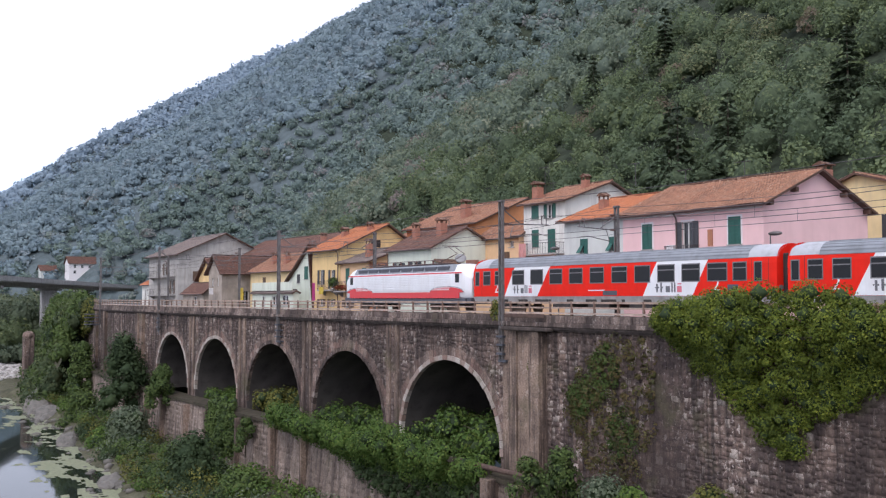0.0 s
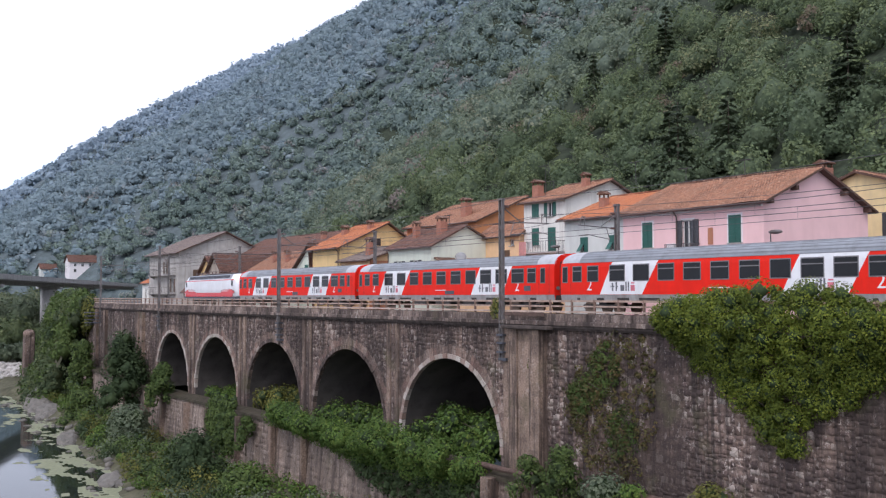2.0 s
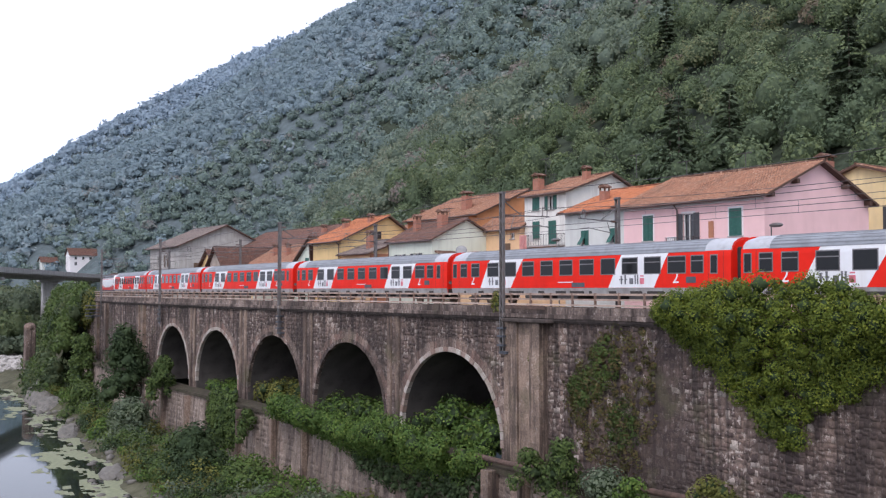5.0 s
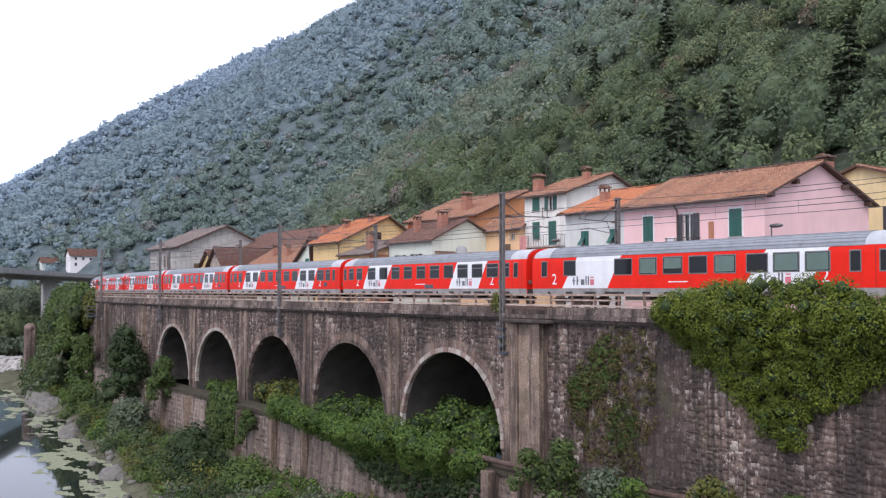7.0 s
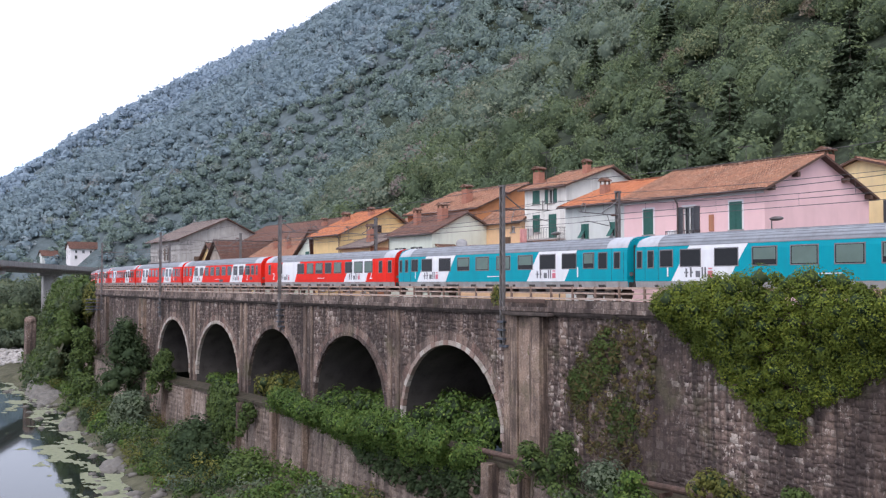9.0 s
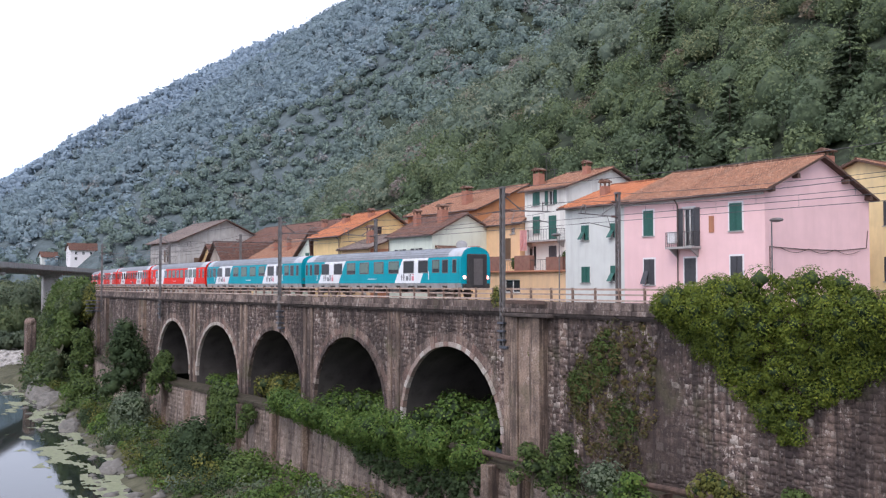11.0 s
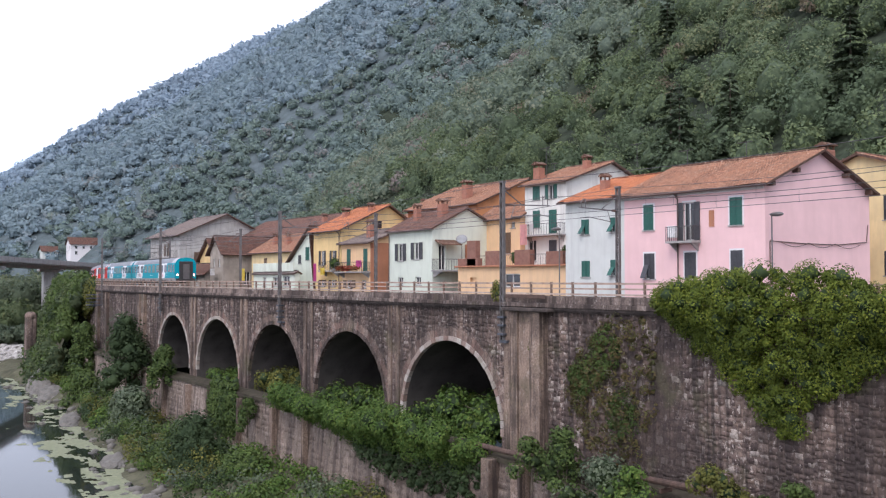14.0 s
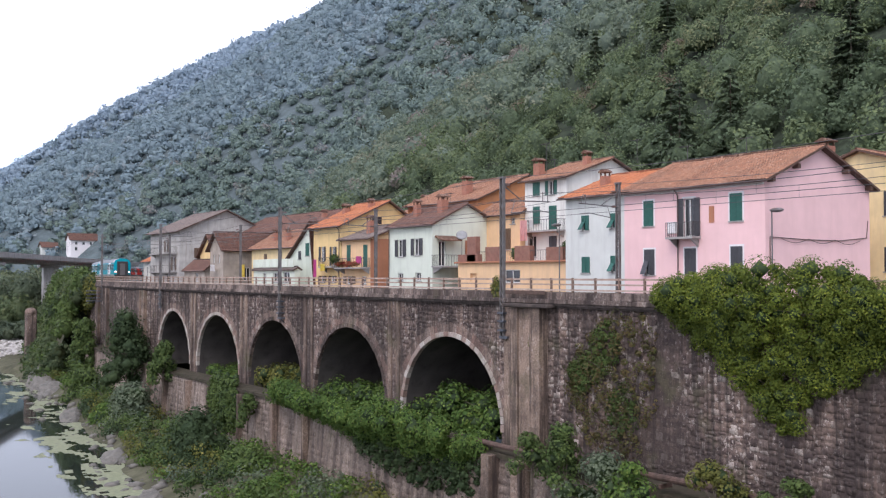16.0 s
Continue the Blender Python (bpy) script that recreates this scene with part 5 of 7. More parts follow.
def figure(text, size, material, parent, x, z, sign, name="class_number"):
    """A painted character on the coach's side."""
    cu = bpy.data.curves.new(name, "FONT")
    cu.body, cu.size, cu.extrude = text, size, 0.004
    tmp = new(name, cu)
    me = bpy.data.meshes.new_from_object(tmp.evaluated_get(bpy.context.evaluated_depsgraph_get()))
    bpy.data.objects.remove(tmp)
    me.materials.clear()
    me.materials.append(material)
    ob = new(name, me)
    ob.parent = parent
    ob.matrix_basis = pose(x, sign * (section_at(z) + 0.012), z, 90, 0, 0 if sign < 0 else 180)
    return ob


def word_bars(parent, x, z, sign):
    """The maker's word as plain bars in its colours."""
    bm = bmesh.new()
    for k, (w, h) in enumerate(((0.13, 0.5), (0.13, 0.56), (0.32, 0.36), (0.11, 0.56), (0.11, 0.56))):
        x0 = x + (0.1, 0.42, 0.82, 1.24, 1.44)[k]
        on_side(bm, [(x0, z), (x0 + w, z), (x0, z + h), (x0 + w, z + h)], sign, 0.011)
    for x0 in (0.0, 0.23, 0.55):
        on_side(bm, [(x + x0, z + 0.24), (x + x0 + 0.08, z + 0.24), (x + x0, z + 0.32), (x + x0 + 0.08, z + 0.32)], sign, 0.011)
    part("lettering", bm, M["grey_letter"], parent, "charcoal lettering as plain bars")
    bm = bmesh.new()
    on_side(bm, [(x + 1.66, z), (x + 2.0, z), (x + 1.66, z + 0.36), (x + 2.0, z + 0.36)], sign, 0.011)
    on_side(bm, [(x + 1.7, z + 0.44), (x + 1.98, z + 0.44), (x + 1.7, z + 0.52), (x + 1.98, z + 0.52)], sign, 0.011)
    part("lettering", bm, M["red_letter"], parent, "pink lettering as plain bars")


def wheels(parent, xs, r=0.46):
    for c in xs:
        bg = part("bogie_frame", box(box(box(bmesh.new(), c - 1.6, c + 1.6, -1.12, -0.95, 0.42, 0.66, 0.04), c - 1.6, c + 1.6, 0.95, 1.12, 0.42, 0.66, 0.04), c - 0.3, c + 0.3, -1.0, 1.0, 0.45, 0.82, 0.03), M["bogie"], parent)
        for dx in (-1.28, 1.28):
            for y in (-0.82, 0.7):
                part("wheel", tube(bmesh.new(), (c + dx, y, r), (c + dx, y + 0.13, r), r, r, 20), M["rail"], bg)


def coach(kind, last=False):
    half = 13.2
    paint = M["teal"] if kind == "first" else M["red"]
    ob = new("passenger_coach")
    tagged(ob, {"first": "teal and white first class railway coach with grey roof", "second": "red and white second class railway coach with grey roof",
                "bar": "red and white railway coach with one closed white panel"}[kind], "railway coach", "coaches of the train")
    e = half - 0.32
    xs = [-e, -e + 0.25, -9.0, 0, 9.0, e - 0.25, e]
    bm = bmesh.new()
    for sign in (-1, 1):
        sheet(bm, SIDE, xs, sign)
    body = part("body", bm, paint, ob)
    bm = bmesh.new()
    for sign in (-1, 1):
        sheet(bm, ROOF, [-e + 1.75, e - 1.75], sign)
    roof_ob = part("roof", bm, M["roof"], ob, "ribbed grey roof")
    for sign in (-1, 1):
        for k in range(7):
            t = k / 6.5
            i = min(4, int(t * 5))
            f = t * 5 - i
            y, z = [ROOF[i][q] + (ROOF[i + 1][q] - ROOF[i][q]) * f for q in (0, 1)]
            part("roof_rib", boxed(-e + 1.76, e - 1.76, sign * y - 0.02, sign * y + 0.02, z - 0.02, z + 0.025), M["roof"], roof_ob)
    for a, b, tip in ((-e, -e + 1.76, -1), (e - 1.76, e, 1)):
        bm = bmesh.new()
        for sign in (-1, 1):
            prof = [(y, z + 0.006) for y, z in ROOF]
            low = [(y * 0.93, 3.2 + (z - 3.2) * 0.88) for y, z in ROOF]
            if tip < 0:
                rows = [[bm.verts.new((x, sign * y, z)) for y, z in p] for x, p in ((a, low), (a + 0.5, prof), (b, prof))]
            else:
                rows = [[bm.verts.new((x, sign * y, z)) for y, z in p] for x, p in ((a, prof), (b - 0.5, prof), (b, low))]
            for r0, r1 in zip(rows, rows[1:]):
                for k in range(len(prof) - 1):
                    f = (r0[k], r0[k + 1], r1[k + 1], r1[k])
                    bm.faces.new(f if sign > 0 else f[::-1])
        part("roof_end", bm, M["roof_end"], ob, "smooth pale roof end", True)
    for tip in (-1, 1):
        bm = bmesh.new()
        ring = [(y, z) for y, z in SIDE] + ROOF[1:]
        vs = [bm.verts.new((tip * (e - 0.01), y * 0.985, z)) for y, z in ring] + [bm.verts.new((tip * (e - 0.01), -y * 0.985, z)) for y, z in ring[-2::-1]]
        bm.faces.new(vs if tip > 0 else vs[::-1])
        wall = part("end_wall", bm, paint, ob)
        part("gangway", box(bmesh.new(), *sorted((tip * (e - 0.02), tip * (half - 0.02))), -0.88, 0.88, 0.95, 3.5, 0.06), M["rubber"], wall, "black rubber gangway surround")
        part("gangway_door", box(bmesh.new(), *sorted((tip * (half - 0.06), tip * (half + 0.005))), -0.42, 0.42, 1.15, 3.15), M["door_grey"], wall)
        for y in (-1.08, 1.08):
            part("tail_light", tube(bmesh.new(), (tip * (e - 0.02), y, 1.72), (tip * (e + 0.06), y * 1.03, 1.72), 0.13, 0.13, 12), M["tail"] if last and tip > 0 else M["frame_grey"], wall)
            part("buffer", tube(tube(bmesh.new(), (tip * e, y * 0.82, 1.05), (tip * (half - 0.02), y * 0.82, 1.05), 0.09), (tip * (half - 0.05), y * 0.82, 1.05), (tip * (half - 0.01), y * 0.82, 1.05), 0.24, 0.24, 14), M["bogie"], wall)
        part("head_stock", box(bmesh.new(), *sorted((tip * (e - 0.3), tip * (e + 0.03))), -1.28, 1.28, 0.85, 1.24, 0.03), M["bogie"], wall)
    wide = dict(second=[(1.5, 2.25), (2.85, 3.75), (4.8, 6.0), (6.75, 7.95), (8.7, 9.85), (10.6, 11.75), (12.5, 13.65), (14.4, 15.6), (16.3, 17.45), (18.1, 19.3), (19.9, 21.1), (21.7, 22.95), (23.4, 24.2)],
                first=[(2.3, 3.2), (3.8, 5.2), (6.2, 7.7), (8.65, 10.1), (10.95, 12.45), (13.4, 14.9), (15.8, 17.3), (18.1, 19.6), (20.3, 21.6), (22.3, 23.2)],
                bar=[(3.5, 4.55), (8.05, 9.45), (10.1, 11.4), (11.95, 13.3), (13.85, 15.05), (15.6, 16.95), (17.7, 18.95), (19.35, 20.8), (21.2, 22.5)])[kind]
    slim = dict(second=[(0.55, 0.95), (24.75, 25.15)], first=[(0.5, 0.85), (1.35, 1.75), (23.65, 24.35), (25.0, 25.45)], bar=[(1.3, 1.8), (23.6, 24.1), (25.1, 25.6)])[kind]
    white = dict(second=[(3.9, 7.4, 5.0, 8.7), (16.9, 20.6, 18.0, 21.7)], first=[(3.1, 7.05, 4.4, 8.35), (16.7, 20.5, 17.95, 21.7)], bar=[(3.3, 7.4, 4.7, 8.6), (17.4, 21.3, 18.9, 22.5)])[kind]
    number = "1" if kind == "first" else "2"
    for sign in (-1, 1):
        bm = bmesh.new()
        on_side(bm, [(-e, 0.86), (e, 0.86), (-e, 1.28), (e, 1.28)], sign, 0.006)
        part("skirt", bm, M["skirt"], body, "grimy grey lower side")
        for k in range(14):
            x0 = -11.4 + k * 1.65 + (k * 37 % 7) * 0.06
            x2 = x0 + 0.28 + (k % 4) * 0.35
            part("skirt_vent", on_side(bmesh.new(), [(x0, 0.9), (x2, 0.9), (x0, 1.08), (x2, 1.08)], sign, 0.012), M["bogie"], body)
        for b0, b1, t0, t1 in white:
            part("white_band", on_side(bmesh.new(), [(b0 - half, 1.29), (b1 - half, 1.29), (t0 - half, 3.3), (t1 - half, 3.3)], sign, 0.005), M["white"], body, "slanted white livery band")
            word_bars(body, b0 + 0.95 - half, 1.5, sign)
        for k, (a, b) in enumerate(wide + slim):
            a, b = a - half, b - half
            lo, hi = (2.14, 3.06) if k < len(wide) else (2.1, 3.05)
            fr = on_side(bmesh.new(), [(a - 0.06, lo - 0.06), (b + 0.06, lo - 0.06), (a - 0.06, hi + 0.06), (b + 0.06, hi + 0.06)], sign, 0.012)
            w = part("window", fr, M["frame_grey"], body, "grey metal window frame")
            part("pane", on_side(bmesh.new(), [(a, lo), (b, lo), (a, hi), (b, hi)], sign, 0.018), M["glass"], w)
            if k < len(wide) and kind == "second" and k % 5 != 3:
                part("bar", on_side(bmesh.new(), [(a, hi - 0.3), (b, hi - 0.3), (a, hi - 0.24), (b, hi - 0.24)], sign, 0.026), M["frame_grey"], w)
            if k < len(wide) and kind != "second" and (k in (3, 4, 5, 6, 9) if kind == "first" else k in (2, 3, 5, 7, 8)):
                part("blind", on_side(bmesh.new(), [(a + 0.05, lo + (0.04 if k % 3 else 0.28)), (b - 0.05, lo + (0.04 if k % 3 else 0.28)), (a + 0.05, hi - 0.03), (b - 0.05, hi - 0.03)], sign, 0.022), M["blind"], w, "drawn green blind behind the window")
        for x0 in (0.25, 24.55) if kind == "second" else (1.1, 24.75) if kind == "first" else (24.85,):
            bm = bmesh.new()
            for u in (x0 - half, x0 + 1.02 - half):
                on_side(bm, [(u, 1.3), (u + 0.025, 1.3), (u, 3.25), (u + 0.025, 3.25)], sign, 0.007)
            part("door_seam", bm, M["rubber"], body)
        for u in ((2.75, 22.0) if kind == "second" else (2.6, 21.5) if kind == "first" else (2.3, 22.0)):
            figure(number, 1.0, M["white"], body, (u if sign < 0 else u + 0.4) - half, 1.55, sign)
        part("emblem", on_side(bmesh.new(), [(12.3 - half, 1.62), (13.6 - half, 1.62), (12.3 - half, 1.68), (13.8 - half, 1.68)], sign, 0.008), M["white"], body, "small white emblem bar")
        if kind == "second":
            part("vent_grille", on_side(bmesh.new(), [(13.6 - half, 1.33), (14.8 - half, 1.33), (13.6 - half, 1.62), (14.8 - half, 1.62)], sign, 0.009), M["loco_dark"], body)
            part("destination_board", on_side(on_side(bmesh.new(), [(23.0 - half, 1.55), (23.7 - half, 1.55), (23.0 - half, 1.9), (23.7 - half, 1.9)], sign, 0.008), [(23.1 - half, 1.62), (23.6 - half, 1.62), (23.1 - half, 1.83), (23.6 - half, 1.83)], sign, 0.014), M["loco_dark"], body)
    part("floor", boxed(-e, e, -1.28, 1.28, 0.84, 0.9), M["bogie"], ob)
    wheels(ob, (-9.5, 9.5))
    for x in (-4.5, -1.2, 2.4, 5.2):
        part("equipment_box", boxed(x, x + 1.9, -1.2, 1.2, 0.5, 0.85, bevel=0.03), M["bogie"], ob)
    return ob


def locomotive():
    ob = new("electric_locomotive")
    tagged(ob, "white electric locomotive with red stripes and grey roof", "locomotive")
    half = 9.7
    prof = [(1.3, 1.15), (1.46, 1.3), (1.48, 2.0), (1.48, 3.05), (1.42, 3.2), (1.12, 3.72), (0.55, 3.8), (0.0, 3.82)]
    stations = [(-9.45, 0.78, 0.74), (-9.1, 0.9, 0.8), (-8.4, 0.97, 0.93), (-7.6, 1.0, 1.0), (7.6, 1.0, 1.0), (8.4, 0.97, 0.93), (9.1, 0.9, 0.8), (9.45, 0.78, 0.74)]

    def shell(i0, i1, k0, k1, swell=0.0):
        bm = bmesh.new()
        for sign in (-1, 1):
            rows = [[bm.verts.new((x, sign * (y * w + swell), 1.15 + (z - 1.15) * h)) for y, z in prof[k0:k1]] for x, w, h in stations[i0:i1]]
            for a, b in zip(rows, rows[1:]):
                for k in range(len(a) - 1):
                    f = (a[k], a[k + 1], b[k + 1], b[k])
                    bm.faces.new(f if sign > 0 else f[::-1])
        return bm
    body = part("body", shell(0, 8, 0, 6), M["white"], ob, "white sides and rounded cabs", True)
    part("roof", shell(3, 5, 4, 8, 0.005), M["roof"], ob, "grey roof with sloping grilles")
    part("cab_roof", shell(4, 8, 4, 8, 0.004), M["white"], ob, "white cab roof", True)
    part("cab_roof", shell(0, 4, 4, 8, 0.004), M["white"], ob, "white cab roof", True)
    for tip in (-1, 1):
        bm = bmesh.new()
        x, w, h = stations[0] if tip < 0 else stations[-1]
        ring = [(y * w, 1.15 + (z - 1.15) * h) for y, z in prof]
        vs = [bm.verts.new((x, y, z)) for y, z in ring] + [bm.verts.new((x, -y, z)) for y, z in ring[-2::-1]]
        bm.faces.new(vs if tip > 0 else vs[::-1])
        nose = part("nose", bm, M["white"], ob)
        part("windscreen", boxed(*sorted((x, x + tip * 0.02)), -0.95, 0.95, 2.25, 2.95, bevel=0.008), M["glass"], nose, "dark cab windscreen")
        part("buffer_beam", boxed(*sorted((x - tip * 0.5, x + tip * 0.05)), -1.3, 1.3, 0.75, 1.2, bevel=0.03), M["loco_dark"], nose)
        for y in (-0.9, 0.9):
            part("buffer", tube(tube(bmesh.new(), (x, y, 1.03), (x + tip * 0.22, y, 1.03), 0.09), (x + tip * 0.2, y, 1.03), (x + tip * 0.25, y, 1.03), 0.24, 0.24, 14), M["bogie"], nose)
            part("headlight", tube(bmesh.new(), (x, y * 0.8, 1.55), (x + tip * 0.03, y * 0.8, 1.55), 0.12, 0.12, 12), M["frame_grey"], nose)
    for sign in (-1, 1):
        def panel(x0, x1, z0, z1, out, skew=0.0):
            bm = bmesh.new()
            y = sign * (1.48 + out)
            vs = [bm.verts.new(v) for v in ((x0, y, z0), (x1, y, z0), (x1 + skew, y, z1), (x0 - skew, y, z1))]
            bm.faces.new(vs if sign < 0 else vs[::-1])
            return bm
        part("red_stripe", panel(-8.3, 8.3, 1.16, 1.62, 0.006), M["loco_red"], body, "red lower stripe")
        for c in (-6.6, 6.6):
            bm = bmesh.new()
            pts = [(c + 2.2 * math.cos(a) , 1.6 + 0.42 * math.sin(a)) for a in np.linspace(0, math.pi, 15)]
            vs = [bm.verts.new((x, sign * 1.488, z)) for x, z in pts]
            bm.faces.new(vs[::-1] if sign < 0 else vs)
            part("red_wave", bm, M["loco_red"], body, "red wave of the livery")
            strip_bm = strip(bmesh.new(), [(x, sign * 1.485, z + 0.05) for x, z in pts], 0.02)
            part("dark_line", strip_bm, M["loco_dark"], body)
        part("red_line", panel(-8.6, 8.6, 3.04, 3.14, 0.005), M["loco_red"], body, "dark red line under the roof")
        for k in range(9):
            part("rib", box(bmesh.new(), -7.2, 7.0, *sorted((sign * 1.47, sign * 1.505)), 1.78 + k * 0.138, 1.84 + k * 0.138, 0.008), M["white"], body)
        for k in range(8):
            part("roof_grille", boxed(-7.0 + k * 1.75, -5.5 + k * 1.75, *sorted((sign * 1.19, sign * 1.37)), 3.3, 3.62, bevel=0.02), M["loco_dark"], body, "dark sloping roof grille")
        for x in (-8.25, 7.75):
            part("cab_window", panel(x, x + 0.5, 2.35, 3.0, 0.006), M["glass"], body)
    part("frame", boxed(-8.9, 8.9, -1.42, 1.42, 0.72, 1.15, bevel=0.03), M["loco_dark"], ob, "dark grey underframe")
    wheels(ob, (-5.4, 5.4), 0.6)
    eq = part("roof_gear", boxed(-5.5, 5.0, -0.5, 0.5, 3.84, 3.95, bevel=0.03), M["copper"], ob)
    for k in range(9):
        part("insulator", tube(bmesh.new(), (-5.2 + k * 1.2, -0.35, 3.95), (-5.2 + k * 1.2, -0.35, 4.2), 0.07), M["insul"], eq)
    part("busbar", strip(bmesh.new(), [(-5.2, -0.35, 4.18), (-1.0, -0.35, 4.22), (4.6, -0.35, 4.18)], 0.03), M["copper"], eq)
    for x0, up in ((5.2, 1.35), (-6.2, 0.18)):
        bm = bmesh.new()
        for y in (-0.5, 0.5):
            strip(bm, [(x0 - 1.0, y, 3.95), (x0 + 1.3, y * 0.7, 3.95 + up * 0.5), (x0 - 0.1, y * 0.6, 3.95 + up)], 0.03)
        strip(bm, [(x0 - 0.1, -0.8, 3.93 + up), (x0 - 0.1, 0.8, 3.93 + up)], 0.035)
        strip(bm, [(x0 - 1.0, -0.5, 3.97), (x0 - 1.0, 0.5, 3.97)], 0.04)
        part("pantograph", bm, M["copper"], ob, "folding pantograph frame")
    return ob


loco = locomotive()
second, first, bar = coach("second"), coach("first"), coach("bar")
TRAIN = [loco, second] + [copy_thing(second, Matrix()) for _ in range(5)] + [bar, first, coach("first", True)]

# ---------------------------------------------------------------- viaduct details
def ring_stone(c, k, n, r0, r1, out=0.0):
    a0, a1 = math.pi * (k + 0.04) / n, math.pi * (k + 0.96) / n
    out = out or 0.05 + 0.02 * ((k * 7) % 3)
    pts = [(c - r * math.cos(a), SPRING + r * math.sin(a)) for r, a in ((r0, a0), (r0, (a0 + a1) / 2), (r0, a1), (r1, a1), (r1, (a0 + a1) / 2), (r1, a0))]
    return lay(prism(bmesh.new(), pts, WALL - out, WALL + 0.25))


for c in ARCHES:
    for k in range(36):
        part("arch_stone", ring_stone(c, k, 36, RAD - 0.02, RAD + 0.3), M["voussoir" if c in (ARCHES[0], ARCHES[3], ARCHES[4]) else "stone_piece"], viaduct)
for c in ARCHES:
    for k in range(44):
        a = math.pi * (k + 0.5) / 44
        if SPRING + (RAD + 0.6) * math.sin(a) > LEDGE + 0.2:
            part("arch_brick", ring_stone(c, k, 44, RAD + 0.305, RAD + 0.78 + 0.08 * ((k * 5) % 3), out=0.012 + 0.006 * (k % 3)), M["arch_brick"], viaduct)
# flat strips on the piers, and the buttress beside the last arch
for c in [(a + b) / 2 for a, b in zip(ARCHES, ARCHES[1:])]:
    for dx in (-0.55, 0.55):
        part("pilaster", lay(boxed(c + dx - 0.24, c + dx + 0.24, WALL - 0.1, WALL + 0.1, LEDGE, TOP, bevel=0.03)), M["pilaster"], viaduct, "weathered stone pilaster strip")
for a, b, out in ((-44.75, -44.1, 0.25), (-43.9, -43.2, 0.5), (-43.2, -41.0, 0.38), (-41.95, -41.05, 0.62), (-117.5, -116.3, 0.4), (-119.5, -118.3, 0.4), (-139, -137.8, 0.4), (-146, -144.8, 0.4)):
    n = 11
    for k in range(n):
        z0, z1 = LEDGE + (TOP - LEDGE) * k / n, LEDGE + (TOP - LEDGE) * (k + 1) / n
        part("buttress_stone", lay(boxed(a + 0.01 * (k % 2), b - 0.01 * (k % 3), WALL - out - 0.012 * (k % 2), WALL + 0.1, z0 + 0.0015, z1 - 0.0015, bevel=0.006)), M["pilaster"], viaduct)
# refuge balcony above the buttress
ref = part("refuge", lay(boxed(-44.4, -40.2, WALL - 0.75, WALL + 0.1, TOP - 0.02, TOP + 0.2, bevel=0.04)), M["cornice"], viaduct, "stone refuge slab over the buttress")
part("refuge_panel", lay(boxed(-44.2, -40.6, WALL - 0.62, WALL - 0.56, 0.0, 0.24, bevel=0.02)), M["rust"], ref, "rusty red panel of the refuge")

# sloping ledge and lower retaining wall
LOW = 35.3
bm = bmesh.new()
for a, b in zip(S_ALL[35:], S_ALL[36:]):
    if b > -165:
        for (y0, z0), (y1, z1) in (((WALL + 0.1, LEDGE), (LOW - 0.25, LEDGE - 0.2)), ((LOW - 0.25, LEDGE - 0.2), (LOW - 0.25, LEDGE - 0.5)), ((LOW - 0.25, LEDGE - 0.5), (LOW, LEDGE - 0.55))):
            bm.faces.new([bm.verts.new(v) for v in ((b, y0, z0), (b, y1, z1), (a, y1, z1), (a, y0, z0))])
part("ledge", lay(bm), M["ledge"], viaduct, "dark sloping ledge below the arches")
bm = bmesh.new()
for a, b in zip(S_ALL[35:], S_ALL[36:]):
    if b > -165:
        bm.faces.new([bm.verts.new(v) for v in ((b, LOW - 0.6, -17.5), (a, LOW - 0.6, -17.5), (a, LOW, LEDGE - 0.55), (b, LOW, LEDGE - 0.55))])
part("lower_wall", lay(bm), M["render_low"], viaduct, "stained lower retaining wall of rendered blocks")
rng_l = np.random.default_rng(21)
s = -47.0
while s > -116:
    w = rng_l.uniform(0.2, 0.55)
    if not -63 < s < -46.5:
        part("wall_rib", lay(boxed(s - w, s, LOW - 0.75, LOW + 0.1, -17.4, LEDGE - 0.6, bevel=0.04)), M["pilaster"], viaduct, "stone rib of the lower wall")
    s -= rng_l.uniform(5.5, 8.5)
for a, b in ((-44.75, -44.0), (-41.95, -41.1)):
    part("buttress_foot", lay(boxed(a, b, LOW - 0.9, LOW + 0.5, -17.4, LEDGE - 0.3, bevel=0.04)), M["pilaster"], viaduct)
pipe = tagged(part("water_pipe", lay(strip(bmesh.new(), [(-47.6, LOW - 0.35, -8.95), (-43, LOW - 0.4, -9.0), (-36, LOW - 0.4, -8.8), (-28, LOW - 0.35, -8.6), (-5, LOW - 0.35, -8.5)], 0.16, 10)), M["rust"]), "rusty brown pipe along the foot of the wall", "pipe")
for s in (-46.0, -38.0, -31.0, -24.0):
    part("pipe_bracket", lay(boxed(s - 0.06, s + 0.06, LOW - 0.55, LOW + 0.3, -9.2, -8.98)), M["rust"], pipe)

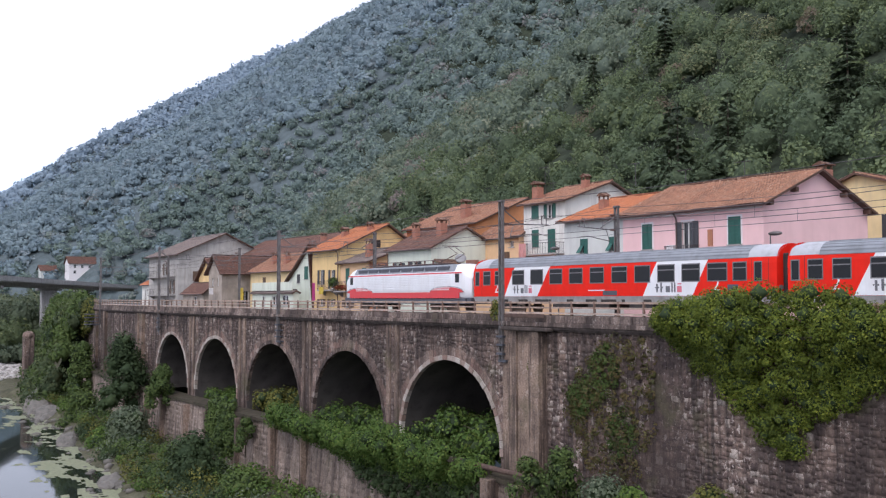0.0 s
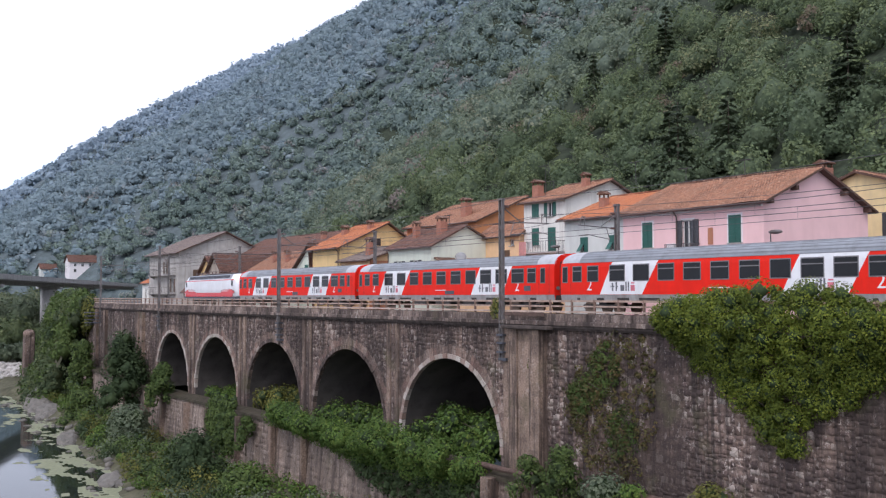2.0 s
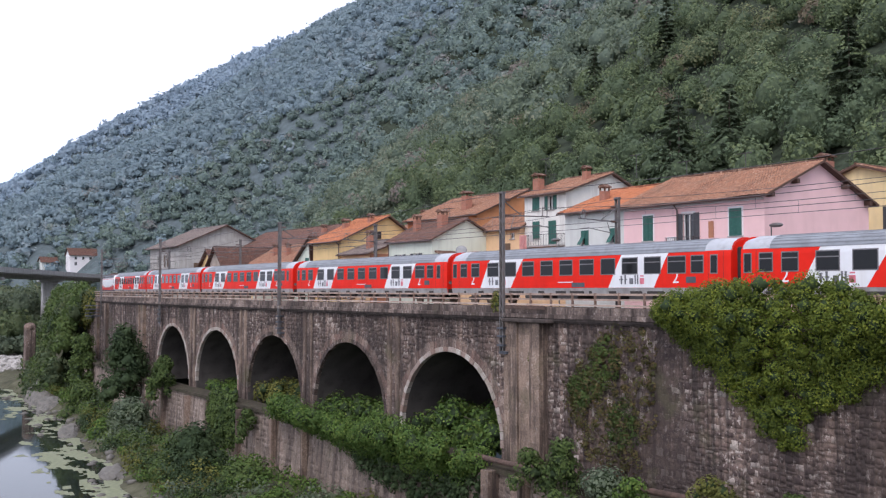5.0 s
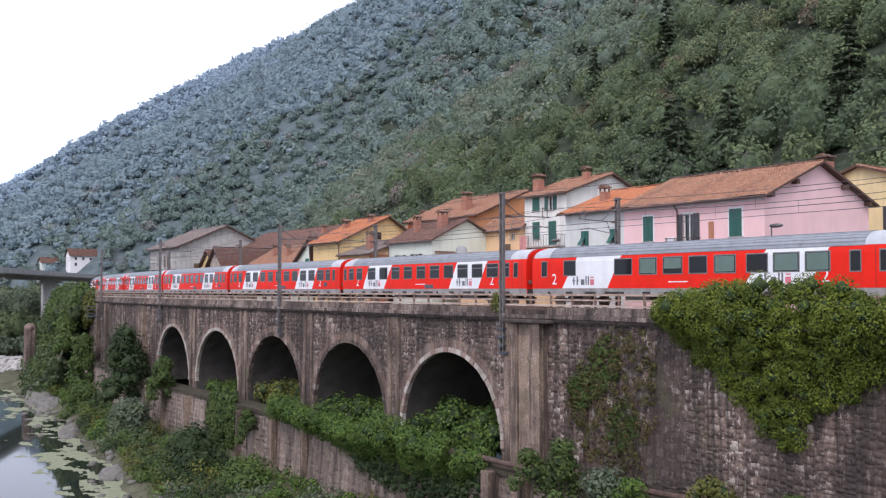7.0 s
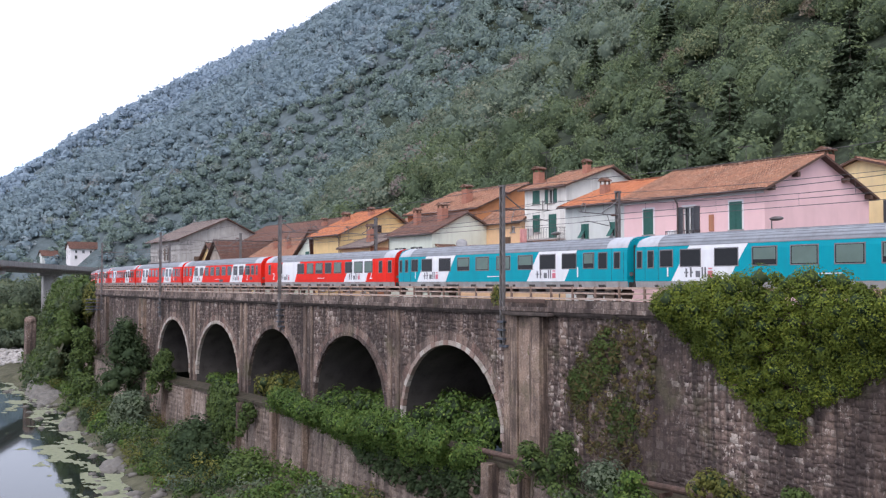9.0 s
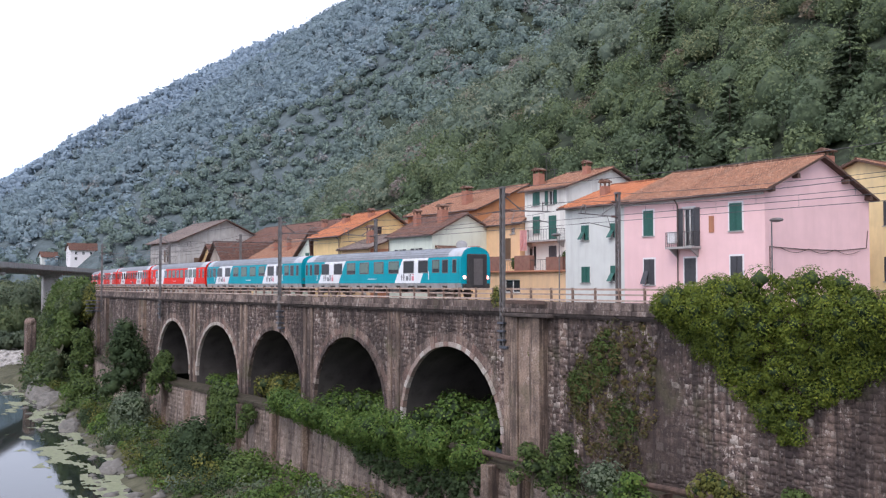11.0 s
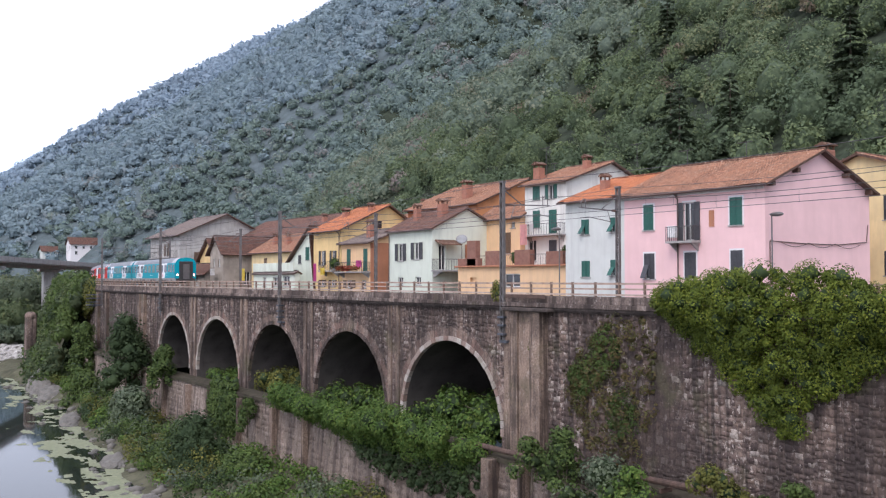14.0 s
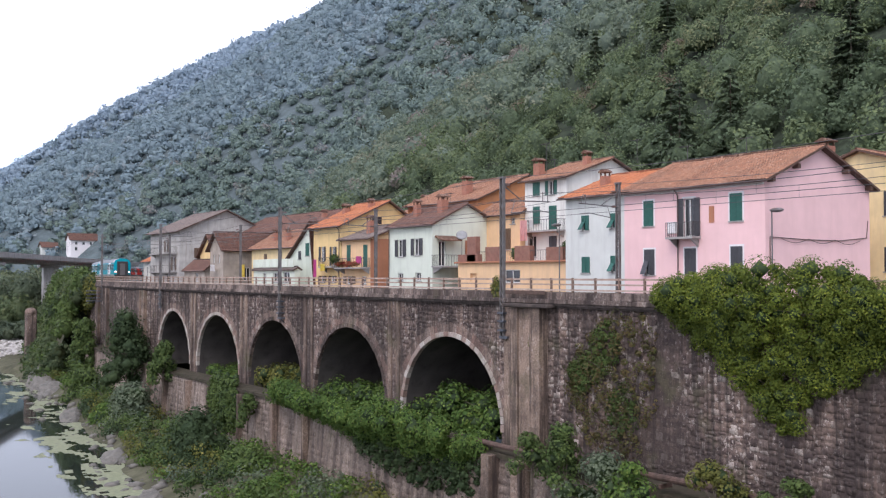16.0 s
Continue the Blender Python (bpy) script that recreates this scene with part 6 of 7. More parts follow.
# railing on the parapet
railing = thing("railing", (-60, WALL + 0.1, 0.15), "pale tan railing with brown posts on the parapet", "railing", kind="structure")
RAIL_Y = WALL - 0.06
for z, h, dd in ((0.84, 0.11, 0.12), (0.56, 0.09, 0.08), (0.24, 0.1, 0.2)):
    bm = bmesh.new()
    for k in range(77):
        a = -19 - 1.8 * k
        box(bm, a - 1.8, a, RAIL_Y - dd / 2, RAIL_Y + dd / 2, z, z + h)
    part("rail", lay(bm), M["fence_low" if z < 0.5 else "fence"], railing)
post_mesh = None
for k in range(78):
    x, y, r = along(-19 - 1.8 * k, RAIL_Y - 0.02)
    if post_mesh is None:
        p = part("post", boxed(-0.05, 0.05, -0.07, 0.07, 0.14, 0.98, bevel=0.012), M["fence_post"])
        post_mesh = p.data
    else:
        p = new("post", post_mesh)
    p.parent = railing
    p.matrix_parent_inverse = world_of(railing).inverted()
    p.matrix_basis = pose(x, y, 0, 0, 0, r)


# ---------------------------------------------------------------- overhead line
def mast(s, off, top, foot, label, bracket):
    x, y, r = along(s, off)
    ob = thing("catenary_mast", (x, y, foot), label, "catenary mast", "masts along the line")
    bm = bmesh.new()
    for dx in (-0.14, 0.14):
        box(bm, x + dx - 0.035, x + dx + 0.035, y - 0.1, y + 0.1, foot, top)
    z = foot + 0.3
    k = 0
    while z < top - 0.4:
        strip(bm, [(x - 0.12, y - 0.09, z), (x + 0.12, y - 0.09, z + 0.38)] if k % 2 else [(x + 0.12, y - 0.09, z), (x - 0.12, y - 0.09, z + 0.38)], 0.02, 4)
        z += 0.38
        k += 1
    part("mast", bm, M["pole"], ob, "laced steel mast")
    part("cap", boxed(x - 0.2, x + 0.2, y - 0.14, y + 0.14, top, top + 0.12), M["pole"], ob)
    if bracket:
        bm = bmesh.new()
        for z in (-1.25, -1.75, -2.3):
            box(bm, x - 0.3, x + 0.3, y - 0.2, WALL, z, z + 0.12)
        box(bm, x - 0.24, x + 0.5, y - 0.1, WALL, -2.75, -2.6)
        part("bracket", bm, M["loco_dark"], ob, "dark steel bracket bolted to the wall")
        strip_b = strip(bmesh.new(), [(x + 0.05, y, -2.7), (x + 0.4, WALL, -3.1)], 0.04)
        part("stay", strip_b, M["loco_dark"], ob)
    return ob, x, y


def arm(ob, x, y, way, reach):
    """A cantilever with its insulators, tube and registration arm."""
    e = y + way * reach
    tubes = [((x, y, 5.75), (x, e + way * 0.6, 5.85)), ((x, y, 6.75), (x, y + way * 1.5, 5.85))]
    bm = bmesh.new()
    for a, b in tubes:
        strip(bm, [a, b], 0.04)
    strip(bm, [(x, e, 5.8), (x, e, 6.45)], 0.03)
    strip(bm, [(x, e + way * 0.4, 5.8), (x, e + way * 0.4, 6.2), (x, e + way * 0.2, 6.45), (x, e, 6.3)], 0.03)
    strip(bm, [(x, y + way * 0.7, 5.0), (x, e - way * 0.3, 5.25), (x, e + way * 0.5, 5.15)], 0.03)
    strip(bm, [(x, y + way * 1.0, 5.78), (x, y + way * 0.7, 5.0)], 0.025)
    a = part("cantilever", bm, M["pole"], ob, "steel cantilever arm")
    for z in (5.75, 6.75):
        bm = bmesh.new()
        for k in range(4):
            tube(bm, (x, y + way * (0.25 + 0.1 * k), z + 0.01), (x, y + way * (0.3 + 0.1 * k), z + 0.01), 0.09, 0.06, 8)
        part("insulator", bm, M["insul"], a)


for s in (-44.8, -76.4, -109.5, -142.0, -13.0):
    ob, x, y = mast(s, WALL - 0.32, 7.1, -2.7, "laced steel catenary mast bracketed to the viaduct wall", True)
    arm(ob, x, y, 1, 3.3)
    ob, x, y = mast(s + 0.2, 46.05, 7.3, -0.4, "laced steel catenary mast behind the tracks", False)
    arm(ob, x, y, -1, 3.0)


def wire(off, z_top, sag, label, drop=None, r=0.016):
    ob = thing("overhead_wire", (-60, off, z_top), label, "overhead wire", "overhead wires")
    sup = [18.6, -13.0, -44.8, -76.4, -109.5, -142.0, -175, -208]
    pts = []
    for a, b in zip(sup, sup[1:]):
        for k in range(12):
            t = k / 12
            x, y, _ = along(a + (b - a) * t, off)
            pts.append((x, y, z_top - sag * 4 * t * (1 - t)))
    part("wire", strip(bmesh.new(), pts, r, 4), M["wire"], ob)
    if drop:
        low = [(p[0], p[1], drop) for p in pts]
        part("contact_wire", strip(bmesh.new(), low, r, 4), M["wire"], ob)
        for p, q in list(zip(pts, low))[::2]:
            part("dropper", strip(bmesh.new(), [p, q], 0.008, 4), M["wire"], ob)


wire(NEAR_TRACK, 6.4, 0.55, "overhead line above the near track", 5.2)
wire(TRACK, 6.4, 0.55, "overhead line above the far track", 5.2)
wire(WALL - 0.35, 7.15, 0.35, "feeder wire along the mast tops")
wire(46.1, 7.3, 0.35, "feeder wire along the rear masts")


def lamp_post(x, y, z1, way):
    ob = thing("street_lamp", (x, y, -0.45), "grey street lamp with a flat curved head", "street lamp", "street lamps")
    part("post", tube(bmesh.new(), (x, y, -0.45), (x, y, z1), 0.06, 0.04), M["pole"], ob)
    bm = bmesh.new()
    bmesh.ops.create_uvsphere(bm, u_segments=12, v_segments=6, radius=0.5)
    bmesh.ops.transform(bm, matrix=Matrix.Translation((x + way * 0.35, y, z1 + 0.05)) @ Matrix.Diagonal((1.0, 0.5, 0.28, 1)), verts=bm.verts)
    part("head", bm, M["pole"], ob, smooth=True)


lamp_post(-35.3, 49.9, 5.1, 1)
lamp_post(-53.9, 49.2, 5.0, -1)
# cable hung along the pink gable
cable = thing("wall_cable", (-35.8, 56, 3), "sagging cables clipped along the pink gable", "cable")
part("cable", strip(bmesh.new(), [(-35.8, 50.4, 0), (-35.8, 50.4, 3.55), (-35.8, 54, 3.45), (-35.8, 58, 3.45), (-35.8, 61.3, 3.7), (-35.8, 61.5, 4.9)], 0.03), M["gutter"], cable)
part("loop", strip(bmesh.new(), [(-35.78, 51.5 + 0.5 * k, 3.5 - 0.28 * abs(math.sin(k * math.pi / 6))) for k in range(19)], 0.02), M["gutter"], cable)

# ---------------------------------------------------------------- plants by the wall and the river
M.update(
    ivy=leafy("ivy_leaves", [(0.09, 0.13, 0.026), (0.165, 0.205, 0.036), (0.125, 0.165, 0.03), (0.27, 0.295, 0.045)], 0.45, 0.2),
    vine=leafy("bright_vine_leaves", [(0.068, 0.130, 0.033), (0.128, 0.202, 0.050), (0.095, 0.163, 0.042), (0.203, 0.260, 0.066)], 0.35, 0.25),
    dry_vine=leafy("dry_vine_leaves", [(0.088, 0.096, 0.036), (0.150, 0.132, 0.060), (0.163, 0.108, 0.054), (0.112, 0.132, 0.042)], 0.5, 0.2),
    bush=leafy("bush_leaves", [(0.060, 0.099, 0.033), (0.112, 0.163, 0.052), (0.090, 0.128, 0.043), (0.150, 0.199, 0.065)], 0.4, 0.25),
    willow=leafy("grey_green_leaves", [(0.112, 0.144, 0.100), (0.175, 0.210, 0.144), (0.138, 0.174, 0.112), (0.225, 0.252, 0.175)], 0.4, 0.25),
    olive_bush=leafy("olive_leaves", [(0.120, 0.127, 0.039), (0.192, 0.190, 0.055), (0.156, 0.161, 0.044), (0.240, 0.218, 0.066)], 0.4, 0.25),
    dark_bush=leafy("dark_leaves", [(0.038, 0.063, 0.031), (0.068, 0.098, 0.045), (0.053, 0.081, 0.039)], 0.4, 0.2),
    orange_bush=leafy("orange_autumn_leaves", [(0.3, 0.14, 0.03), (0.35, 0.2, 0.05), (0.16, 0.13, 0.04)], 0.6, 0.25),
)


def clumps(blobs, per, leaf, rng, droop=0.0):
    """Leaves over a set of lumps (centre and three radii)."""
    c0 = np.array([b[:3] for b in blobs])
    r0 = np.array([b[3:] for b in blobs])
    d = rng.normal(size=(len(blobs), per, 3))
    d /= np.linalg.norm(d, axis=2, keepdims=True)
    p = c0[:, None] + d * r0[:, None] * rng.uniform(0.8, 1.06, (len(blobs), per, 1))
    nrm = d + rng.normal(scale=0.34, size=d.shape)
    nrm[:, :, 2] += 0.3 - droop
    nrm = nrm.reshape(-1, 3)
    nrm /= np.linalg.norm(nrm, axis=1, keepdims=True)
    p = p.reshape(-1, 3)
    return scatter_quads(p, nrm, rng.uniform(0.6, 1.25, len(p)) * leaf, rng)


def lump_cores(blobs, scale=0.72):
    k = np.array([(0, 0, -1), (1, 0, 0), (0, 1, 0), (-1, 0, 0), (0, -1, 0), (0, 0, 1)]) * scale
    f = np.array([(0, 2, 1), (0, 3, 2), (0, 4, 3), (0, 1, 4), (5, 1, 2), (5, 2, 3), (5, 3, 4), (5, 4, 1)])
    b = np.array(blobs)
    v = k[None] * b[:, None, 3:] + b[:, None, :3]
    fs = (np.arange(len(b))[:, None, None] * 6 + f[None]).reshape(-1, 3)
    return v.reshape(-1, 3), fs


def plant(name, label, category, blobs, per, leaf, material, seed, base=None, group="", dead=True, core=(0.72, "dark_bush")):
    rng = np.random.default_rng(seed)
    b = np.array(blobs)
    foot = base or (float(b[:, 0].mean()), float(b[:, 1].mean()), float((b[:, 2] - b[:, 5]).min()))
    ob = thing(name, foot, label, category, group)
    v, f = clumps(blobs, per, leaf, rng)
    part_ob = raw("leaves", v, f, material, ob)
    for _ in range(5):
        run = sorted((tuple(blobs[int(i)][:3]) for i in rng.integers(0, len(blobs), 4)), key=lambda q: q[2])
        part("stem", strip(bmesh.new(), [foot] + run, 0.02, 5), M["bark"], ob, "thin woody vine stem")
    # dark lumps inside paint the shade between the leaf clumps
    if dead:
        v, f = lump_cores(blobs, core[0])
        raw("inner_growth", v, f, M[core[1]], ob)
    return ob


def lean(t, pts):
    """Height of a broken line at t."""
    for (a, za), (b, zb) in zip(pts, pts[1:]):
        if a <= t <= b:
            return za + (zb - za) * (t - a) / (b - a)
    return pts[0][1] if t < pts[0][0] else pts[-1][1]


def on_wall(n, s0, s1, top, bottom, bulge, size, seed, y=WALL, flat=1.0, shelf=False):
    """Lumps over a stretch of wall between two broken lines."""
    rng = np.random.default_rng(seed)
    out, step = [], 0
    while len(out) < n:
        step += 1
        s = s0 + (s1 - s0) * ((step * 0.754877 + 0.03 * rng.random()) % 1.0)
        hi, lo = lean(s, top), lean(s, bottom)
        if hi - lo < 0.15:
            continue
        k = (step * 0.569840 + 0.03 * rng.random()) % 1.0
        z = lo + (hi - lo) * k
        e = min(1.0, (s - s0) / 1.6 + 0.15, (s1 - s) / 1.6 + 0.15)
        thick = bulge * e * (0.25 + 0.75 * math.sin(min(1.0, k * 0.75 + 0.15) * math.pi))
        if shelf:
            thick = bulge * e * (0.1 + 0.9 * min(1.0, k / 0.72) ** 1.3) * (1 if k < 0.85 else 0.75)
        r = size * rng.uniform(0.5, 1.5)
        x, yy, _ = along(s, y - thick * rng.uniform(0.6, 1.05))
        out.append((x, yy, z, r * 1.15, r * flat, r))
    return out


ivy_top = [(-32.2, 0.1), (-31.0, 0.55), (-29.5, 1.0), (-28.4, 1.2), (-26.8, 1.5), (-24.9, 1.55), (-23.6, 1.35), (-22.5, 1.45), (-21.6, 1.2), (-20.4, 0.75), (-17, 0.6), (-12, 0.3)]
ivy_low = [(-32.2, -0.1), (-31.4, -0.7), (-30.4, -1.5), (-28.3, -3.4), (-26.4, -4.6), (-25.5, -5.9), (-24.9, -6.2), (-24.3, -5.2), (-23.1, -3.9), (-21.4, -2.8), (-20.2, -1.8), (-17, -1.0), (-12, -0.2)]
blobs = on_wall(430, -32.1, -14, ivy_top, ivy_low, 1.7, 0.46, 31, shelf=True)
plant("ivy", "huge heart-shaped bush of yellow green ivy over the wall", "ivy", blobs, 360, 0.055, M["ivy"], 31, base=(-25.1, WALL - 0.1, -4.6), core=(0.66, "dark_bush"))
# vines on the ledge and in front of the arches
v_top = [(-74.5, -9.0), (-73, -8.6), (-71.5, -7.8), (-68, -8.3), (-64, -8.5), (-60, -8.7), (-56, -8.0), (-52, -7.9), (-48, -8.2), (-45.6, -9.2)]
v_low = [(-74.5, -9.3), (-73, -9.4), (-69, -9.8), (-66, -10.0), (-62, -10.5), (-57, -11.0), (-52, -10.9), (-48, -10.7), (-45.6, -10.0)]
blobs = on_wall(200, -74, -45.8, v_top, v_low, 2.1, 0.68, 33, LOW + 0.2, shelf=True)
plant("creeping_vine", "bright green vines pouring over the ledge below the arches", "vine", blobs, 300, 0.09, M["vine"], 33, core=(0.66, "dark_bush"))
# added dark-leaved vine: its colour stands in for shade under the overhang
plant("creeping_vine", "hanging vines below the ledge, shade put into dark leaves", "vine", on_wall(70, -61, -45.6, [(-61, -10.6), (-45, -10.2)], [(-61, -11.2), (-56, -12.6), (-50, -13.0), (-46, -12.4), (-45, -11)], 0.5, 0.5, 44, LOW), 110, 0.1, M["dark_bush"], 44)
for a0, a1, z0, n, seed in ((-56, -46, -6.2, 90, 34), (-70, -59.5, -7.2, 60, 35), (-83, -75, -6.9, 50, 36), (-96.5, -88, -8.2, 26, 37)):
    rng = np.random.default_rng(seed)
    blobs = [(rng.uniform(a0, a1), rng.uniform(WALL + 0.4, WALL + 4), rng.uniform(-9.2, z0 - 0.8), 0.9, 0.8, 0.8) for _ in range(n)]
    plant("creeping_vine", "green growth filling the foot of an arch", "vine", blobs, 80, 0.14, M["vine"] if seed != 36 else M["olive_bush"], seed)
w_top = [(-39.3, -4.3), (-38.4, -3.0), (-36.8, -1.2), (-35, -0.7), (-33.2, -0.8), (-32.6, -2.5)]
w_low = [(-39.3, -5.2), (-38.0, -7.2), (-36.5, -8.6), (-34.5, -8.9), (-33.4, -7.8), (-32.6, -3.0)]
plant("wall_creeper", "thin half dry creeper on the stone wall", "creeper", on_wall(95, -39.2, -32.7, w_top, w_low, 0.45, 0.36, 38, WALL, 0.4), 55, 0.075, M["dry_vine"], 38, dead=False)
for a0, a1, ta, tb, n, seed in ((-39.0, -36.6, -3.2, -5.6, 26, 39), (-37.2, -35.2, -1.3, -4.4, 20, 46), (-36.0, -34.0, -4.6, -7.6, 20, 47)):
    plant("wall_creeper", "green creeper hanging on the stone wall", "creeper", on_wall(n, a0, a1, [(a0, ta - 0.6), ((a0 + a1) / 2, ta), (a1, ta - 0.8)], [(a0, tb + 0.9), ((a0 + a1) / 2, tb), (a1, tb + 1.2)], 0.5, 0.3, seed, WALL, 0.6), 130, 0.065, M["bush"], seed, dead=False)
plant("wall_creeper", "small yellow green tuft on the buttress", "creeper", on_wall(16, -42.4, -41.6, [(-43, -2.0), (-41, -2.0)], [(-43, -4.0), (-41, -4.0)], 0.75, 0.28, 40), 70, 0.08, M["olive_bush"], 40)
plant("wall_creeper", "ivy streaming down the lower wall", "creeper", on_wall(90, -89.5, -83.0, [(-90, -8.9), (-83, -9.0)], [(-90, -14.0), (-83, -13.5)], 0.8, 0.5, 41, LOW), 100, 0.13, M["bush"], 41)
plant("wall_creeper", "tuft of weeds growing on the parapet", "creeper", on_wall(10, -45.9, -45.2, [(-46, 0.9), (-45, 0.9)], [(-46, -0.3), (-45, -0.3)], 0.4, 0.25, 42), 70, 0.07, M["olive_bush"], 42)
plant("wall_creeper", "ivy hanging over the far end of the parapet", "creeper", on_wall(40, -158, -148, [(-158, 0.9), (-148, 0.4)], [(-158, -5.5), (-150, -3.5), (-148, -0.5)], 0.9, 0.8, 43), 90, 0.2, M["olive_bush"], 43)


def bush(x, y, w, h, kind, seed, label, category="bush", z=None, tree=False):
    """A shrub or small tree: stem, limbs and lumps of leaves."""
    rng = np.random.default_rng(seed)
    z0 = bank_height(x, y) - 0.2 if z is None else z
    ob = thing("tree" if tree else "bush", (x, y, z0), label, category, "growth on the bank")
    n = max(9, int(5 * w * h / 4))
    n = min(n, 60)
    blobs = []
    for _ in range(n):
        t = rng.uniform(0.12, 1.0) ** 0.8
        a = rng.uniform(0, 6.28)
        q = w / 2 * math.sin(min(1, t + 0.18) * math.pi * 0.82 + 0.25) * math.sqrt(rng.uniform(0.1, 1))
        r = rng.uniform(0.13, 0.24) * min(w, h)
        blobs.append((x + q * math.cos(a), y + q * math.sin(a) * 0.8, z0 + t * (h - r), r * 1.15, r * 1.1, r))
    bm = bmesh.new()
    tube(bm, (x, y, z0 - 0.3), (x + 0.1 * w * 0.2, y, z0 + h * 0.55), 0.05 * w * 0.5 + 0.03, 0.02, 7)
    for b in blobs[:6]:
        tube(bm, (x, y, z0 + h * 0.2), (b[0], b[1], b[2]), 0.035, 0.012, 5)
    part("stem", bm, M["bark"], ob)
    leaf = 0.075 + 0.0009 * max(0.0, math.hypot(x, y) - 45) + 0.005 * min(w, h)
    v, f = clumps(blobs, 140 if math.hypot(x, y) < 120 else 90, leaf, rng)
    raw("leaves", v, f, M[kind], ob)
    # dark lumps give the bush painted shade in its depth
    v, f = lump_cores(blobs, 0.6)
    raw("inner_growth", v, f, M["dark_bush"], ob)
    return ob


BUSHES = [
    (-115.05, 34.2, -13.53, 6.55, 10.68, "dark_bush", "dark green leafy tree against the wall"),
    (-105.54, 32.0, -18.7, 7.61, 6.98, "willow", "grey green willow bush on the bank"),
    (-102.79, 34.6, -11.63, 3.78, 5.66, "bush", "green bush growing beside the first arch"),
    (-131.89, 33.5, -19.87, 6.93, 9.24, "bush", "green bush on the river bank"),
    (-120.11, 29.5, -20.33, 7.67, 4.88, "olive_bush", "olive green shrub on the river bank"),
    (-172.29, 39.0, -18.93, 6.6, 15.8, "dark_bush", "tall dark ivy covered tree beside the wall end"),
    (-143.7, 36.5, -16.72, 5.03, 11.75, "bush", "green tree beside the wall end"),
    (-81.43, 30.5, -19.39, 6.63, 7.65, "dark_bush", "dark green bush below the lower wall"),
    (-83.13, 28.5, -19.96, 4.6, 5.62, "bush", "green bush on the bank"),
    (-72.46, 31.0, -19.07, 6.07, 5.6, "bush", "green bush below the lower wall"),
    (-66.03, 31.5, -19.08, 5.24, 4.37, "bush", "green bush below the lower wall"),
    (-95.95, 31.0, -18.86, 1.87, 3.21, "orange_bush", "small orange brown autumn shrub"),
    (-90.83, 27.0, -19.14, 5.98, 3.27, "olive_bush", "low olive green shrub near the water"),
    (-87.52, 25.5, -19.38, 4.18, 2.62, "olive_bush", "low green shrub near the water"),
    (-109.52, 30.0, -18.45, 3.88, 4.53, "vine", "fresh green shrub on the bank"),
    (-61.53, 33.5, -17.53, 4.64, 3.58, "vine", "light green bush below the lower wall"),
    (-36.38, 33.6, -11.14, 2.08, 4.31, "bush", "green bush at the foot of the wall"),
    (-33.47, 33.2, -11.05, 3.1, 3.38, "willow", "pale green feathery bush at the foot of the wall"),
    (-30.9, 32.5, -10.39, 1.87, 2.66, "vine", "light green bush at the foot of the wall"),
    (-39.57, 34.0, -10.28, 1.89, 2.52, "bush", "green bush at the foot of the buttress"),
    (-26.8, 33.6, -9.43, 2.5, 2.3, "olive_bush", "yellow green bush at the foot of the wall"),
    (-22.62, 33.6, -8.79, 3.45, 1.54, "bush", "green bush at the foot of the wall"),
    (-78.91, 34.3, -12.79, 2.3, 3.58, "bush", "green bush on the ledge"),
    (-219.62, 45, -20.37, 7.47, 6.22, "dark_bush", "low dark bush on the far shore"),
]
for i, (x, y, z, w, h, kind, label) in enumerate(BUSHES):
    if -112 < x < -60 and y < 33:
        w, h = w * 1.2, h * 1.15
    if x > -46:
        w, h = w * 1.5, h * 1.1
    bush(x, y, w, h, kind, 100 + i, label, "tree" if "tree" in label else "bush", z, "tree" in label)

# low growth that covers the whole bank
rng_b = np.random.default_rng(90)
blobs = {"bush": [], "olive_bush": [], "willow": [], "vine": [], "dark_bush": []}
for _ in range(900):
    x = rng_b.uniform(-165, -44)
    e = bank_edge(x)
    y = rng_b.uniform(e + 1.8, LOW - 0.9) if x > -120 else rng_b.uniform(e + 2.5, 40)
    k = ("bush", "dark_bush", "willow", "vine", "bush", "olive_bush", "dark_bush", "bush")[int((noise.noise((x * 0.12, y * 0.15, 7)) + 0.5) * 8) % 8]
    r = rng_b.uniform(0.35, 1.0)
    blobs[k].append((x, y, bank_height(x, y) + r * rng_b.uniform(0.1, 1.1), r * 1.2, r * 1.1, r))
for k, lot in blobs.items():
    v, f = clumps(lot, 75, 0.13, rng_b)
    tagged(raw("undergrowth", v, f, M[k]), "tangled green undergrowth covering the river bank", "undergrowth", kind="stuff")

# dense growth on the far shore and behind the bridge
def shore_woods(label, n, xa, xb, ya, yb, w0, w1, zoff, mat, seed):
    rng = np.random.default_rng(seed)
    pos = np.array([(x, y, bank_height(x, y) + zoff) for x, y in zip(rng.uniform(xa, xb, n), rng.uniform(ya, yb, n))])
    w = rng.uniform(w0, w1, n)
    h = w * rng.uniform(1.5, 2.3, n)
    v, f = crowns(pos, w, h, 150, 0.5, rng, lift=0.0)
    tagged(raw("woods", v, f, mat), label, "woods", kind="stuff")
    v, f = cores(pos, w, h, rng, lift=0.0)
    tagged(raw("woods", v, f, mat), label, "woods", kind="stuff")


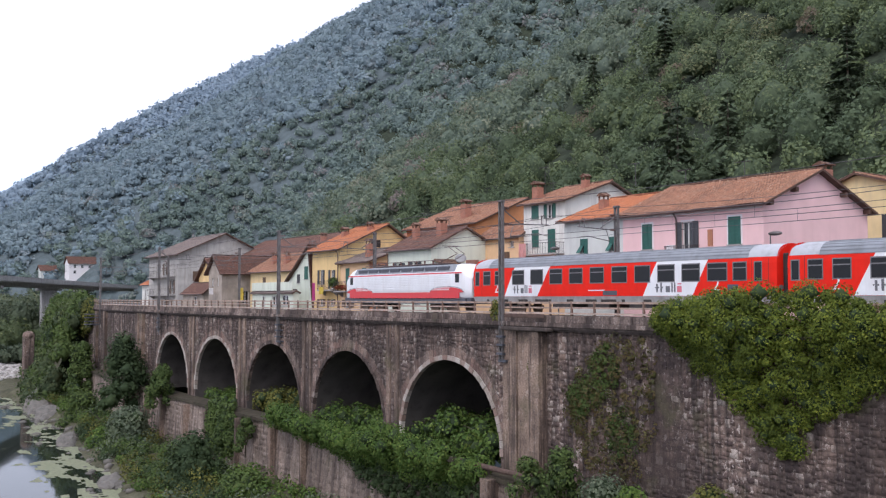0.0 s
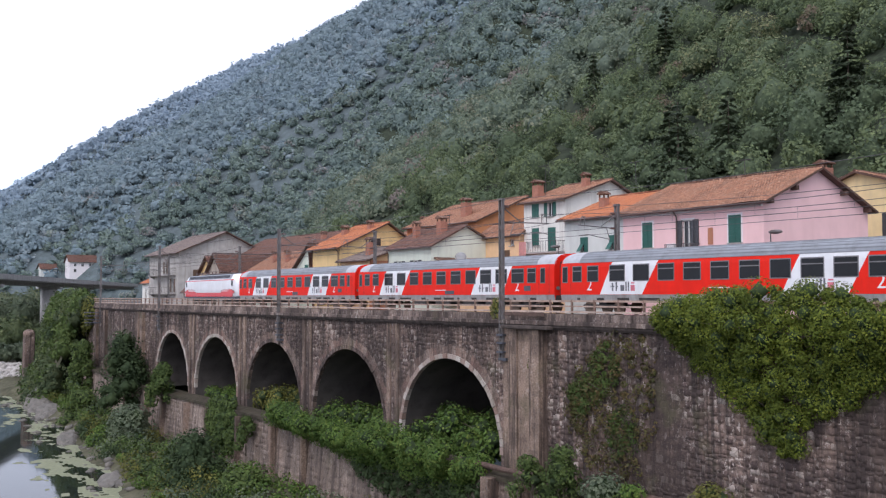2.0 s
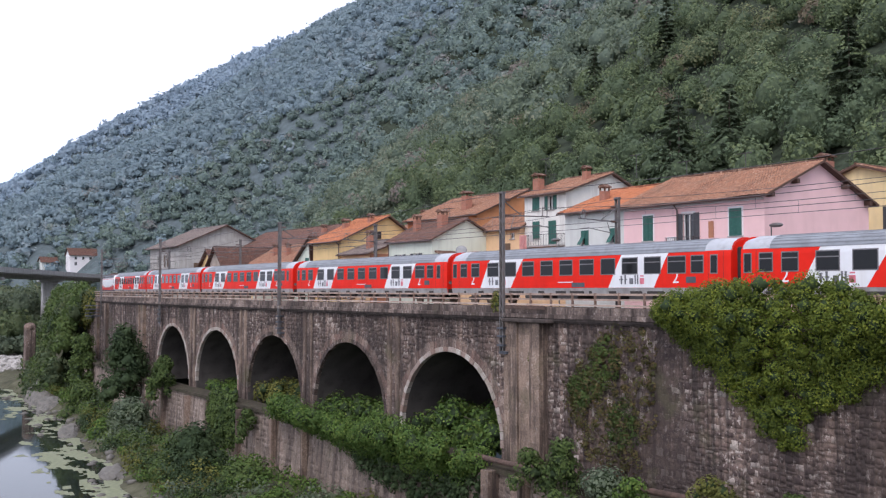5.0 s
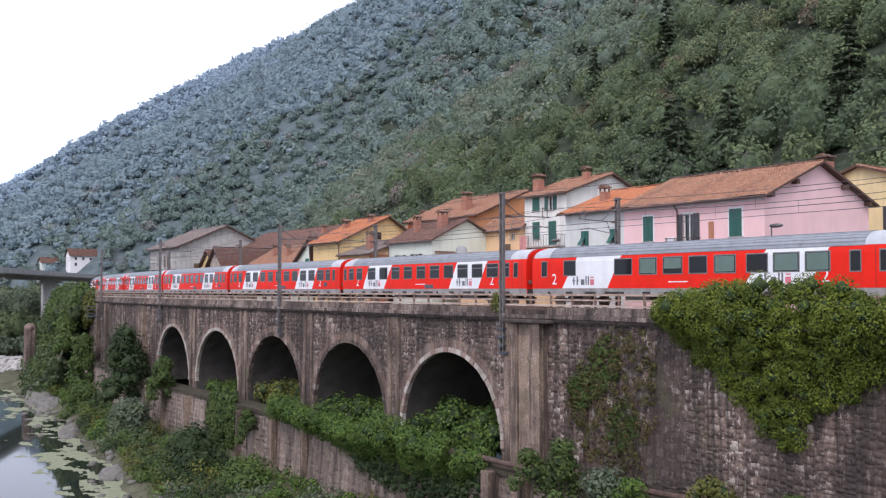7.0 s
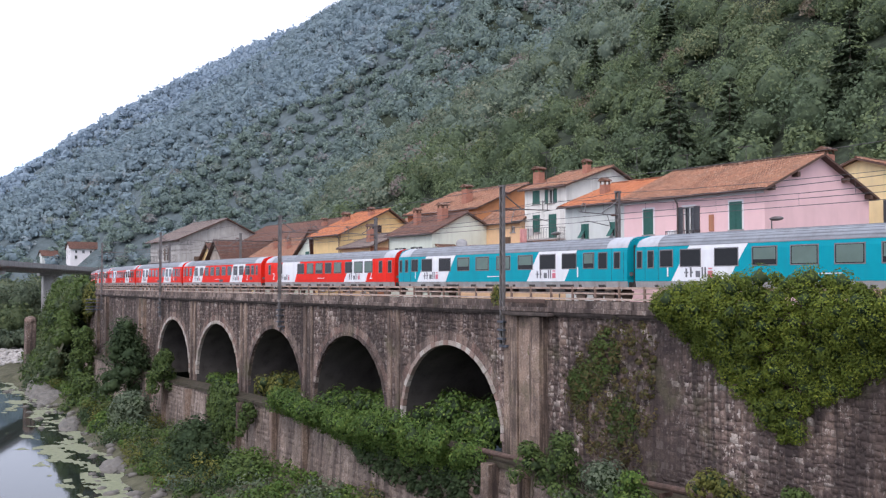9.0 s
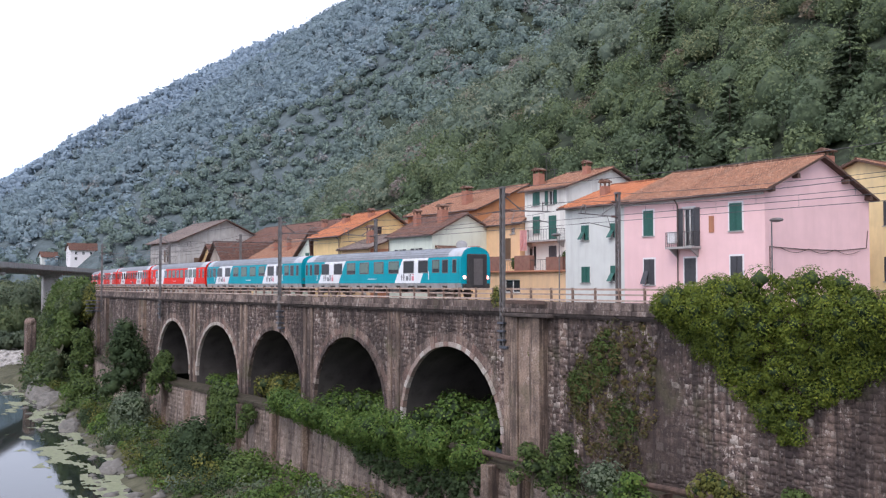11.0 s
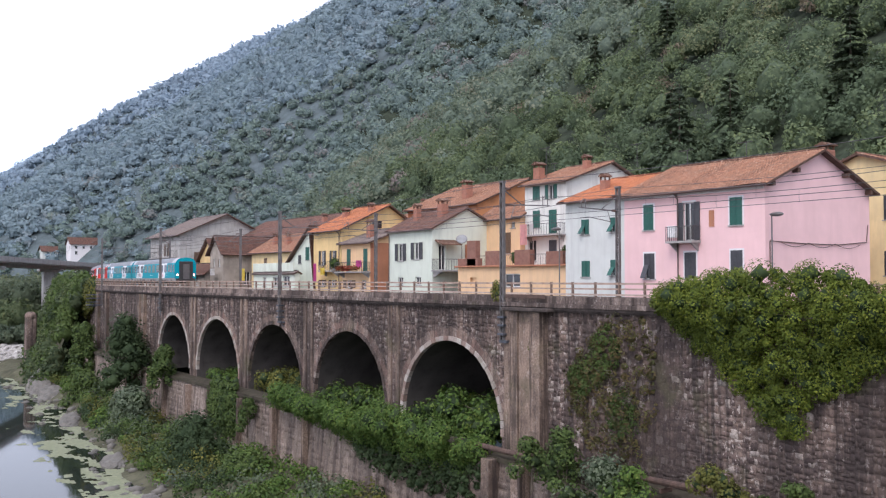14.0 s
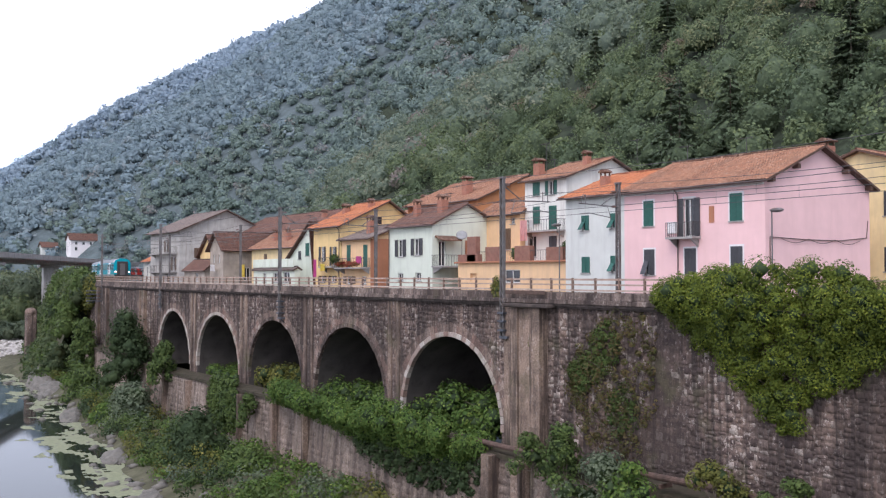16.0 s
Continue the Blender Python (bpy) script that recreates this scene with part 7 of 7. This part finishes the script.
rng_e = np.random.default_rng(55)
pos = []
for _ in range(300):
    s, o = rng_e.uniform(-216, -151), rng_e.uniform(28.5, 36.3)
    x, y, _r = along(s, o)
    pos.append((x, y, WATER - 1.6 + 16.6 * smooth_step(28.5, 36.6, o)))
pos = np.array(pos)
w = rng_e.uniform(0.9, 2.0, len(pos))
for lot, kind in ((pos[::2], "bush"), (pos[1::2], "woods")):
    ww = w[:len(lot)]
    v, f = crowns(lot, ww, ww * 2.0, 170, 0.26, rng_e, lift=0.0)
    tagged(raw("undergrowth", v, f, M[kind]), "dense dark growth on the embankment", "undergrowth", kind="stuff")
    v, f = cores(lot, ww, ww * 2.0, rng_e, lift=0.0)
    tagged(raw("undergrowth", v, f, M[kind]), "dense dark growth on the embankment", "undergrowth", kind="stuff")
shore_woods("grey green willows on the far shore", 60, -262, -236, 12, 50, 2.0, 3.4, -0.5, M["willow"], 51)
shore_woods("dark green woods below the road bridge", 240, -420, -275, 10, 80, 3.0, 6.0, -0.5, M["woods"], 52)
shore_woods("green woods beside the valley road", 200, -430, -300, 48, 90, 3.0, 6.0, 3.0, M["woods_mid"], 53)


# ---------------------------------------------------------------- stones, weed and rocks in the river
def boulders(name, label, n, xa, xb, fn, r0, r1, mat, seed, kind="stuff"):
    rng = np.random.default_rng(seed)
    bm0 = bmesh.new()
    bmesh.ops.create_icosphere(bm0, subdivisions=1, radius=1)
    base = np.array([v.co[:] for v in bm0.verts])
    tri = np.array([[v.index for v in f.verts] for f in bm0.faces])
    bm0.free()
    vs, fs = [], []
    for k in range(n):
        x = rng.uniform(xa, xb)
        y = fn(x, rng)
        r = r0 + (r1 - r0) * rng.random() ** 3
        sc = np.array([r * rng.uniform(0.8, 1.6), r * rng.uniform(0.7, 1.2), r * rng.uniform(0.4, 0.8)])
        a = rng.uniform(0, 6.28)
        v = base * sc * rng.uniform(0.8, 1.15, (len(base), 1))
        v = v @ np.array([(math.cos(a), math.sin(a), 0), (-math.sin(a), math.cos(a), 0), (0, 0, 1)])
        z = max(bank_height(x, y), WATER - 0.1)
        vs.append(v + (x, y, z + 0.1 * r))
        fs.append(tri + k * len(base))
    return tagged(raw(name, np.concatenate(vs), np.concatenate(fs), mat), label, "stones", kind=kind)


boulders("river_stones", "pale boulders and stones along the water's edge", 260, -165, -62, lambda x, r: bank_edge(x) + r.normal() * 1.4, 0.1, 0.7, M["rock"], 61)
boulders("river_stones", "pale gravel bank on the far shore", 2200, -242, -196, lambda x, r: r.uniform(8, 52), 0.25, 1.1, M["gravel"], 62)
for i, (x, y, rx, ry, rz) in enumerate(((-152, 33.5, 7, 3, 1.7), (-143, 32, 4, 2, 1.0), (-160, 35.5, 6, 3, 2.6), (-71, 23.0, 1.6, 0.9, 0.5), (-88, 25.2, 2.2, 1.2, 0.5), (-116, 28.0, 2.6, 1.2, 0.6))):
    bm = bmesh.new()
    bmesh.ops.create_icosphere(bm, subdivisions=4, radius=1)
    for v in bm.verts:
        k = 1 + 0.3 * noise.noise(v.co * 1.6 + Vector((i * 5, 0, 0))) + 0.12 * noise.noise(v.co * 5 + Vector((i, 3, 0)))
        v.co = Vector((v.co.x * rx, v.co.y * ry, v.co.z * rz)) * k
    bmesh.ops.transform(bm, matrix=Matrix.Translation((x, y, WATER + 0.1)) @ Euler((0, 0.25, -0.25)).to_matrix().to_4x4(), verts=bm.verts)
    tagged(part("rock", bm, M["rock"]), "grey weathered rock outcrop at the water's edge", "rock", "rocks by the river")

pl = thing("stone_pillar", (-190, 38.5, -17), "old free-standing brick pillar with a rounded cap", "pillar")
part("shaft", boxed(-191, -189, 37.6, 39.4, -17, -5.9, bevel=0.1), M["stone_piece"], pl)
bm = bmesh.new()
bmesh.ops.create_uvsphere(bm, u_segments=14, v_segments=8, radius=1.25)
bmesh.ops.transform(bm, matrix=Matrix.Translation((-190, 38.5, -5.9)) @ Matrix.Diagonal((1, 0.9, 0.7, 1)), verts=bm.verts)
part("cap", bm, M["arch_brick"], pl, "rounded brick cap", True)
cell, vs, fs = 0.35, [], []
x = -205.0
while x < -58:
    e = bank_edge(x)
    y = e - 15
    while y < e + 1.5:
        d = (e - y) / 9.5
        q = noise.noise((x * 0.16, y * 0.42, 4)) + 0.5 * noise.noise((x * 0.5, y * 1.1, 8)) + 0.25 * noise.noise((x * 1.4, y * 2.4, 2))
        if q > -0.14 + 0.95 * d + 0.35 * smooth_step(-150, -200, x):
            k = len(vs)
            z = WATER + 0.012
            vs += [(x, y, z), (x + cell, y, z), (x + cell, y + cell, z), (x, y + cell, z)]
            fs.append((k, k + 1, k + 2, k + 3))
        y += cell
    x += cell
tagged(raw("water_weed", vs, fs, M["algae"]), "pale green weed floating along the bank", "water weed", kind="stuff")

# ---------------------------------------------------------------- rubble stones of the viaduct wall
def stone_shape(rng, w, h, deep):
    """An irregular stone face with a worn rim, about the origin in x and z."""
    k = 8
    box8 = np.array([(-0.5, -0.5), (0, -0.5), (0.5, -0.5), (0.5, 0), (0.5, 0.5), (0, 0.5), (-0.5, 0.5), (-0.5, 0)]) * 0.97
    box8 = box8 + rng.uniform(-0.075, 0.075, (8, 2))
    box8[::2] *= rng.uniform(0.84, 1.02, (4, 1))
    rim = np.stack([box8[:, 0] * w, np.full(k, 0.03), box8[:, 1] * h], 1)
    top = rim * np.array((0.9, 0, 0.9)) + np.array((0, -deep, 0)) + rng.normal(scale=0.008, size=(k, 3)) * (0, 1, 0)
    mid = np.array([[0, -deep * 1.1, 0]])
    v = np.concatenate([rim, top, mid])
    f = []
    for i in range(k):
        j = (i + 1) % k
        f += [(i, j, k + j), (i, k + j, k + i), (k + i, k + j, 2 * k)]
    return v, np.array(f)


def clear_of_arch(s, z, m):
    if any(a0 - 0.15 < s < b0 + 0.15 for a0, b0 in ((-44.8, -41.0), (-117.5, -116.3), (-119.5, -118.3), (-139, -137.8), (-146, -144.8))):
        return False
    for c in ARCHES:
        if z < SPRING + 0.2:
            if abs(s - c) < RAD + 0.55:
                return False
        elif math.hypot(s - c, z - SPRING) < RAD + 0.88 + m * 0.3:
            return False
    for c in [(a + b) / 2 for a, b in zip(ARCHES, ARCHES[1:])]:
        if abs(abs(s - c) - 0.55) < 0.3 + m * 0.4:
            return False
    return True


rng_s = np.random.default_rng(77)
stones = []
s0 = -8.0
while s0 > -156:
    span = rng_s.uniform(1.6, 3.2)
    z = LEDGE + rng_s.uniform(0.05, 0.3)
    while z < TOP - 0.1:
        h = rng_s.uniform(0.15, 0.42)
        s = s0
        while s > s0 - span:
            w = min(rng_s.uniform(0.16, 0.6), max(0.2, s - s0 + span))
            hh = min(h * rng_s.uniform(0.75, 1.3), TOP - z)
            if clear_of_arch(s - w / 2, z + h / 2, w):
                stones.append((s - w / 2, z + h / 2 + rng_s.uniform(-0.09, 0.09), w * 0.99, hh))
            s -= w
        z += h
    s0 -= span
# blocks of the lower wall
low_stones = []
z = -16.5
while z < LEDGE - 0.65:
    h = rng_s.uniform(0.3, 0.55)
    s = -9.0
    while s > -130:
        w = rng_s.uniform(0.4, 0.95)
        if s > -46 or (s > -112 and rng_s.random() < 0.6):
            low_stones.append((s - w / 2, z + h / 2, w * 0.97, h * 0.96))
        s -= w
    z += h
near = [q for q in stones if -40.2 < q[0] < -31.0 and -8.5 < q[1] < -1.0]
near = sorted(near, key=lambda q: -q[0])[:290]
rest = [q for q in stones if q not in set(near)]
for face, lot, mat, label in ((WALL, rest, "stone", "rubble stones of the wall"), (None, low_stones, "low_stone", "pale squared blocks of the lower wall")):
    vs, fs, n0 = [], [], 0
    for s, z, w, h in lot:
        v, f = stone_shape(rng_s, w, h, rng_s.uniform(0.004, 0.022))
        yb = WALL if face else LOW - 0.6 * (LEDGE - 0.55 - z) / (LEDGE - 0.55 + 17.5)
        x, y, r = along(s, yb)
        c, d = math.cos(radians(r)), math.sin(radians(r))
        vv = np.stack([x + v[:, 0] * c - v[:, 1] * d, y + v[:, 0] * d + v[:, 1] * c, z + v[:, 2]], 1)
        vs.append(vv)
        fs.append(f + n0)
        n0 += len(v)
    tagged(raw("stonework", np.concatenate(vs), np.concatenate(fs), M[mat], viaduct), label, kind="stuff")
shapes = []
for k in range(24):
    v, f = stone_shape(rng_s, 1.0, 1.0, 0.06)
    me = bpy.data.meshes.new("stone")
    me.from_pydata([tuple(p) for p in v], [], [tuple(int(i) for i in q) for q in f])
    me.materials.append(M["stone_piece"])
    shapes.append(me)
for k, (s, z, w, h) in enumerate(near):
    ob = new("stone", shapes[k % 24])
    ob.parent = viaduct
    ob.matrix_parent_inverse = world_of(viaduct).inverted()
    ob.matrix_basis = Matrix.Translation((s, WALL, z)) @ Matrix.Diagonal((w, rng_s.uniform(0.15, 0.5), h, 1))

# ---------------------------------------------------------------- motion
SPEED, FRONT = 21.7, -74.7
LENGTHS = [19.4] + [26.4] * 9
def motions():
    s = FRONT
    for v, n in zip(TRAIN, LENGTHS):
        mid = s + n / 2
        rows = []
        for k in range(33):
            x, y, turn = along(mid - SPEED * k * 0.5, TRACK)
            rows.append((k * 0.5, pose(x, y, 0, 0, 0, turn)))
        walk(v, rows)
        s += n


motions()
